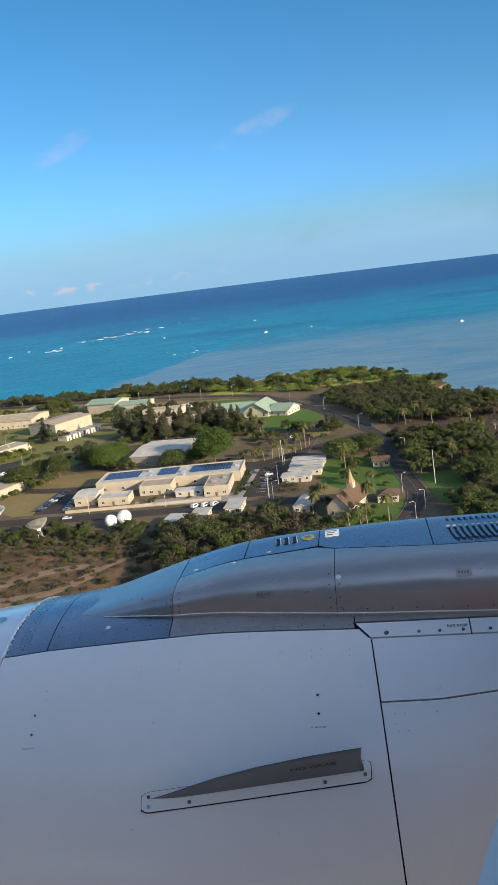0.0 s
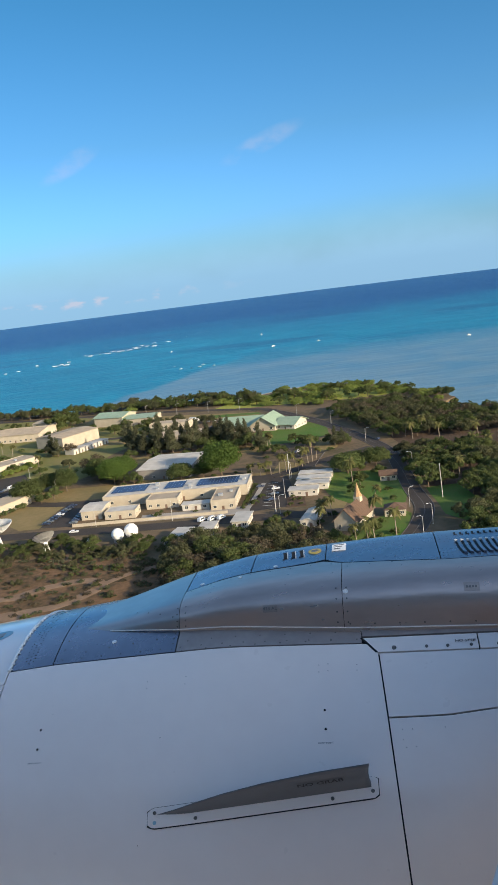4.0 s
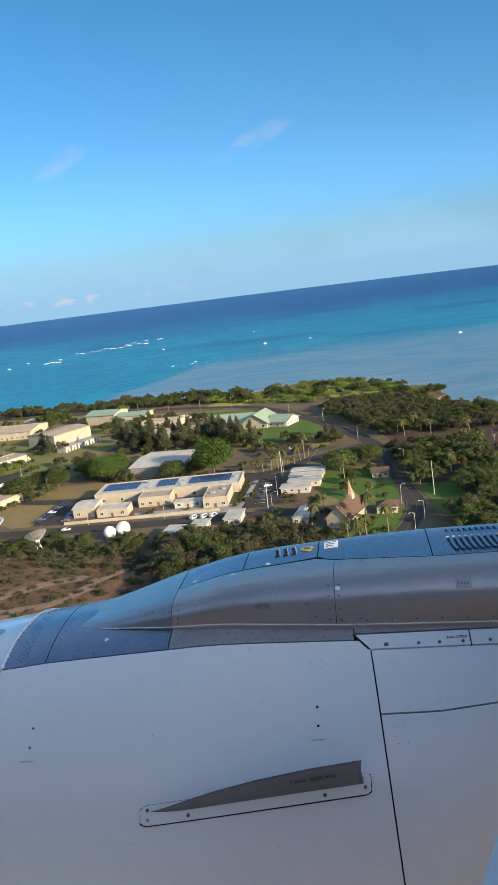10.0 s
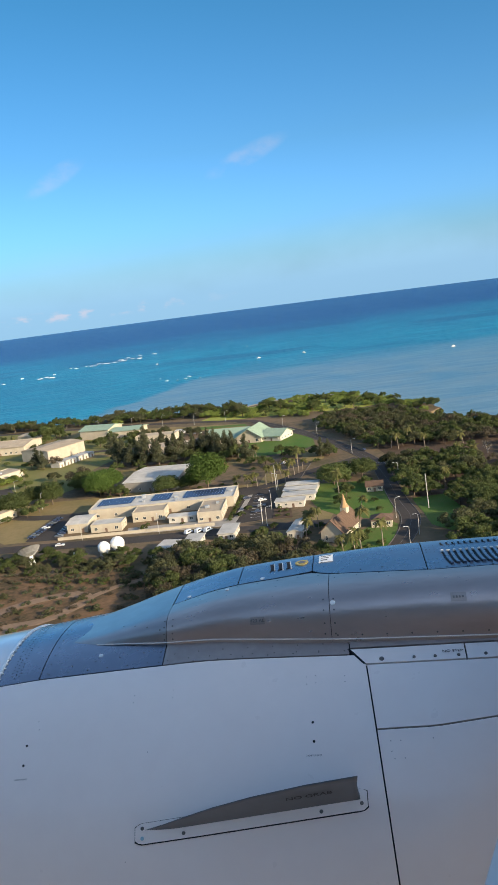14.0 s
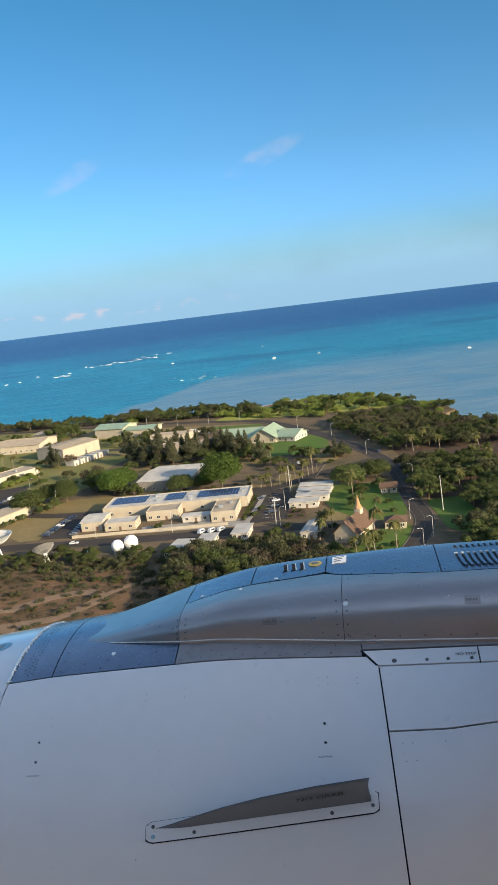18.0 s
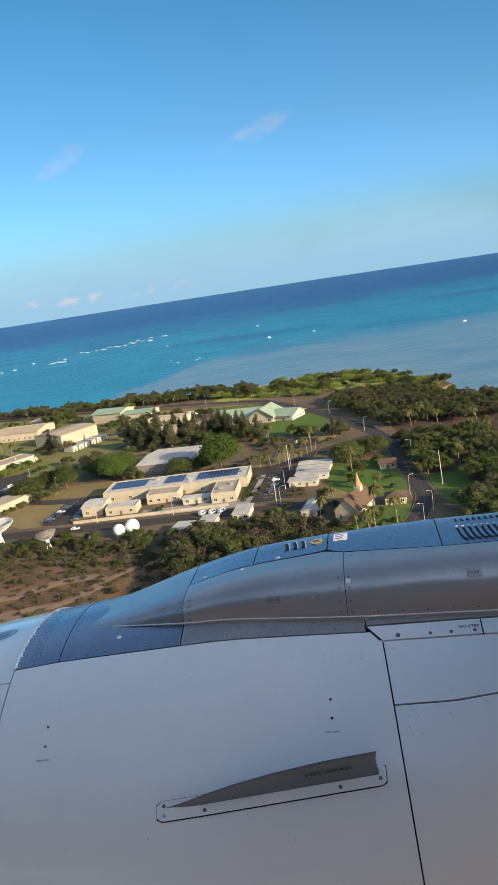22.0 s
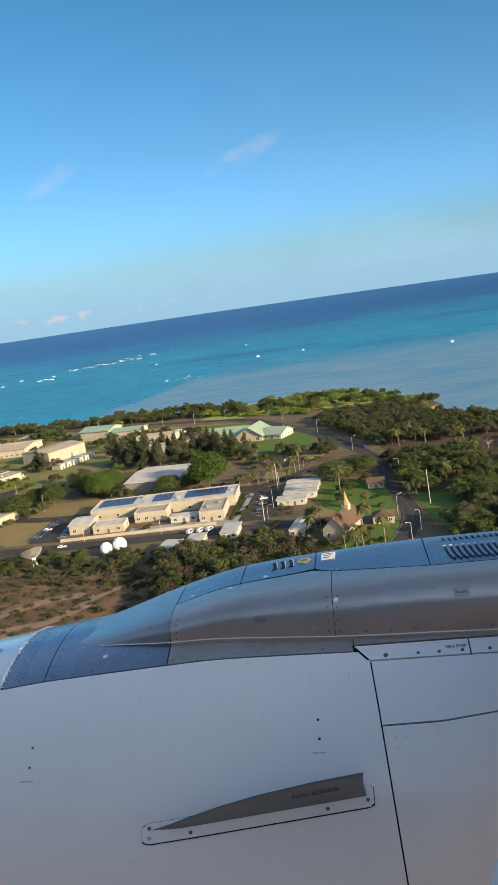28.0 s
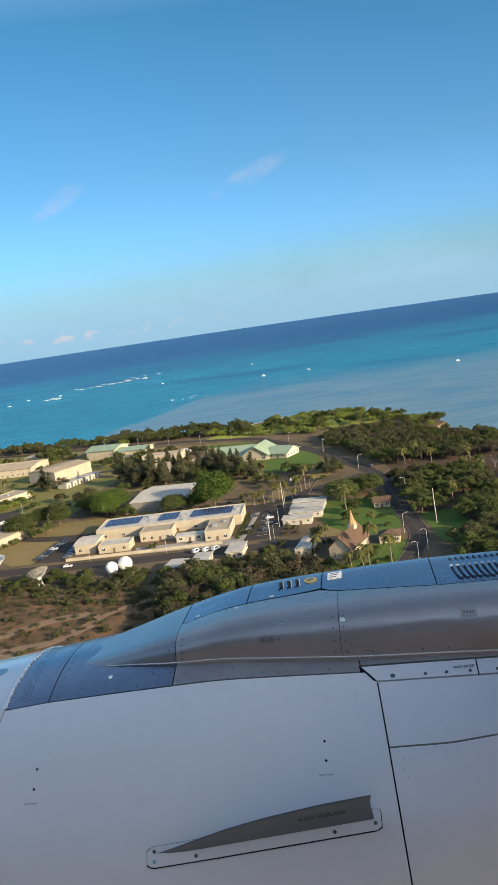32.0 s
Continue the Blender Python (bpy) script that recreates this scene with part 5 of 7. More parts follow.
building("clubhouse", "wide clubhouse with low pale green metal roof", (-90, 612), (-62, 604), 26, 4.5, M_CREAM, "along", M_ROOFGREEN, 5.0, 1.8)
building("clubhouse_gable", "steep white gable hall with pale green roof", (-68, 603), (-50, 596), 26, 4.5, M_CREAM, "across", M_ROOFGREEN, 6.0, 1.6, bays=3, win=(2.2, 2.0))
building("clubhouse_gable", "low side hall with pale green roof", (-49, 600), (-36, 592), 20, 4.0, M_WHITEWALL, "along", M_ROOFGREEN, 3.5, 1.4, bays=3)
for a, b in (((-52, 405), (-37.5, 402)), ((-47.5, 416), (-31, 412.5)), ((-46, 427), (-29, 423)), ((-44, 438), (-26.5, 434))):
    building("site_trailer", "long white flat-roofed site trailer on the asphalt", a, b, 7.5, 3.2, M_WHITEWALL, "slab", M_ROOFWHITE, group="site trailers", bays=4, win=(1.2, 1.0), category="trailer")
building("storage_shed", "white flat-roofed storage shed at the trees", (-81.3, 361.6), (-74.2, 360.2), 15, 3.2, M_WHITEWALL, "slab", M_ROOFWHITE, bays=3)
building("storage_shed", "white low-gabled storage shed by the church", (-50.2, 350), (-44.0, 348), 18, 3.4, M_WHITEWALL, "across", M_ROOFWHITE, 0.8, 0.4, bays=2)
building("storage_shed", "white flat-roofed shed half hidden by trees", (-111.5, 346), (-104.2, 343.8), 18, 3.0, M_WHITEWALL, "slab", M_ROOFWHITE, bays=3)
building("storage_shed", "small white shed half hidden by trees", (-97, 357), (-90, 355.5), 11, 3.0, M_WHITEWALL, "slab", M_ROOFWHITE, bays=2)
# church: gable front to the near-left, long side towards the right
church = building("church", "small cream church with steep brown roof and wooden spire", (-36, 340), (-27, 335), 22, 4.6, M_CREAM, "across", M_ROOFBROWN, 5.2, 0.8, bays=2, win=(0.9, 2.2))
bm = bmesh.new()
box(bm, 3.6, 15.5, 6.0, 6.7, 18.6, 11.2, 0.1)
part("steeple", bm, M_CREAM, church)
bm = bmesh.new()
rings = [[bm.verts.new((5.15 + r * math.cos(i * math.tau / 8), 17.05 + r * math.sin(i * math.tau / 8), z)) for i in range(8)] for r, z in ((2.1, 11.0), (1.3, 12.6), (0.05, 17.2))]
for p, q in zip(rings, rings[1:]):
    for i in range(8):
        bm.faces.new((p[i], p[(i + 1) % 8], q[(i + 1) % 8], q[i]))
bm.faces.new(rings[0][::-1])
part("spire", bm, material("spire_shingle", (0.42, 0.26, 0.13), (0.33, 0.2, 0.1), 0.8, 0.85), church, "tan shingled spire")
building("cottage", "small cottage with a brown roof beside the church", (-12, 351), (-3, 349), 9, 3.2, M_CREAM, "hip", M_ROOFBROWN, 2.2, bays=3)
building("cottage", "tan cottage with brown gable roof on the lawn", (-3.2, 414), (5, 412.5), 7, 3.2, M_CREAM, "along", M_ROOFBROWN, 1.8, 0.7, bays=3)
for a, b, m in (((51, 447), (59, 448), M_ROOFRED), ((97, 404), (106, 407), M_ROOFBROWN), ((79, 354), (88, 357), M_ROOFRED), ((130, 360), (142, 362), M_ROOFBROWN)):
    building("bungalow", "cream bungalow with a weathered roof among trees", a, b, 7, 3.2, M_CREAM, "hip", m, 2.0, bays=3, group="bungalows in the wood")


# ---- the rest of the base, further along the shore ----
M_TANK = material("tan_tank_paint", (0.52, 0.36, 0.22), (0.44, 0.30, 0.19), 0.4, 0.7)
M_STEELGREEN = material("green_painted_steel", (0.12, 0.20, 0.15), None, 0.8, 0.5)
M_DISH = material("white_dish_paint", (0.80, 0.79, 0.76), (0.70, 0.69, 0.66), 0.5, 0.5)
M_DISHGREY = material("grey_mesh_dish", (0.34, 0.33, 0.31), (0.27, 0.26, 0.25), 0.8, 0.6)
M_BLUEPLANT = material("blue_grey_plant_steel", (0.10, 0.16, 0.26), (0.20, 0.22, 0.25), 0.6, 0.5, metal=0.3)
M_FENCE = material("dark_fence_screen", (0.03, 0.03, 0.028), None, 1.0, 0.9)
M_APRON_TAN = material("apron_concrete", (0.38, 0.33, 0.27), (0.31, 0.27, 0.225), 0.05, 0.9, bump=0.15, bump_scale=1.5, space="World", fine=0.6)
M_TENT = material("white_tent_fabric", (0.78, 0.76, 0.70), None, 0.4, 0.8)

sheet("apron", [(-700, 640), (-536, 664), (-479, 660), (-500, 553), (-536, 469), (-590, 407), (-700, 395), (-900, 372), (-900, 450), (-740, 480)], GROUND_Z + 0.08, M_APRON_TAN, "wide pale concrete aircraft apron", "apron")
sheet("parking_lot", [(-520, 265), (-482, 280), (-443, 230), (-454, 200), (-500, 200)], GROUND_Z + 0.09, M_ROAD, "dark asphalt lot for fuel trucks", "parking lot")
sheet("lawn", [(-704, 258), (-627, 264), (-636, 380), (-722, 377)], GROUND_Z + 0.06, M_LAWN, "fenced green field", "lawn")
sheet("pad", [(-708, 308), (-650, 318), (-654, 336), (-706, 330)], GROUND_Z + 0.10, M_CONCRETE, "pale concrete pad in the field", "pad")
for k in range(3):
    sheet("old_pavement", wavy_outline([(-960, 238 - 26 * k), (-684, 250 - 26 * k), (-684, 234 - 26 * k), (-960, 220 - 26 * k)], 10, 1.2), GROUND_Z + 0.07, M_APRON_TAN, "cracked old concrete strip with weeds", "pavement")
sheet("dry_grass", wavy_outline([(-900, 368), (-600, 396), (-540, 330), (-560, 300), (-730, 280), (-900, 262)], 12, 3), GROUND_Z + 0.045, M_DRYGRASS, "wide dry golden grass field", "grass")
sheet("sand_island", wavy_outline([(-1800, 1450), (-1407, 1604), (-1289, 1724), (-1262, 1950), (-1200, 2285), (-1230, 2300), (-1330, 1960), (-1480, 1780), (-1850, 1640)], 25, 8), 2.2, M_SAND, "long flat sandy island beyond the channel", "island", 4.0)

building("hangar", "large cream hangar with a white roof by the shore", (-600, 716), (-545, 700), 70, 13, M_CREAM, "along", M_ROOFWHITE, 4, 0.8, bays=6, category="hangar")
building("hangar", "wide cream hangar with a pale green roof", (-487, 748), (-400, 766), 45, 11, M_CREAM, "along", M_ROOFGREEN, 4, 0.8, bays=8, category="hangar")
building("hangar", "cream hangar with a pale green metal roof", (-522, 528), (-485, 536), 34, 13, M_CREAM, "along", M_ROOFGREEN, 4, 0.8, bays=4, category="hangar")
building("beige_block", "cream two-storey block beside the apron", (-482, 604), (-450, 610), 24, 10, roof_mat=M_ROOFGREEN)
building("beige_block", "stepped cream block with flat tan roof", (-527, 410), (-498, 396), 48, 8, roof_mat=M_ROOFTAN)
building("storage_shed", "small cream shed with green roof beside the tanks", (-515, 374), (-503, 380), 10, 4, M_CREAM, "along", M_ROOFGREEN, 1.2)
building("storage_shed", "long cream shed with teal roof on dry grass", (-560, 312), (-528, 326), 12, 6.5, M_CREAM, "along", M_ROOFGREEN, 1.6, bays=6)
building("office_building", "flat cream office building beside the parking shades", (-342, 514), (-298, 530), 22, 5, roof_mat=M_ROOFTAN)
building("office_building", "cream flat-roofed office block", (-322, 440), (-288, 434), 24, 5.5, roof_mat=M_ROOFWHITE)
building("hangar", "large cream hangar with green roof behind the canopies", (-848, 512), (-788, 556), 40, 14, M_CREAM, "along", M_ROOFGREEN, 5, 1.0, bays=7, category="hangar")


def canopy(x, y, turn):
    root = thing("aircraft_canopy", pose(x, y, GROUND_Z + 0.06, 0, 0, turn), "pale green gabled sunshade on steel columns", "canopy", "apron canopies")
    for s in (0, 1):
        bm = bmesh.new()
        vs = [bm.verts.new((xx, yy, zz + dz)) for dz in (0, 0.25) for xx, yy, zz in (((0, 0, 7.0), (12, 0, 9.5), (12, 20, 9.5), (0, 20, 7.0)) if s == 0 else ((24, 0, 7.0), (12, 0, 9.5), (12, 20, 9.5), (24, 20, 7.0)))]
        for f in ((0, 1, 2, 3), (4, 5, 6, 7), (0, 1, 5, 4), (1, 2, 6, 5), (2, 3, 7, 6), (3, 0, 4, 7)):
            bm.faces.new([vs[i] for i in f])
        bmesh.ops.recalc_face_normals(bm, faces=bm.faces[:])
        part("roof_slope", bm, M_ROOFGREEN, root)
    for xx in (1, 23):
        for yy in (1, 7, 13, 19):
            bm = bmesh.new()
            box(bm, xx - 0.3, yy - 0.3, 0, xx + 0.3, yy + 0.3, 7.1)
            part("column", bm, M_STEELGREEN, root)


for k in range(10):
    canopy(-874 + 26.5 * k, 418 + 2.4 * k, 5)


def water_tank(x, y):
    root = thing("storage_tank", pose(x, y, GROUND_Z, 0, 0, 0), "round tan storage tank with a domed top", "tank", "storage tanks")
    bm = bmesh.new()
    prof = [(3.4, 0), (3.4, 8.5), (3.0, 9.2), (1.8, 9.8), (0.05, 10.0)]
    rings = [[bm.verts.new((r * math.cos(i * math.tau / 24), r * math.sin(i * math.tau / 24), z)) for i in range(24)] for r, z in prof]
    for a, b in zip(rings, rings[1:]):
        for i in range(24):
            bm.faces.new((a[i], a[(i + 1) % 24], b[(i + 1) % 24], b[i]))
    part("shell", bm, M_TANK, root, "", True)
    bm = bmesh.new()
    for i in range(16):
        tube(bm, (3.5, -0.3, 0.5 * i + 0.3), (3.5, 0.3, 0.5 * i + 0.3), 0.04, 0.04, 4)
    tube(bm, (3.5, -0.3, 0), (3.5, -0.3, 9), 0.05, 0.05, 4)
    tube(bm, (3.5, 0.3, 0), (3.5, 0.3, 9), 0.05, 0.05, 4)
    part("ladder", bm, M_ALU, root)


water_tank(-526, 372)
water_tank(-519, 388)


def dish_antenna(x, y, r, hub, tilt, turn, mat_, label):
    """A ribbed bowl on four raking legs; it leans by tilt degrees."""
    root = thing("satellite_dish", pose(x, y, GROUND_Z, 0, 0, turn), label, "satellite dish")
    lean = Matrix.Translation((0, 0, hub)) @ pose(0, 0, 0, tilt, 0, 0)
    for k in range(4):
        a = math.pi / 4 + k * math.pi / 2
        bm = bmesh.new()
        tube(bm, (r * 0.36 * math.cos(a), r * 0.36 * math.sin(a), -0.2), (r * 0.10 * math.cos(a), r * 0.10 * math.sin(a), hub - 0.6), 0.28, 0.22, 8)
        part("leg", bm, M_DISH, root)
    bm = bmesh.new()
    tube(bm, (0, 0, hub * 0.35), (0, 0, hub), r * 0.13, r * 0.10, 14)
    box(bm, -r * 0.16, -r * 0.12, hub - 1.0, r * 0.16, r * 0.12, hub + 0.1, 0.1)
    part("pedestal", bm, M_DISH, root)
    deep = 0.62 * r
    bm = bmesh.new()
    rings = []
    for k in range(9):
        q = r * (k / 8) + 0.05
        rings.append([bm.verts.new((q * math.cos(i * math.tau / 32), q * math.sin(i * math.tau / 32), deep * (q / r) ** 2)) for i in range(32)])
    for a, b in zip(rings, rings[1:]):
        for i in range(32):
            bm.faces.new((a[i], a[(i + 1) % 32], b[(i + 1) % 32], b[i]))
    bmesh.ops.solidify(bm, geom=bm.faces[:], thickness=0.15)
    bm.transform(lean)
    bowl = part("reflector", bm, mat_, root, "", True)
    for i in range(16):
        a = i * math.tau / 16
        bm = bmesh.new()
        pipe(bm, [lean @ Vector((q * r * math.cos(a), q * r * math.sin(a), deep * q * q - 0.35)) for q in (0.1, 0.4, 0.7, 1.0)], 0.13, 5)
        part("rib", bm, mat_, bowl)
    bm = bmesh.new()
    pipe(bm, [lean @ Vector((0.66 * r * math.cos(i * math.tau / 24), 0.66 * r * math.sin(i * math.tau / 24), deep * 0.43 - 0.35)) for i in range(25)], 0.11, 5)
    part("hoop", bm, mat_, bowl)
    for a in (0.3, 2.4, 4.5):
        bm = bmesh.new()
        tube(bm, lean @ Vector((0.8 * r * math.cos(a), 0.8 * r * math.sin(a), deep * 0.64)), lean @ Vector((0, 0, deep * 1.15)), 0.1, 0.08, 6)
        part("strut", bm, M_ALU, root)
    bm = bmesh.new()
    tube(bm, lean @ Vector((0, 0, deep * 1.08)), lean @ Vector((0, 0, deep * 1.22)), 0.5, 0.35, 10)
    part("feed_horn", bm, M_DISH, root)


dish_antenna(-194, 376, 7.8, 7.6, 0, 20, M_DISH, "large white upturned satellite dish on raking legs")
dish_antenna(-168, 362, 5.2, 4.6, 30, 215, M_DISHGREY, "grey mesh satellite dish tilted to the sky")


def radome(x, y, r, turn):
    root = thing("radome", pose(x, y, GROUND_Z, 0, 0, turn), "white faceted antenna dome on a low base", "radome", "antenna domes")
    bm = bmesh.new()
    bmesh.ops.create_icosphere(bm, subdivisions=2, radius=r, matrix=Matrix.Translation((0, 0, 1.2 + r * 0.80)))
    bmesh.ops.bisect_plane(bm, geom=bm.verts[:] + bm.edges[:] + bm.faces[:], plane_co=(0, 0, 1.2), plane_no=(0, 0, -1), clear_outer=True)
    part("dome", bm, M_DISH, root)
    bm = bmesh.new()
    tube(bm, (0, 0, -0.2), (0, 0, 1.25), r * 0.72, r * 0.72, 16)
    part("base", bm, M_CONCRETE, root)
    bm = bmesh.new()
    box(bm, -0.45, -r * 0.78, 0.0, 0.45, -r * 0.70, 1.1)
    part("hatch", bm, M_DOOR, root)


radome(-134.5, 363, 3.0, 10)
radome(-128.5, 366, 3.4, 40)
mast = thing("antenna_mast", pose(-147.5, 359, GROUND_Z), "slim white antenna pod on a post", "antenna")
bm = bmesh.new()
tube(bm, (0, 0, -0.2), (0, 0, 1.4), 0.18, 0.18, 8)
part("post", bm, M_ALU, mast)
bm = bmesh.new()
for a, b, c, d in ((1.2, 0.5, 2.2, 0.85), (2.2, 0.85, 3.4, 0.7), (3.4, 0.7, 4.4, 0.12)):
    tube(bm, (0, 0, a), (0, 0, c), b, d, 12)
part("pod", bm, M_DISH, mast)


def process_plant(x, y):
    root = thing("process_plant", pose(x, y, GROUND_Z, 0, 0, 12), "blue-grey skid of vessels and pipes on steel legs", "plant")
    for k, (px, py, r, h) in enumerate(((0, 0, 1.1, 11), (4, 1, 1.4, 8), (8, -1, 1.0, 10), (11, 2, 1.6, 6))):
        bm = bmesh.new()
        tube(bm, (px, py, 1.5), (px, py, h), r, r, 14)
        tube(bm, (px, py, h), (px, py, h + 0.8), r, r * 0.3, 14)
        part("vessel", bm, M_BLUEPLANT, root)
    bm = bmesh.new()
    box(bm, -3, -4, 1.2, 15, 5, 1.5)
    part("platform", bm, M_ALU, root)
    for px in (-2, 6, 14):
        for py in (-3, 4):
            bm = bmesh.new()
            tube(bm, (px, py, 0), (px, py, 1.3), 0.15, 0.15, 6)
            part("leg", bm, M_ALU, root)
    bm = bmesh.new()
    pipe(bm, [(0, 0, 7), (2, 0, 7.2), (4, 1, 7), (8, -1, 7.4), (11, 2, 5.8)], 0.25)
    part("pipework", bm, M_BLUEPLANT, root)


process_plant(-370, 288)


def fuel_truck(x, y, turn):
    root = thing("fuel_truck", pose(x, y, GROUND_Z + 0.1, 0, 0, turn), "grey tanker truck parked on dark asphalt", "truck", "fuel trucks")
    bm = bmesh.new()
    tube(bm, (-4.5, 0, 2.0), (2.2, 0, 2.0), 1.15, 1.15, 16)
    part("tank", bm, M_ALU, root)
    bm = bmesh.new()
    box(bm, 2.5, -1.2, 0.7, 4.8, 1.2, 2.9, 0.2)
    part("cab", bm, M_CARWHITE, root)
    bm = bmesh.new()
    box(bm, -4.7, -0.9, 0.6, 4.6, 0.9, 0.9)
    part("chassis", bm, M_CARGREY, root)
    for px in (-3.6, -2.4, 3.4):
        for py in (-1.0, 1.0):
            bm = bmesh.new()
            tube(bm, (px, py - 0.18, 0.5), (px, py + 0.18, 0.5), 0.5, 0.5, 12)
            part("wheel", bm, M_TYRE, root)


for x, y in ((-488, 258), (-471, 248), (-495, 250), (-476, 237), (-501, 239), (-484, 228)):
    fuel_truck(x, y, 62)


def arched_hall(x, y, turn, w, d, h, mat_, label):
    root = thing("arched_hall", pose(x, y, GROUND_Z, 0, 0, turn), label, "hall")
    n = 16
    arc = [(w / 2 - w / 2 * math.cos(math.pi * i / n), h * 0.45 + h * 0.55 * math.sin(math.pi * i / n)) for i in range(n + 1)]
    bm = bmesh.new()
    lo = [bm.verts.new((px, -0.4, pz)) for px, pz in arc]
    hi = [bm.verts.new((px, d + 0.4, pz)) for px, pz in arc]
    for i in range(n):
        bm.faces.new((lo[i], lo[i + 1], hi[i + 1], hi[i]))
    bmesh.ops.solidify(bm, geom=bm.faces[:], thickness=0.3)
    part("arched_roof", bm, mat_, root)
    for yy in (0, d):
        bm = bmesh.new()
        bm.faces.new([bm.verts.new((px, yy, pz)) for px, pz in [(0, 0), (w, 0)] + arc[::-1]])
        bmesh.ops.solidify(bm, geom=bm.faces[:], thickness=0.3)
        part("end_wall", bm, M_CREAM, root)
    for px in (0, w):
        bm = bmesh.new()
        box(bm, px - 0.15, 0, 0, px + 0.15, d, h * 0.46)
        part("side_wall", bm, M_CREAM, root)


arched_hall(-757, 306, 8, 31, 24, 11, M_ROOFGREEN, "cream test hall with an arched green roof")
arched_hall(-954, 606, 14, 38, 18, 9, M_TENT, "long white arched fabric hall")

fence = thing("screen_fence", pose(0, 0, GROUND_Z), "dark screened fence round the green field", "fence")
corners = [(-704, 256), (-625, 262), (-634, 382), (-724, 379)]
for (ax, ay), (bx, by) in zip(corners, corners[1:] + corners[:1]):
    d = Vector((bx - ax, by - ay))
    n = max(2, int(d.length / 8))
    for i in range(n):
        p, q = Vector((ax, ay)) + d * (i / n), Vector((ax, ay)) + d * ((i + 1) / n)
        bm = bmesh.new()
        side = Vector((-d.y, d.x)).normalized() * 0.05
        vs = [bm.verts.new((v.x + o.x, v.y + o.y, z)) for o in (side, -side) for v, z in ((p, 0.1), (q, 0.1), (q, 2.6), (p, 2.6))]
        for f in ((0, 1, 2, 3), (7, 6, 5, 4), (3, 2, 6, 7), (0, 4, 5, 1), (1, 5, 6, 2), (0, 3, 7, 4)):
            bm.faces.new([vs[k] for k in f])
        part("screen", bm, M_FENCE, fence)
        bm = bmesh.new()
        tube(bm, (p.x, p.y, -0.2), (p.x, p.y, 2.8), 0.06, 0.06, 6)
        part("post", bm, M_ALU, fence)


# ---- trees ----
def leaves(name, blobs, count, size, mat_, parent, seed, flat=0.0):
    """A crown of many small bent leaf sprays scattered in the outer shell of several uneven blobs."""
    rng = np.random.default_rng(seed)
    blobs = np.array(blobs, float)
    vol = blobs[:, 3] * blobs[:, 4] * blobs[:, 5]
    which = rng.choice(len(blobs), count, p=vol ** 0.75 / (vol ** 0.75).sum())
    d = rng.normal(size=(count, 3))
    d /= np.linalg.norm(d, axis=1)[:, None]
    r = rng.uniform(0.2, 1.25, count) ** 0.6
    c = blobs[which, :3] + d * r[:, None] * blobs[which, 3:6]
    nrm = d * 0.8 + rng.normal(size=(count, 3)) * 0.45 + np.array((0, 0, flat))
    nrm /= np.linalg.norm(nrm, axis=1)[:, None]
    t = np.cross(nrm, rng.normal(size=(count, 3)))
    t /= np.linalg.norm(t, axis=1)[:, None]
    b = np.cross(nrm, t)
    s = size * rng.uniform(0.6, 1.3, count)[:, None]
    v = np.empty((count, 4, 3))
    v[:, 0], v[:, 1] = c - t * s, c - b * s * 0.55 + nrm * s * 0.15
    v[:, 2], v[:, 3] = c + t * s, c + b * s * 0.55 + nrm * s * 0.15
    f = np.arange(count * 4).reshape(-1, 4)
    me = bpy.data.meshes.new(name)
    me.from_pydata(v.reshape(-1, 3).tolist(), [], f.tolist())
    me.materials.append(mat_)
    ob = new(name, me)
    ob.parent = parent
    return ob


def trunk_mesh(parent, height, r, limbs, reach, seed, mat_, lift=0.45):
    rng = random.Random(seed)
    bm = bmesh.new()
    p = Vector((0, 0, -0.3))
    q = Vector((rng.uniform(-0.3, 0.3), rng.uniform(-0.3, 0.3), height * lift))
    tube(bm, p, q, r, r * 0.75)
    tips = []
    for k in range(limbs):
        a = k * math.tau / limbs + rng.uniform(-0.4, 0.4)
        e = q + Vector((math.cos(a) * reach * rng.uniform(0.5, 1), math.sin(a) * reach * rng.uniform(0.5, 1), height * rng.uniform(0.2, 0.48)))
        mid = q.lerp(e, 0.5) + Vector((0, 0, height * 0.05))
        tube(bm, q - Vector((0, 0, 0.3)), mid, r * 0.5, r * 0.3, 6)
        tube(bm, mid, e, r * 0.3, r * 0.08, 5)
        tips.append(e)
        for _ in range(2):
            f = mid.lerp(e, rng.uniform(0.2, 0.7))
            g = f + Vector((rng.uniform(-1, 1), rng.uniform(-1, 1), rng.uniform(0.2, 1))) * reach * 0.35
            tube(bm, f, g, r * 0.18, r * 0.05, 4)
            tips.append(g)
    part("trunk", bm, mat_, parent)
    return tips


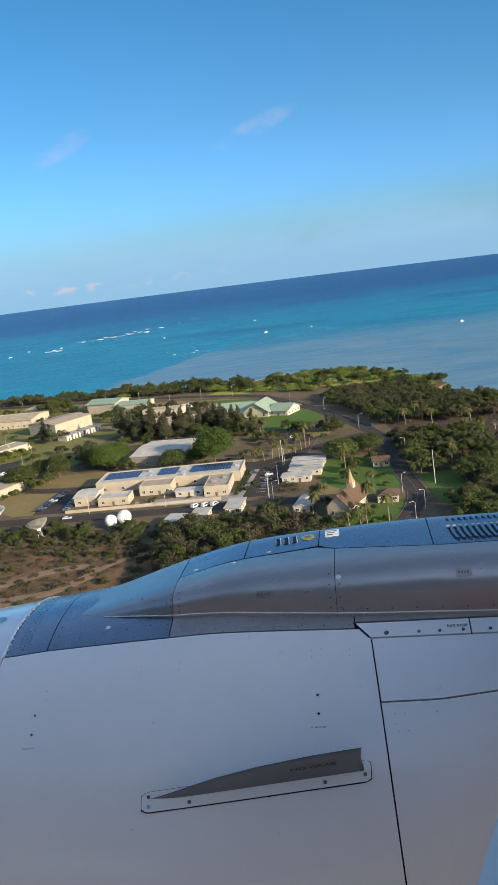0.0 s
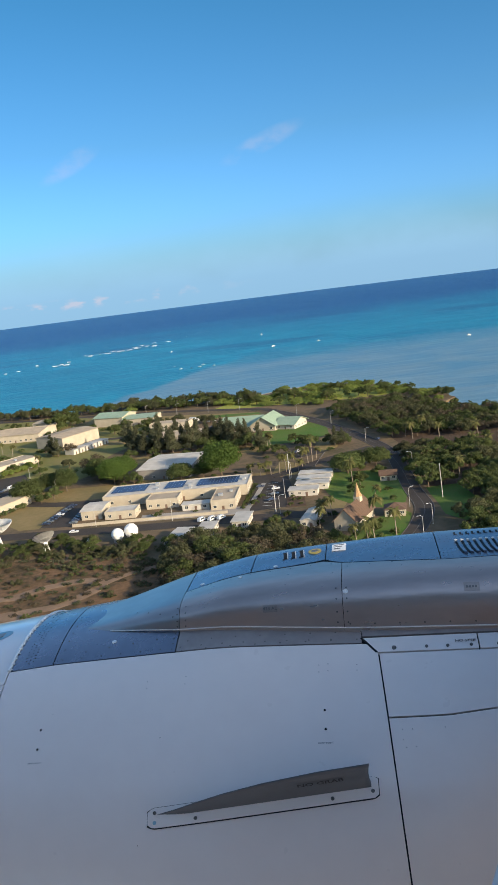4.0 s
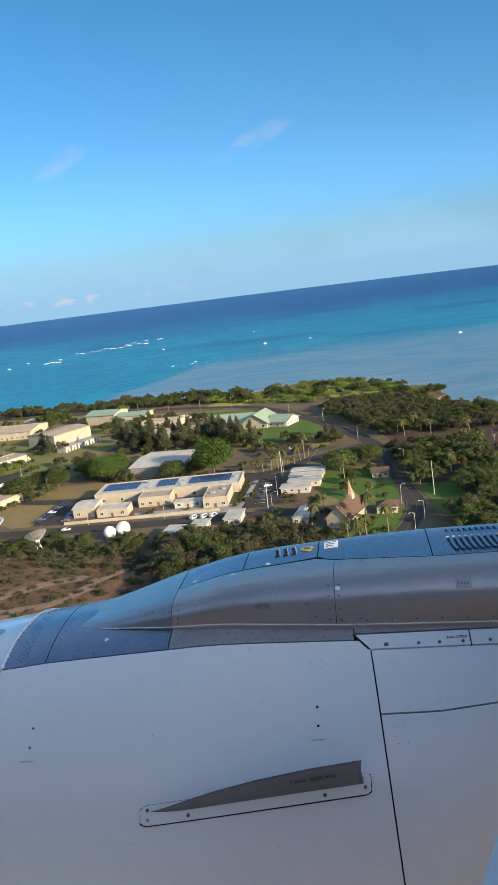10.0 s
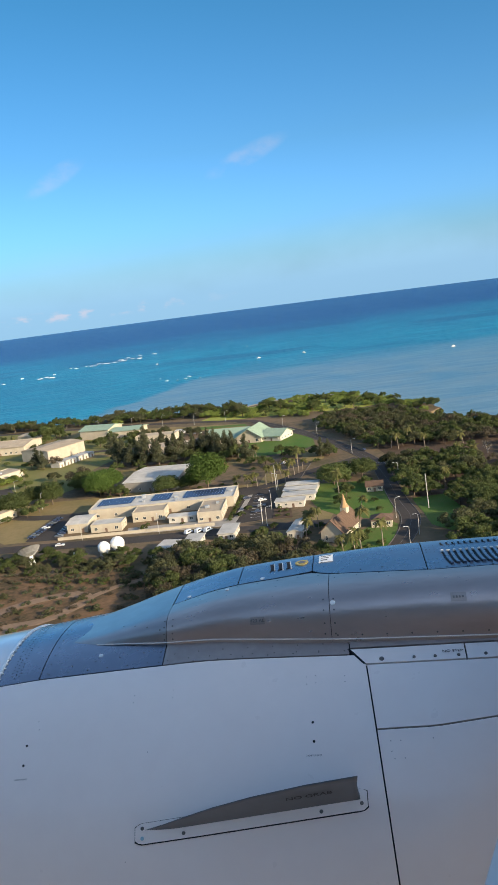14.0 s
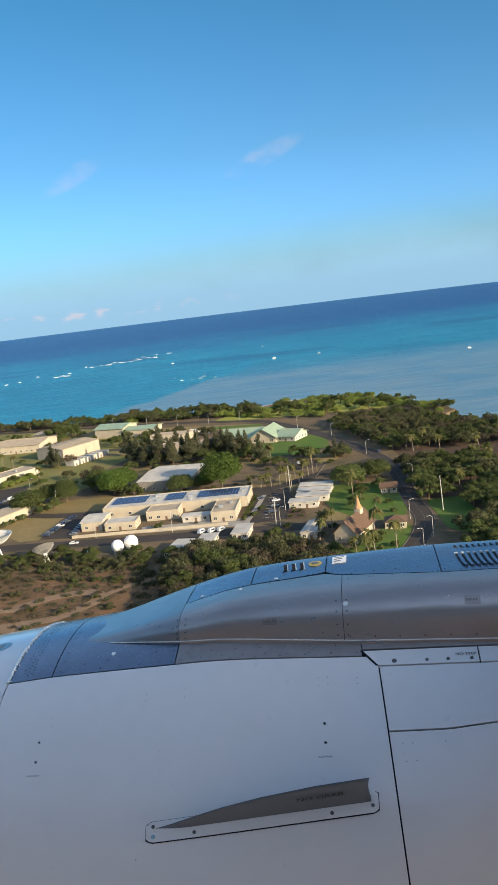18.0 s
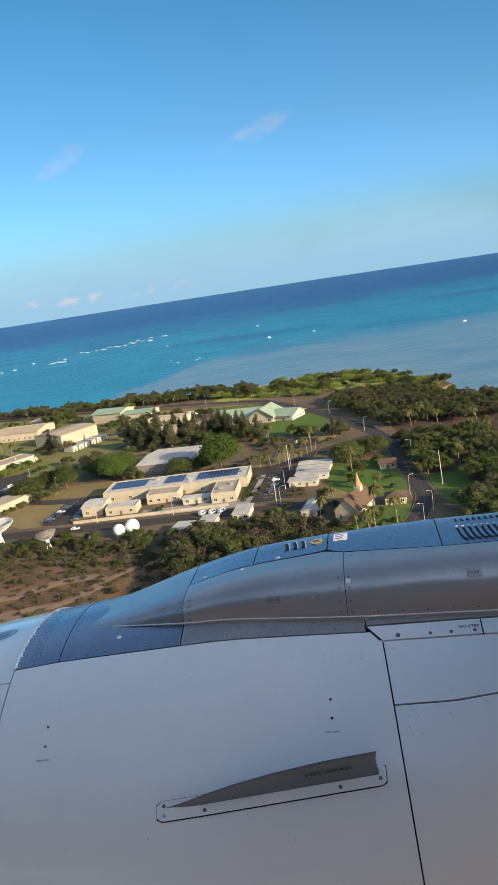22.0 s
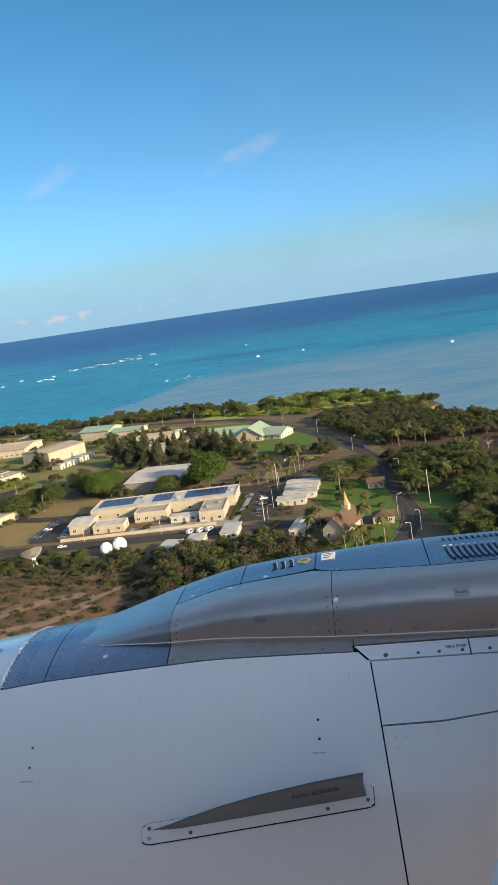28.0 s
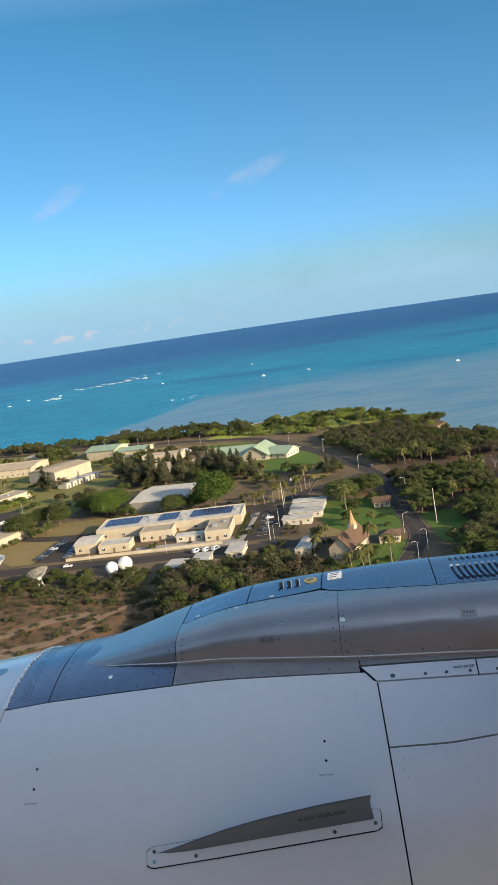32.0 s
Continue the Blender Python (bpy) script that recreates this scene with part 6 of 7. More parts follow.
def make_tree(label, height, spread, seed, mat_, kind="broad", count=1500, size=0.62, name="tree"):
    root = thing(name, pose(0, 0, -400), label, "tree")
    rng = random.Random(seed)
    if kind == "bare":
        trunk_mesh(root, height, 0.25, 7, spread, seed, M_DEADWOOD, 0.3)
        leaves("crown", [(0, 0, height * 0.7, spread * 0.8, spread * 0.8, height * 0.25)], 160, 0.35, M_LEAF_BROWN, root, seed)
        return root
    trunk_mesh(root, height, 0.16 + height * 0.018, 6, spread * 0.6, seed, M_BARK, 0.28 if kind != "iron" else 0.2)
    if kind == "dome":
        blobs = [(0, 0, height * 0.62, spread * 0.8, spread * 0.8, height * 0.30)]
        for k in range(9):
            a = k * math.tau / 9
            blobs.append((math.cos(a) * spread * 0.62, math.sin(a) * spread * 0.62, height * rng.uniform(0.46, 0.60), spread * 0.36, spread * 0.36, height * 0.20))
        for k in range(5):
            a = k * math.tau / 5 + 0.4
            blobs.append((math.cos(a) * spread * 0.34, math.sin(a) * spread * 0.34, height * rng.uniform(0.78, 0.86), spread * 0.34, spread * 0.34, height * 0.14))
    elif kind == "scrub":
        blobs = []
        for k in range(16):
            a, q = rng.uniform(0, math.tau), spread * math.sqrt(rng.random())
            s = spread * rng.uniform(0.14, 0.34)
            blobs.append((math.cos(a) * q, math.sin(a) * q, height * rng.uniform(0.12, 0.75) * (1.1 - 0.5 * q / spread), s, s, s * 0.7))
    elif kind == "iron":
        blobs = []
        for k in range(11):
            f = k / 10
            w = spread * (1 - 0.8 * f) * rng.uniform(0.55, 1.0)
            a = rng.uniform(0, math.tau)
            blobs.append((math.cos(a) * w * 0.45, math.sin(a) * w * 0.45, height * (0.22 + 0.74 * f), w * 0.8, w * 0.8, height * 0.10))
    else:
        blobs = []
        for k in range(22):
            a, q = rng.uniform(0, math.tau), spread * math.sqrt(rng.random()) * 0.9
            z = height * (0.80 - 0.38 * (q / spread) ** 1.5) * rng.uniform(0.70, 1.08)
            s = spread * rng.uniform(0.15, 0.36)
            blobs.append((math.cos(a) * q, math.sin(a) * q, z, s, s, s * 0.62))
    leaves("crown", blobs, count, size, mat_, root, seed, 0.25)
    return root


def make_palm(seed, height):
    root = thing("palm_tree", pose(0, 0, -400), "tall coconut palm with arching fronds", "palm tree", "palms")
    rng = random.Random(seed)
    bend = Vector((rng.uniform(-1.6, 1.6), rng.uniform(-1.6, 1.6), 0))
    bm = bmesh.new()
    pts = [Vector((0, 0, -0.3)) + bend * (i / 6) ** 2 + Vector((0, 0, (height - 1.5) * i / 6)) for i in range(7)]
    for i in range(6):
        tube(bm, pts[i], pts[i + 1], 0.28 - 0.022 * i, 0.26 - 0.022 * i, 7)
    part("trunk", bm, M_PALMBARK, root)
    top = pts[-1]
    fronds = []
    for k in range(34):
        a, up = rng.uniform(0, math.tau), rng.uniform(-0.75, 1.15)
        length = rng.uniform(2.7, 3.9)
        way = Vector((math.cos(a), math.sin(a), 0))
        side = Vector((-way.y, way.x, 0))
        vs, fs = [], []
        n = 7
        for i in range(n + 1):
            f = i / n
            p = top + way * length * f + Vector((0, 0, up * length * f * 0.75 - 2.4 * f * f))
            w = 0.66 * math.sin(math.pi * min(1, 0.12 + 0.88 * f)) + 0.03
            vs += [p + side * w - Vector((0, 0, w * 0.55)), p, p - side * w - Vector((0, 0, w * 0.55))]
        for i in range(n):
            b = 3 * i
            fs += [(b, b + 3, b + 4, b + 1), (b + 1, b + 4, b + 5, b + 2)]
        fronds.append((vs, fs))
    for vs, fs in fronds:
        raw("frond", vs, fs, M_PALMLEAF, root)
    return root


GALLERY = {
    "kiawe": [make_tree("spreading kiawe tree with fine dark olive foliage", 9.0, 6.5, 11 + i, M_LEAF_DARK, "broad", 3800, 0.36) for i in range(3)],
    "olive": [make_tree("broad tree with dense olive-green foliage", 9.5, 6.0, 31 + i, M_LEAF_MID, "broad", 3800, 0.36) for i in range(3)],
    "brown": [make_tree("half-dry tree with brownish thin foliage", 9.0, 6.0, 51 + i, M_LEAF_BROWN, "broad", 1700, 0.38) for i in range(2)],
    "dome": [make_tree("large dome-shaped tree with bright green foliage", 18.0, 11.5, 71, M_LEAF_BRIGHT, "dome", 9000, 0.55)],
    "tall": [make_tree("tall full tree with olive-green foliage", 15.0, 9.0, 77 + i, M_LEAF_MID, "dome", 7000, 0.5) for i in range(2)],
    "darkdome": [make_tree("wide umbrella-shaped tree with dark green foliage", 10.0, 8.5, 75, M_LEAF_MID, "dome", 5000, 0.48)],
    "iron": [make_tree("tall feathery ironwood tree with grey-green foliage", 17.0, 6.6, 81 + i, M_LEAF_IRON, "iron", 3200, 0.46) for i in range(3)],
    "gold": [make_tree("low shore tree with sunlit yellow-green foliage", 5.0, 6.5, 91 + i, M_LEAF_GOLD, "broad", 1700, 0.48) for i in range(2)],
    "bare": [make_tree("bleached leafless tree with spreading branches", 9.0, 4.5, 101 + i, M_LEAF_BROWN, "bare") for i in range(2)],
    "bush": [make_tree("low rounded green bush", 3.2, 2.6, 111 + i, M_LEAF_MID, "broad", 420, 0.42, "bush") for i in range(2)],
    "scrub": [make_tree("low tangled olive scrub", 4.2, 3.8, 121 + i, (M_LEAF_DARK, M_LEAF_MID, M_LEAF_DARK)[i], "scrub", 1500, 0.34, "bush") for i in range(3)],
    "weed": [make_tree("low dry brown weeds", 1.6, 3.0, 131 + i, (M_LEAF_BROWN, M_LEAF_IRON)[i], "scrub", 700, 0.3, "bush") for i in range(2)],
    "palm": [make_palm(201, 15.0), make_palm(202, 12.0), make_palm(203, 10.0)],
}
PICK = random.Random(7)
PLACED = []


def in_poly(x, y, poly):
    hit = False
    for (ax, ay), (bx, by) in zip(poly, poly[1:] + poly[:1]):
        if (ay > y) != (by > y) and x < (bx - ax) * (y - ay) / (by - ay) + ax:
            hit = not hit
    return hit


ROAD_LINE = [p for road in [MAIN_ROAD] + SIDE_ROADS for p in smooth_line(road, 8.0)]


def is_free(x, y, pad):
    for cx, cy, hw, hd, a in RECTS:
        dx, dy = x - cx, y - cy
        u, v = dx * math.cos(a) + dy * math.sin(a), -dx * math.sin(a) + dy * math.cos(a)
        if abs(u) < hw + pad and abs(v) < hd + pad:
            return False
    return all((p.x - x) ** 2 + (p.y - y) ** 2 > (6.5 + pad) ** 2 for p in ROAD_LINE)


def plant(kind, x, y, scale=1.0):
    src = PICK.choice(GALLERY[kind])
    s = scale * PICK.uniform(0.85, 1.15)
    ob = copy_thing(src, pose(x, y, GROUND_Z, 0, 0, PICK.uniform(0, 360)))
    ob.scale = (s, s, s * PICK.uniform(0.9, 1.1))
    PLACED.append((x, y))
    return ob


WOODS = {}


def far_tree(kind, x, y, scale):
    """Adds one tree to the joined far woods, material by material."""
    src = PICK.choice(GALLERY[kind])
    s = scale * PICK.uniform(0.85, 1.15)
    a = PICK.uniform(0, math.tau)
    turn = np.array(((math.cos(a), -math.sin(a), 0), (math.sin(a), math.cos(a), 0), (0, 0, PICK.uniform(0.9, 1.1)))) * s
    for o in src.children:
        me = o.data
        v = np.empty(len(me.vertices) * 3)
        me.vertices.foreach_get("co", v)
        v = v.reshape(-1, 3)
        if len(me.vertices) == 4 * len(me.polygons):      # a crown: fewer, larger sprays serve far off
            q = v.reshape(-1, 4, 3)[::2]
            c = q.mean(axis=1, keepdims=True)
            v = (c + (q - c) * 1.25).reshape(-1, 3)
            faces = np.arange(len(v)).reshape(-1, 4).tolist()
        else:
            faces = [tuple(q.vertices) for q in me.polygons]
        WOODS.setdefault(me.materials[0].name, []).append((v @ turn.T + np.array((x, y, GROUND_Z)), faces))


def close_woods():
    root = tagged(new("far_woods"), "dense far woods of olive and brownish trees along the shore", "woods", kind="stuff")
    for name, chunks in WOODS.items():
        vs, fs, k = [], [], 0
        for v, f in chunks:
            vs += v.tolist()
            fs += [tuple(i + k for i in q) for q in f]
            k += len(v)
        tagged(raw("tree_trunks" if "bark" in name or "wood" in name else "tree_crowns", vs, fs, bpy.data.materials[name], root), kind="stuff")


def wood(poly, kinds, spacing, scale=1.0, pad=2.0, lawns=False, far=False):
    """Trees at uneven spacing over an area, off the roads, roofs and, as a rule, lawns."""
    xs, ys = [p[0] for p in poly], [p[1] for p in poly]
    tries = int((max(xs) - min(xs)) * (max(ys) - min(ys)) / spacing ** 2 * 5)
    mine = []
    for _ in range(tries):
        x, y = PICK.uniform(min(xs), max(xs)), PICK.uniform(min(ys), max(ys))
        if not in_poly(x, y, poly) or not is_free(x, y, pad):
            continue
        if any((x - a) ** 2 + (y - b) ** 2 < spacing ** 2 for a, b in mine):
            continue
        if not lawns and any(in_poly(x, y, l) for l in LAWNS):
            continue
        mine.append((x, y))
        (far_tree if far else plant)(PICK.choice(kinds), x, y, scale)


# near wood below the service road
wood([(-96, 262), (-106, 300), (-108, 322), (-102, 332), (-98, 340), (-88, 342), (-74, 336), (-64, 348), (-58, 338), (-48, 330), (-37, 314), (-34, 285), (-45, 258)], ["kiawe", "kiawe", "olive", "kiawe", "brown"], 6.6, 1.05, 0.0)
# wood on the point, east of the road
wood([(17, 322), (17, 420), (34, 425), (66, 395), (72, 330), (60, 295), (20, 295)], ["olive", "kiawe", "olive", "olive", "bush"], 6.8, 1.12, -0.8)
wood([(72, 300), (72, 380), (110, 395), (190, 385), (215, 330), (190, 270), (90, 270)], ["kiawe", "olive", "brown", "kiawe", "bare", "olive"], 8.2, 0.85, far=True)
wood([(16, 425), (20, 475), (60, 470), (60, 425)], ["olive", "kiawe", "olive"], 7.0, 1.0, -0.5)
wood([(60, 400), (60, 480), (120, 488), (215, 440), (230, 390), (150, 395)], ["olive", "kiawe", "brown", "brown", "bare"], 10.2, 0.8, far=True)
wood([(22, 520), (15, 560), (0, 610), (-4, 640), (12, 668), (50, 660), (62, 640), (74, 600), (110, 565), (165, 522), (228, 455), (250, 390), (222, 390), (180, 450), (110, 500), (60, 510)], ["kiawe", "olive", "kiawe", "olive", "brown"], 7.4, 0.95, far=True)
# spit and shore line
wood([(45, 790), (70, 735), (94, 668), (94, 648), (84, 640), (66, 690), (40, 740), (30, 780)], ["gold", "gold", "olive"], 7.0, 0.8, far=True)
wood([(-30, 806), (40, 794), (34, 770), (-30, 782)], ["gold", "bush", "gold"], 9, 0.8, far=True)
wood([(-85, 745), (-20, 700), (0, 690), (30, 700), (52, 712), (40, 760), (-5, 775), (-60, 775)], ["bush", "gold", "gold", "olive"], 9.5, far=True)
wood([(-300, 848), (-212, 818), (-174, 826), (-104, 794), (-60, 780), (-62, 748), (-110, 760), (-180, 788), (-300, 822)], ["olive", "kiawe", "gold", "olive"], 8.0, 1.1, far=True)
wood([(-62, 782), (-60, 752), (-85, 752), (-90, 780)], ["kiawe", "gold"], 8.0)
# trees between the buildings
for x, y in ((-155, 583), (-150, 575), (-143, 567), (-138, 572), (-132, 561), (-126, 566), (-123, 556), (-116, 566), (-111, 560), (-106, 565), (-99, 562), (-93, 567), (-88, 558), (-81, 551), (-76, 557), (-72, 555)):
    plant("iron", x, y, 1.12)
for x, y in ((-39, 540), (-34, 531), (-30, 523), (-17, 522), (-13, 524), (-9, 520)):
    plant("olive", x, y, 0.9)
plant("iron", -15, 517, 0.7), plant("iron", -10, 517, 0.7)
plant("dome", -87.7, 468, 1.12)
plant("darkdome", -112, 471, 1.0)
plant("darkdome", -99, 474, 0.8)
plant("dome", -150, 494, 0.85)
plant("olive", -141, 478, 1.0)
plant("darkdome", -16.9, 439.8, 1.1), plant("darkdome", 0.5, 450, 1.2)
plant("olive", -7, 458, 1.0)
wood([(-60, 560), (-100, 585), (-105, 548), (-62, 530)], ["olive", "iron", "bush"], 9.0)
wood([(-160, 640), (-100, 632), (-100, 608), (-165, 612)], ["olive", "bush", "iron"], 10.0)
wood([(-235, 705), (-120, 690), (-70, 655), (-120, 650), (-235, 680)], ["olive", "bush", "kiawe"], 13.0, far=True)
wood([(-30, 330), (-14, 344), (-8, 322), (-26, 300)], ["olive", "bush"], 6.0, 0.8, 1.0, True)
for x, y in ((-41, 352), (-34, 362), (-60, 366), (-28, 357), (-55, 371), (-120, 398), (-70, 399), (-66, 410)):
    plant("bush", x, y, 0.9)
for x, y in ((-80, 347), (-63, 352), (-57, 347), (-108, 344)):
    plant("olive", x, y, 0.75)
wood([(-160, 600), (-60, 560), (-60, 520), (-160, 540)], ["bush", "olive"], 13.0, 0.8)
wood([(-70, 540), (-10, 560), (-16, 500), (-60, 500)], ["bush", "bush", "olive"], 12.0, 0.8, 1.0, True)
wood([(-150, 480), (-60, 470), (-60, 445), (-70, 450), (-140, 458)], ["bush"], 9.0, 0.7, 1.0)
wood([(-30, 445), (5, 440), (5, 370), (-20, 380)], ["bush", "olive"], 13.0, 0.8, 1.5, True)
# palms
for x, y in ((-50, 461), (-70, 461), (-65, 459), (-59, 459), (-54, 460), (-58, 542), (-56, 545), (-12, 324), (-29, 323), (-26, 305), (-23, 309), (-37, 362), (-35, 359), (-39, 366),
             (-19, 403), (-12, 379), (-40, 470), (-36, 476), (-43, 458), (34, 510), (31, 517), (61, 465), (68, 456), (49, 501), (37, 409), (78, 391), (90, 403), (96, 400), (107, 407),
             (90, 468), (111, 472), (126, 480), (98, 332), (72, 496), (44, 528), (-33, 480), (-30, 487), (-44, 474), (140, 470), (84, 440), (-42, 345), (-20, 333)):
    plant("palm", x, y, 0.95)
for k in range(12):                                     # clipped brownish hedge along the offices
    f = (k + 0.5) / 12
    plant("bush", -76.4 + 8.2 * f, 391 + 48 * f, 0.55)
for x, y in ((-52, 390), (-50, 397), (-47, 389), (-47, 397), (-50, 404), (-90, 404), (-100, 398), (-118, 404)):
    plant("bush", x, y, 0.5)
wood([(-420, 872), (-300, 846), (-300, 815), (-420, 840)], ["olive", "kiawe"], 9.0, far=True)
wood([(-930, 800), (-740, 790), (-740, 750), (-930, 745)], ["olive", "kiawe"], 9.0, far=True)
wood([(-460, 360), (-400, 350), (-330, 330), (-300, 345), (-290, 300), (-400, 262), (-440, 280), (-470, 330)], ["kiawe", "olive", "brown"], 8.0, far=True)
# scrubby belt between the service road and the field
wood([(-205, 374), (-180, 374), (-152, 368), (-143, 358), (-122, 355), (-112, 344), (-124, 338), (-146, 346), (-180, 356), (-205, 362)], ["scrub", "kiawe", "olive", "scrub"], 4.6, 0.66, 0.0)
wood([(-205, 362), (-180, 356), (-146, 346), (-124, 338), (-108, 326), (-108, 312), (-130, 322), (-160, 334), (-205, 344)], ["scrub", "weed", "scrub", "weed"], 4.4, 0.72, 0.0, far=True)
wood([(-240, 340), (-120, 326), (-108, 300), (-104, 266), (-150, 256), (-240, 262)], ["weed"], 5.6, 0.6, 0.0, far=True)
wood([(-240, 340), (-120, 326), (-108, 300), (-104, 266), (-150, 256), (-240, 262)], ["scrub"], 13.0, 0.6, 0.0, far=True)
wood([(-270, 380), (-206, 372), (-206, 345), (-270, 345)], ["kiawe", "brown", "bush"], 9.0, far=True)
for kind, x, y, k in (("darkdome", -202, 466, 1.35), ("darkdome", -193, 488, 1.15), ("tall", -182, 480, 1.0), ("dome", -154, 486, 0.80), ("tall", -166, 500, 0.8), ("olive", -148, 484, 1.0), ("brown", -172, 524, 1.5), ("olive", -168, 512, 1.3), ("kiawe", -160, 506, 1.3),
                      ("iron", -218, 606, 1.0), ("iron", -212, 598, 0.8), ("brown", -206, 604, 1.3), ("olive", -242, 742, 1.8), ("olive", -232, 748, 1.5), ("olive", -186, 462, 0.9), ("olive", -192, 456, 0.8),
                      ("gold", -226, 566, 0.8), ("gold", -232, 560, 0.7), ("gold", -238, 550, 0.7), ("bush", -206, 444, 1.0), ("bush", -202, 450, 1.1), ("bush", -208, 438, 1.0), ("bush", -228, 574, 1.2)):
    plant(kind, x, y, k)
wood([(-330, 640), (-225, 640), (-215, 560), (-190, 500), (-200, 500), (-330, 600)], ["bush", "olive", "palm", "bush"], 15.0, 0.8, 1.5, True)
wood([(-330, 800), (-210, 760), (-220, 670), (-330, 700)], ["bush", "olive", "palm", "olive", "bush"], 15.0, 0.85, 1.5, True)
wood([(-205, 560), (-150, 540), (-150, 500), (-190, 500)], ["bush", "olive", "kiawe"], 13.0, 0.85, 1.0, True)
wood([(-700, 860), (-430, 860), (-430, 835), (-700, 835)], ["olive", "bush"], 15.0, far=True)
close_woods()
for group in GALLERY.values():                          # the patterns themselves are not part of the place
    for src in group:
        for o in list(src.children_recursive) + [src]:
            bpy.data.objects.remove(o)


# ---- street furniture and vehicles ----
def street_lamp(x, y, turn, height=9.0):
    root = thing("street_lamp", pose(x, y, GROUND_Z, 0, 0, turn), "pale grey street lamp with a curved arm", "street lamp", "street lamps")
    bm = bmesh.new()
    tube(bm, (0, 0, -0.2), (0, 0, height), 0.13, 0.08)
    part("pole", bm, M_POLEWOOD, root)
    bm = bmesh.new()
    tube(bm, (0, 0, height - 0.1), (0.9, 0, height + 0.5), 0.07, 0.06)
    tube(bm, (0.9, 0, height + 0.5), (2.0, 0, height + 0.6), 0.06, 0.05)
    part("arm", bm, M_ALU, root)
    bm = bmesh.new()
    box(bm, 1.9, -0.17, height + 0.5, 2.7, 0.17, height + 0.68, 0.06)
    part("lamp_head", bm, M_LAMPHEAD, root)


for x, y, turn in ((1.5, 362, 20), (5.5, 333, 200), (-2, 317, 200), (80, 384, 90), (18, 434, 180), (5, 516, 0), (-58, 376, 0), (-54, 404, 90), (-111, 387, 90), (-162, 750, 0), (-133, 737, 0),
                   (-104, 724, 0), (-76, 719, 0), (-30, 648, 30), (-8.6, 595, 30), (-121, 480, 90), (-48, 445, 180), (-150, 393, 90), (-186, 470, 90), (-214, 520, 0), (-196, 770, 0)):
    street_lamp(x, y, turn)


def utility_pole(x, y, height, lean=0.0):
    root = thing("utility_pole", pose(x, y, GROUND_Z, 0, lean, 0), "tall bare pale pole beside the road", "pole", "poles")
    bm = bmesh.new()
    tube(bm, (0, 0, -0.3), (0, 0, height), 0.24, 0.16)
    part("mast", bm, M_POLEWOOD, root)
    bm = bmesh.new()
    tube(bm, (0, 0, height), (0, 0, height + 0.25), 0.2, 0.1)
    part("cap", bm, M_ALU, root)


utility_pole(19, 371, 16.5, -1.5)
utility_pole(-60, 381, 13.0, 1.0)
utility_pole(-49, 444, 14.0)


def make_car(label, paint, van=False):
    root = thing("van" if van else "car", pose(0, 0, -400), label, "car", "parked cars")
    length, width = (5.0, 1.95) if van else (4.5, 1.8)
    top = 2.0 if van else 1.45
    bm = bmesh.new()
    box(bm, -length / 2, -width / 2, 0.32, length / 2, width / 2, 0.95, 0.14)
    part("body", bm, paint, root)
    bm = bmesh.new()
    r = bmesh.ops.create_cube(bm, size=1.0)
    for v in r["verts"]:
        front, back = (length * 0.36, -length * 0.47) if van else (length * 0.24, -length * 0.40)
        shrink = 0.16 if v.co.z > 0 else 0.0
        x = (front - shrink * 4.5) if v.co.x > 0 else (back + shrink * (1.2 if van else 3.2))
        v.co = Vector((x, math.copysign(width / 2 - 0.06 - shrink, v.co.y), top if v.co.z > 0 else 0.93))
    bmesh.ops.bevel(bm, geom=bm.edges[:], offset=0.07, segments=2, affect="EDGES")
    part("cabin", bm, paint, root)
    for s in (-1, 1):
        bm = bmesh.new()
        y = s * (width / 2 - 0.11)
        box(bm, -length * 0.30, y - 0.05, 1.02, length * 0.16, y + 0.05, top - 0.25)
        part("side_window", bm, M_WINDOW, root)
    bm = bmesh.new()
    x = (length * 0.36 if van else length * 0.24) - 0.30
    tube_w = width / 2 - 0.22
    vs = [bm.verts.new(p) for p in ((x + 0.33, -tube_w, 0.98), (x + 0.33, tube_w, 0.98), (x - 0.28, tube_w * 0.92, top - 0.10), (x - 0.28, -tube_w * 0.92, top - 0.10))]
    f = bm.faces.new(vs)
    bmesh.ops.solidify(bm, geom=[f], thickness=0.05)
    part("windscreen", bm, M_WINDOW, root)
    for sx in (-1, 1):
        for sy in (-1, 1):
            bm = bmesh.new()
            c = Vector((sx * length * 0.31, sy * (width / 2 - 0.1), 0.33))
            tube(bm, c - Vector((0, 0.11, 0)), c + Vector((0, 0.11, 0)), 0.33, 0.33, 14)
            wheel = part("wheel", bm, M_TYRE, root)
            bm = bmesh.new()
            tube(bm, c + Vector((0, sy * 0.09, 0)), c + Vector((0, sy * 0.125, 0)), 0.2, 0.19, 10)
            part("rim", bm, M_RIM, wheel)
    return root


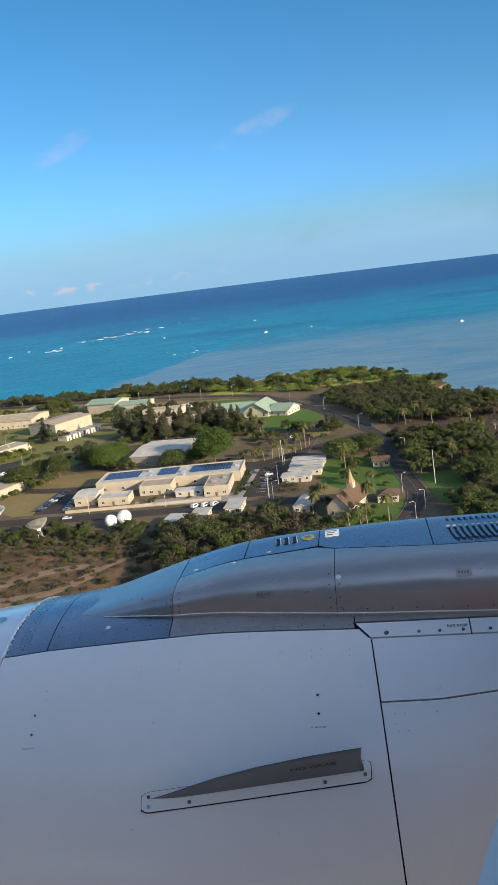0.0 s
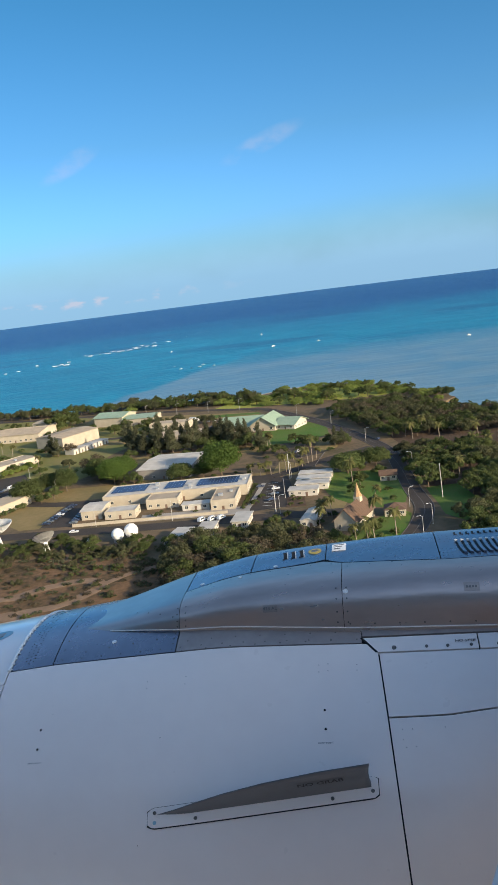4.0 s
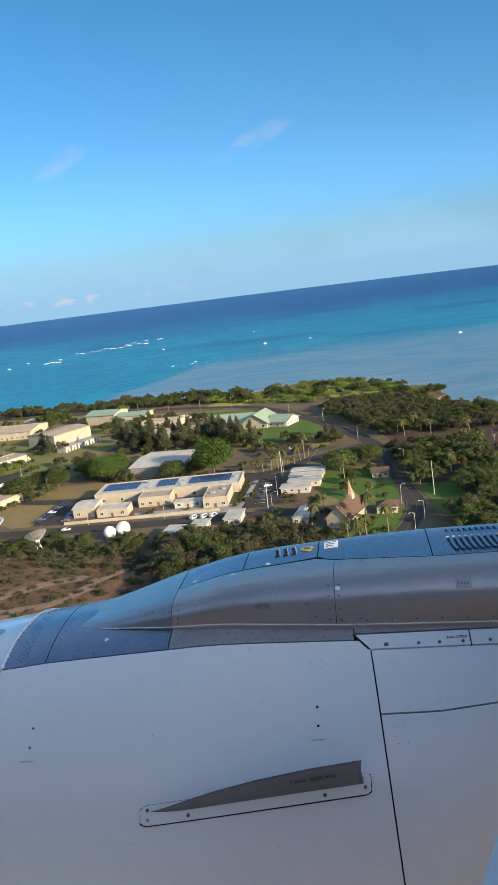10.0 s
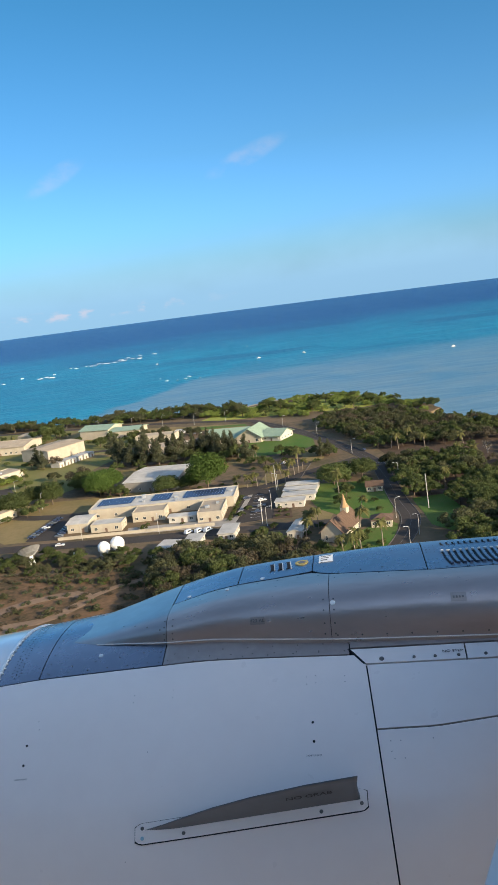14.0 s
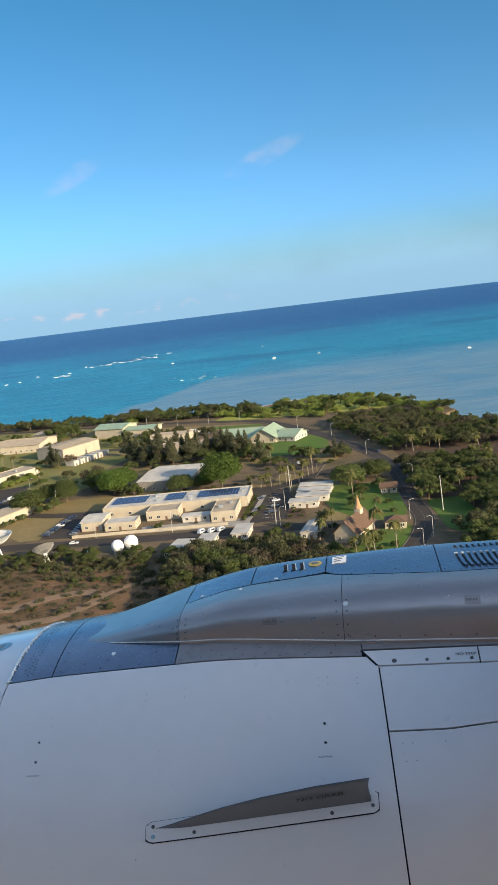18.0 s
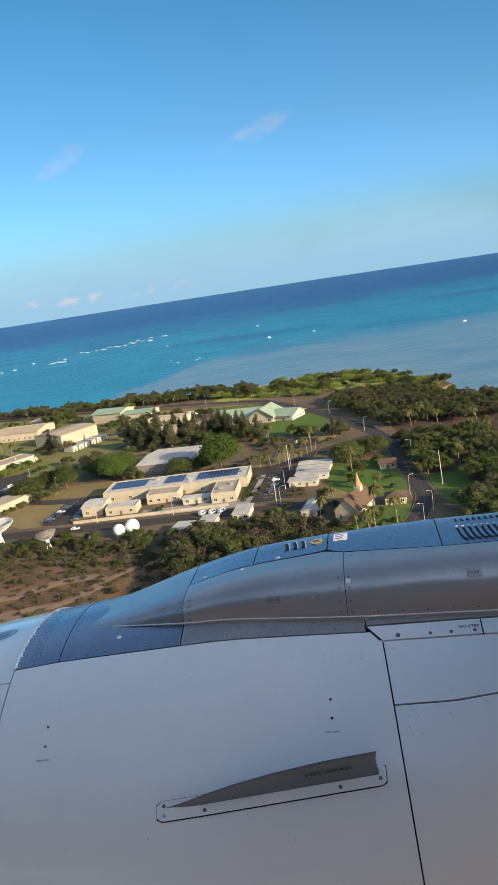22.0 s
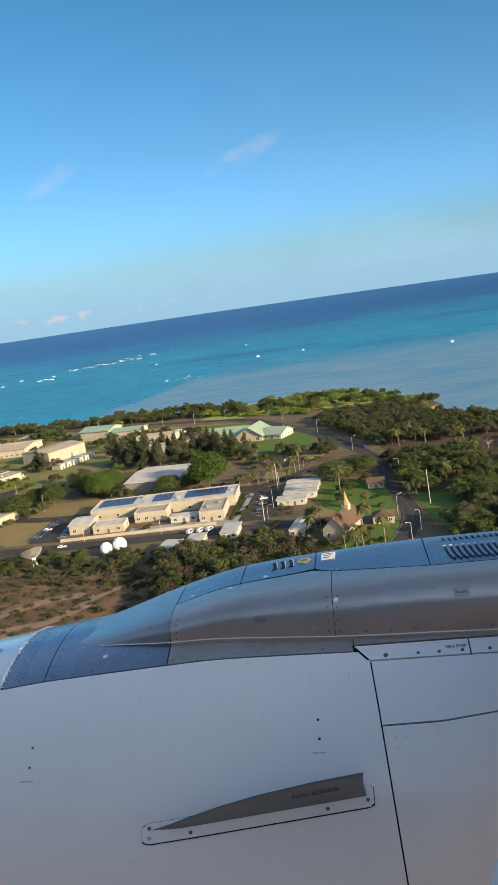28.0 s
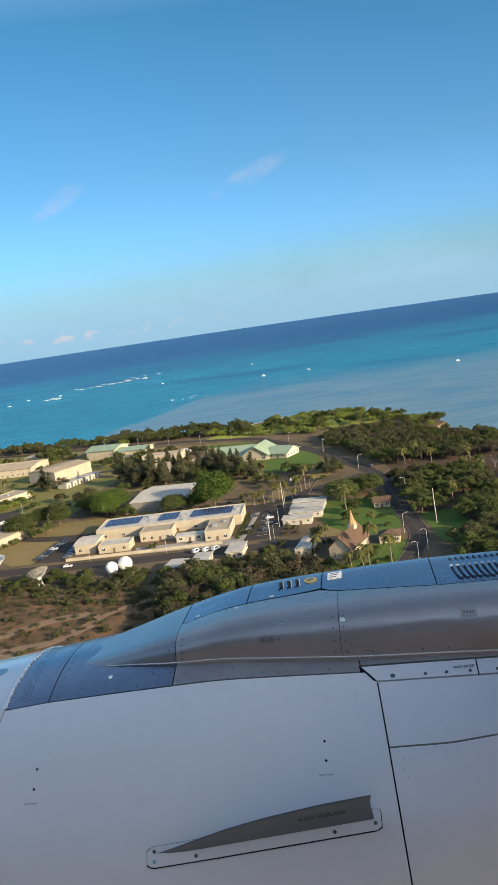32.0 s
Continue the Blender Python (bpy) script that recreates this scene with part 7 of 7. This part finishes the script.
CARS = {"van": make_car("white van parked on the service road", M_CARWHITE, True), "white": make_car("white saloon car parked on asphalt", M_CARWHITE),
        "grey": make_car("grey saloon car parked on asphalt", M_CARGREY), "dark": make_car("dark blue car parked on asphalt", M_CARDARK)}
for kind, x, y, turn, z in (("van", -96.2, 380.2, 52, 0.12), ("van", -91.2, 380.0, 52, 0.12), ("van", -86.7, 379.8, 52, 0.12), ("dark", -46, 503, 70, 0.14), ("grey", -43.5, 507, 70, 0.14), ("dark", -41, 510, 70, 0.14),
                            ("white", -39, 512, 70, 0.14), ("dark", -61, 402, 5, 0.14), ("grey", -59, 413, 5, 0.14), ("white", -58, 424, 5, 0.14), ("dark", -66, 432, 5, 0.14), ("grey", -36, 505, 70, 0.14),
                            ("white", -138, 652, 10, 0.12), ("grey", -120, 645, 10, 0.12), ("dark", -98, 640, 10, 0.12), ("white", -80, 640, 10, 0.12), *[(("dark", "grey", "dark", "dark", "white")[k % 5], -178.6 + 1.0 * k, 408 + 4.1 * k, -14, 0.14) for k in range(9)], *[(("grey", "dark", "dark")[k % 3], -163.6 + 0.3 * k, 404 + 4.2 * k, 166, 0.14) for k in range(7)],
                            *[(("white", "dark", "grey", "van")[k % 4], -238 + 2.1 * k, 474 + 4.6 * k, 62, 0.14) for k in range(8)], ("white", -160, 387, -8, 0.12), ("grey", -101.8, 672, 80, 0.12), ("white", -97, 672, 80, 0.12), ("dark", -92.4, 672, 80, 0.12), ("white", -88, 673, 80, 0.12), ("grey", -82.3, 673, 80, 0.12), ("van", -115, 693, -14, 0.12), ("dark", 13.5, 520, 100, 0.12)):
    copy_thing(CARS[kind], pose(x, y, GROUND_Z + z, 0, 0, turn))
for src in CARS.values():
    for o in list(src.children_recursive) + [src]:
        bpy.data.objects.remove(o)


def cargo_box(x, y, turn):
    root = thing("cargo_container", pose(x, y, GROUND_Z - 0.14, 0, 0, turn), "white cargo container beside the verge", "container")
    bm = bmesh.new()
    box(bm, 0, 0, 0.15, 9, 2.5, 2.9, 0.06)
    part("body", bm, M_CARWHITE, root)
    bm = bmesh.new()
    for i in range(17):
        box(bm, 0.4 + 0.5 * i, -0.06, 0.3, 0.6 + 0.5 * i, 0.0, 2.75)
    tagged(part("ribs", bm, M_CARWHITE, root), kind="stuff")


cargo_box(-119, 688, -12)


# ---- boats and breakers off the reef ----
def boat(x, y, turn, s=1.0):
    root = thing("boat", pose(x, y, 0, 0, 0, turn), "small white motor boat out on the reef", "boat", "boats")
    bm = bmesh.new()
    prof = [(-4, 1.3), (0, 1.5), (2.5, 1.1), (4.5, 0.05)]
    rows = []
    for xx, w in prof:
        rows.append([bm.verts.new((xx * s, yy * s, zz * s)) for yy, zz in ((-w, 1.2), (-w * 0.7, -0.3), (w * 0.7, -0.3), (w, 1.2))])
    for p, q in zip(rows, rows[1:]):
        for i in range(3):
            bm.faces.new((p[i], q[i], q[i + 1], p[i + 1]))
        bm.faces.new((p[3], q[3], q[0], p[0]))
    bm.faces.new(rows[0])
    bmesh.ops.recalc_face_normals(bm, faces=bm.faces[:])
    part("hull", bm, M_CARWHITE, root)
    bm = bmesh.new()
    box(bm, -1.5 * s, -0.9 * s, 1.2 * s, 1.2 * s, 0.9 * s, 2.9 * s, 0.1)
    part("cabin", bm, M_TRIM, root)


for x, y, turn, s in ((-17, 1368, 20, 0.75), (57, 1359, 160, 0.75), (247, 1150, 10, 0.7), (-197, 1514, 0, 0.5), (-26, 1690, 20, 0.5)):
    boat(x, y, turn, s)
M_FOAM = material("breaking_foam", (0.70, 0.74, 0.75), (0.52, 0.60, 0.64), 0.2, 0.9, bump=0.6, bump_scale=0.6)


def breaker(x, y, length, seed):
    rng = random.Random(seed)
    n = 24
    vs, fs = [], []
    for i in range(n + 1):
        f = i / n
        px = (f - 0.5) * length
        w = (1 - (2 * f - 1) ** 2) * rng.uniform(2.0, 6.0) * min(1.0, length / 12) + 0.2
        py = rng.uniform(-2.5, 2.5)
        h = 0.25 + 1.3 * (1 - (2 * f - 1) ** 2) * rng.uniform(0.5, 1)
        vs += [(px, py - w, 0.02), (px, py, h), (px, py + w * 1.6, 0.02)]
    for i in range(n):
        b = 3 * i
        fs += [(b, b + 3, b + 4, b + 1), (b + 1, b + 4, b + 5, b + 2)]
    ob = raw("breaker", vs, fs, M_FOAM)
    tagged_at(ob, pose(x, y, 0, 0, 0, rng.uniform(-6, 10)), "white breaking wave on the outer reef", "wave", "breakers")


SURF = random.Random(12)
for x, y, count, run, length in ((-398, 1505, 4, 26, 15), (-362, 1670, 4, 44, 14), (-318, 1708, 6, 60, 17), (-276, 1745, 4, 44, 20), (-255, 1830, 3, 60, 22), (-483, 1499, 2, 20, 10), (-140, 1192, 6, 60, 7), (-190, 1940, 1, 10, 8), (-430, 1580, 2, 60, 9)):
    for k in range(count):
        breaker(x + run * (k / max(count - 1, 1) - 0.5) + SURF.uniform(-5, 5), y + SURF.uniform(-28, 28), length * SURF.uniform(0.4, 0.9), SURF.randrange(999))
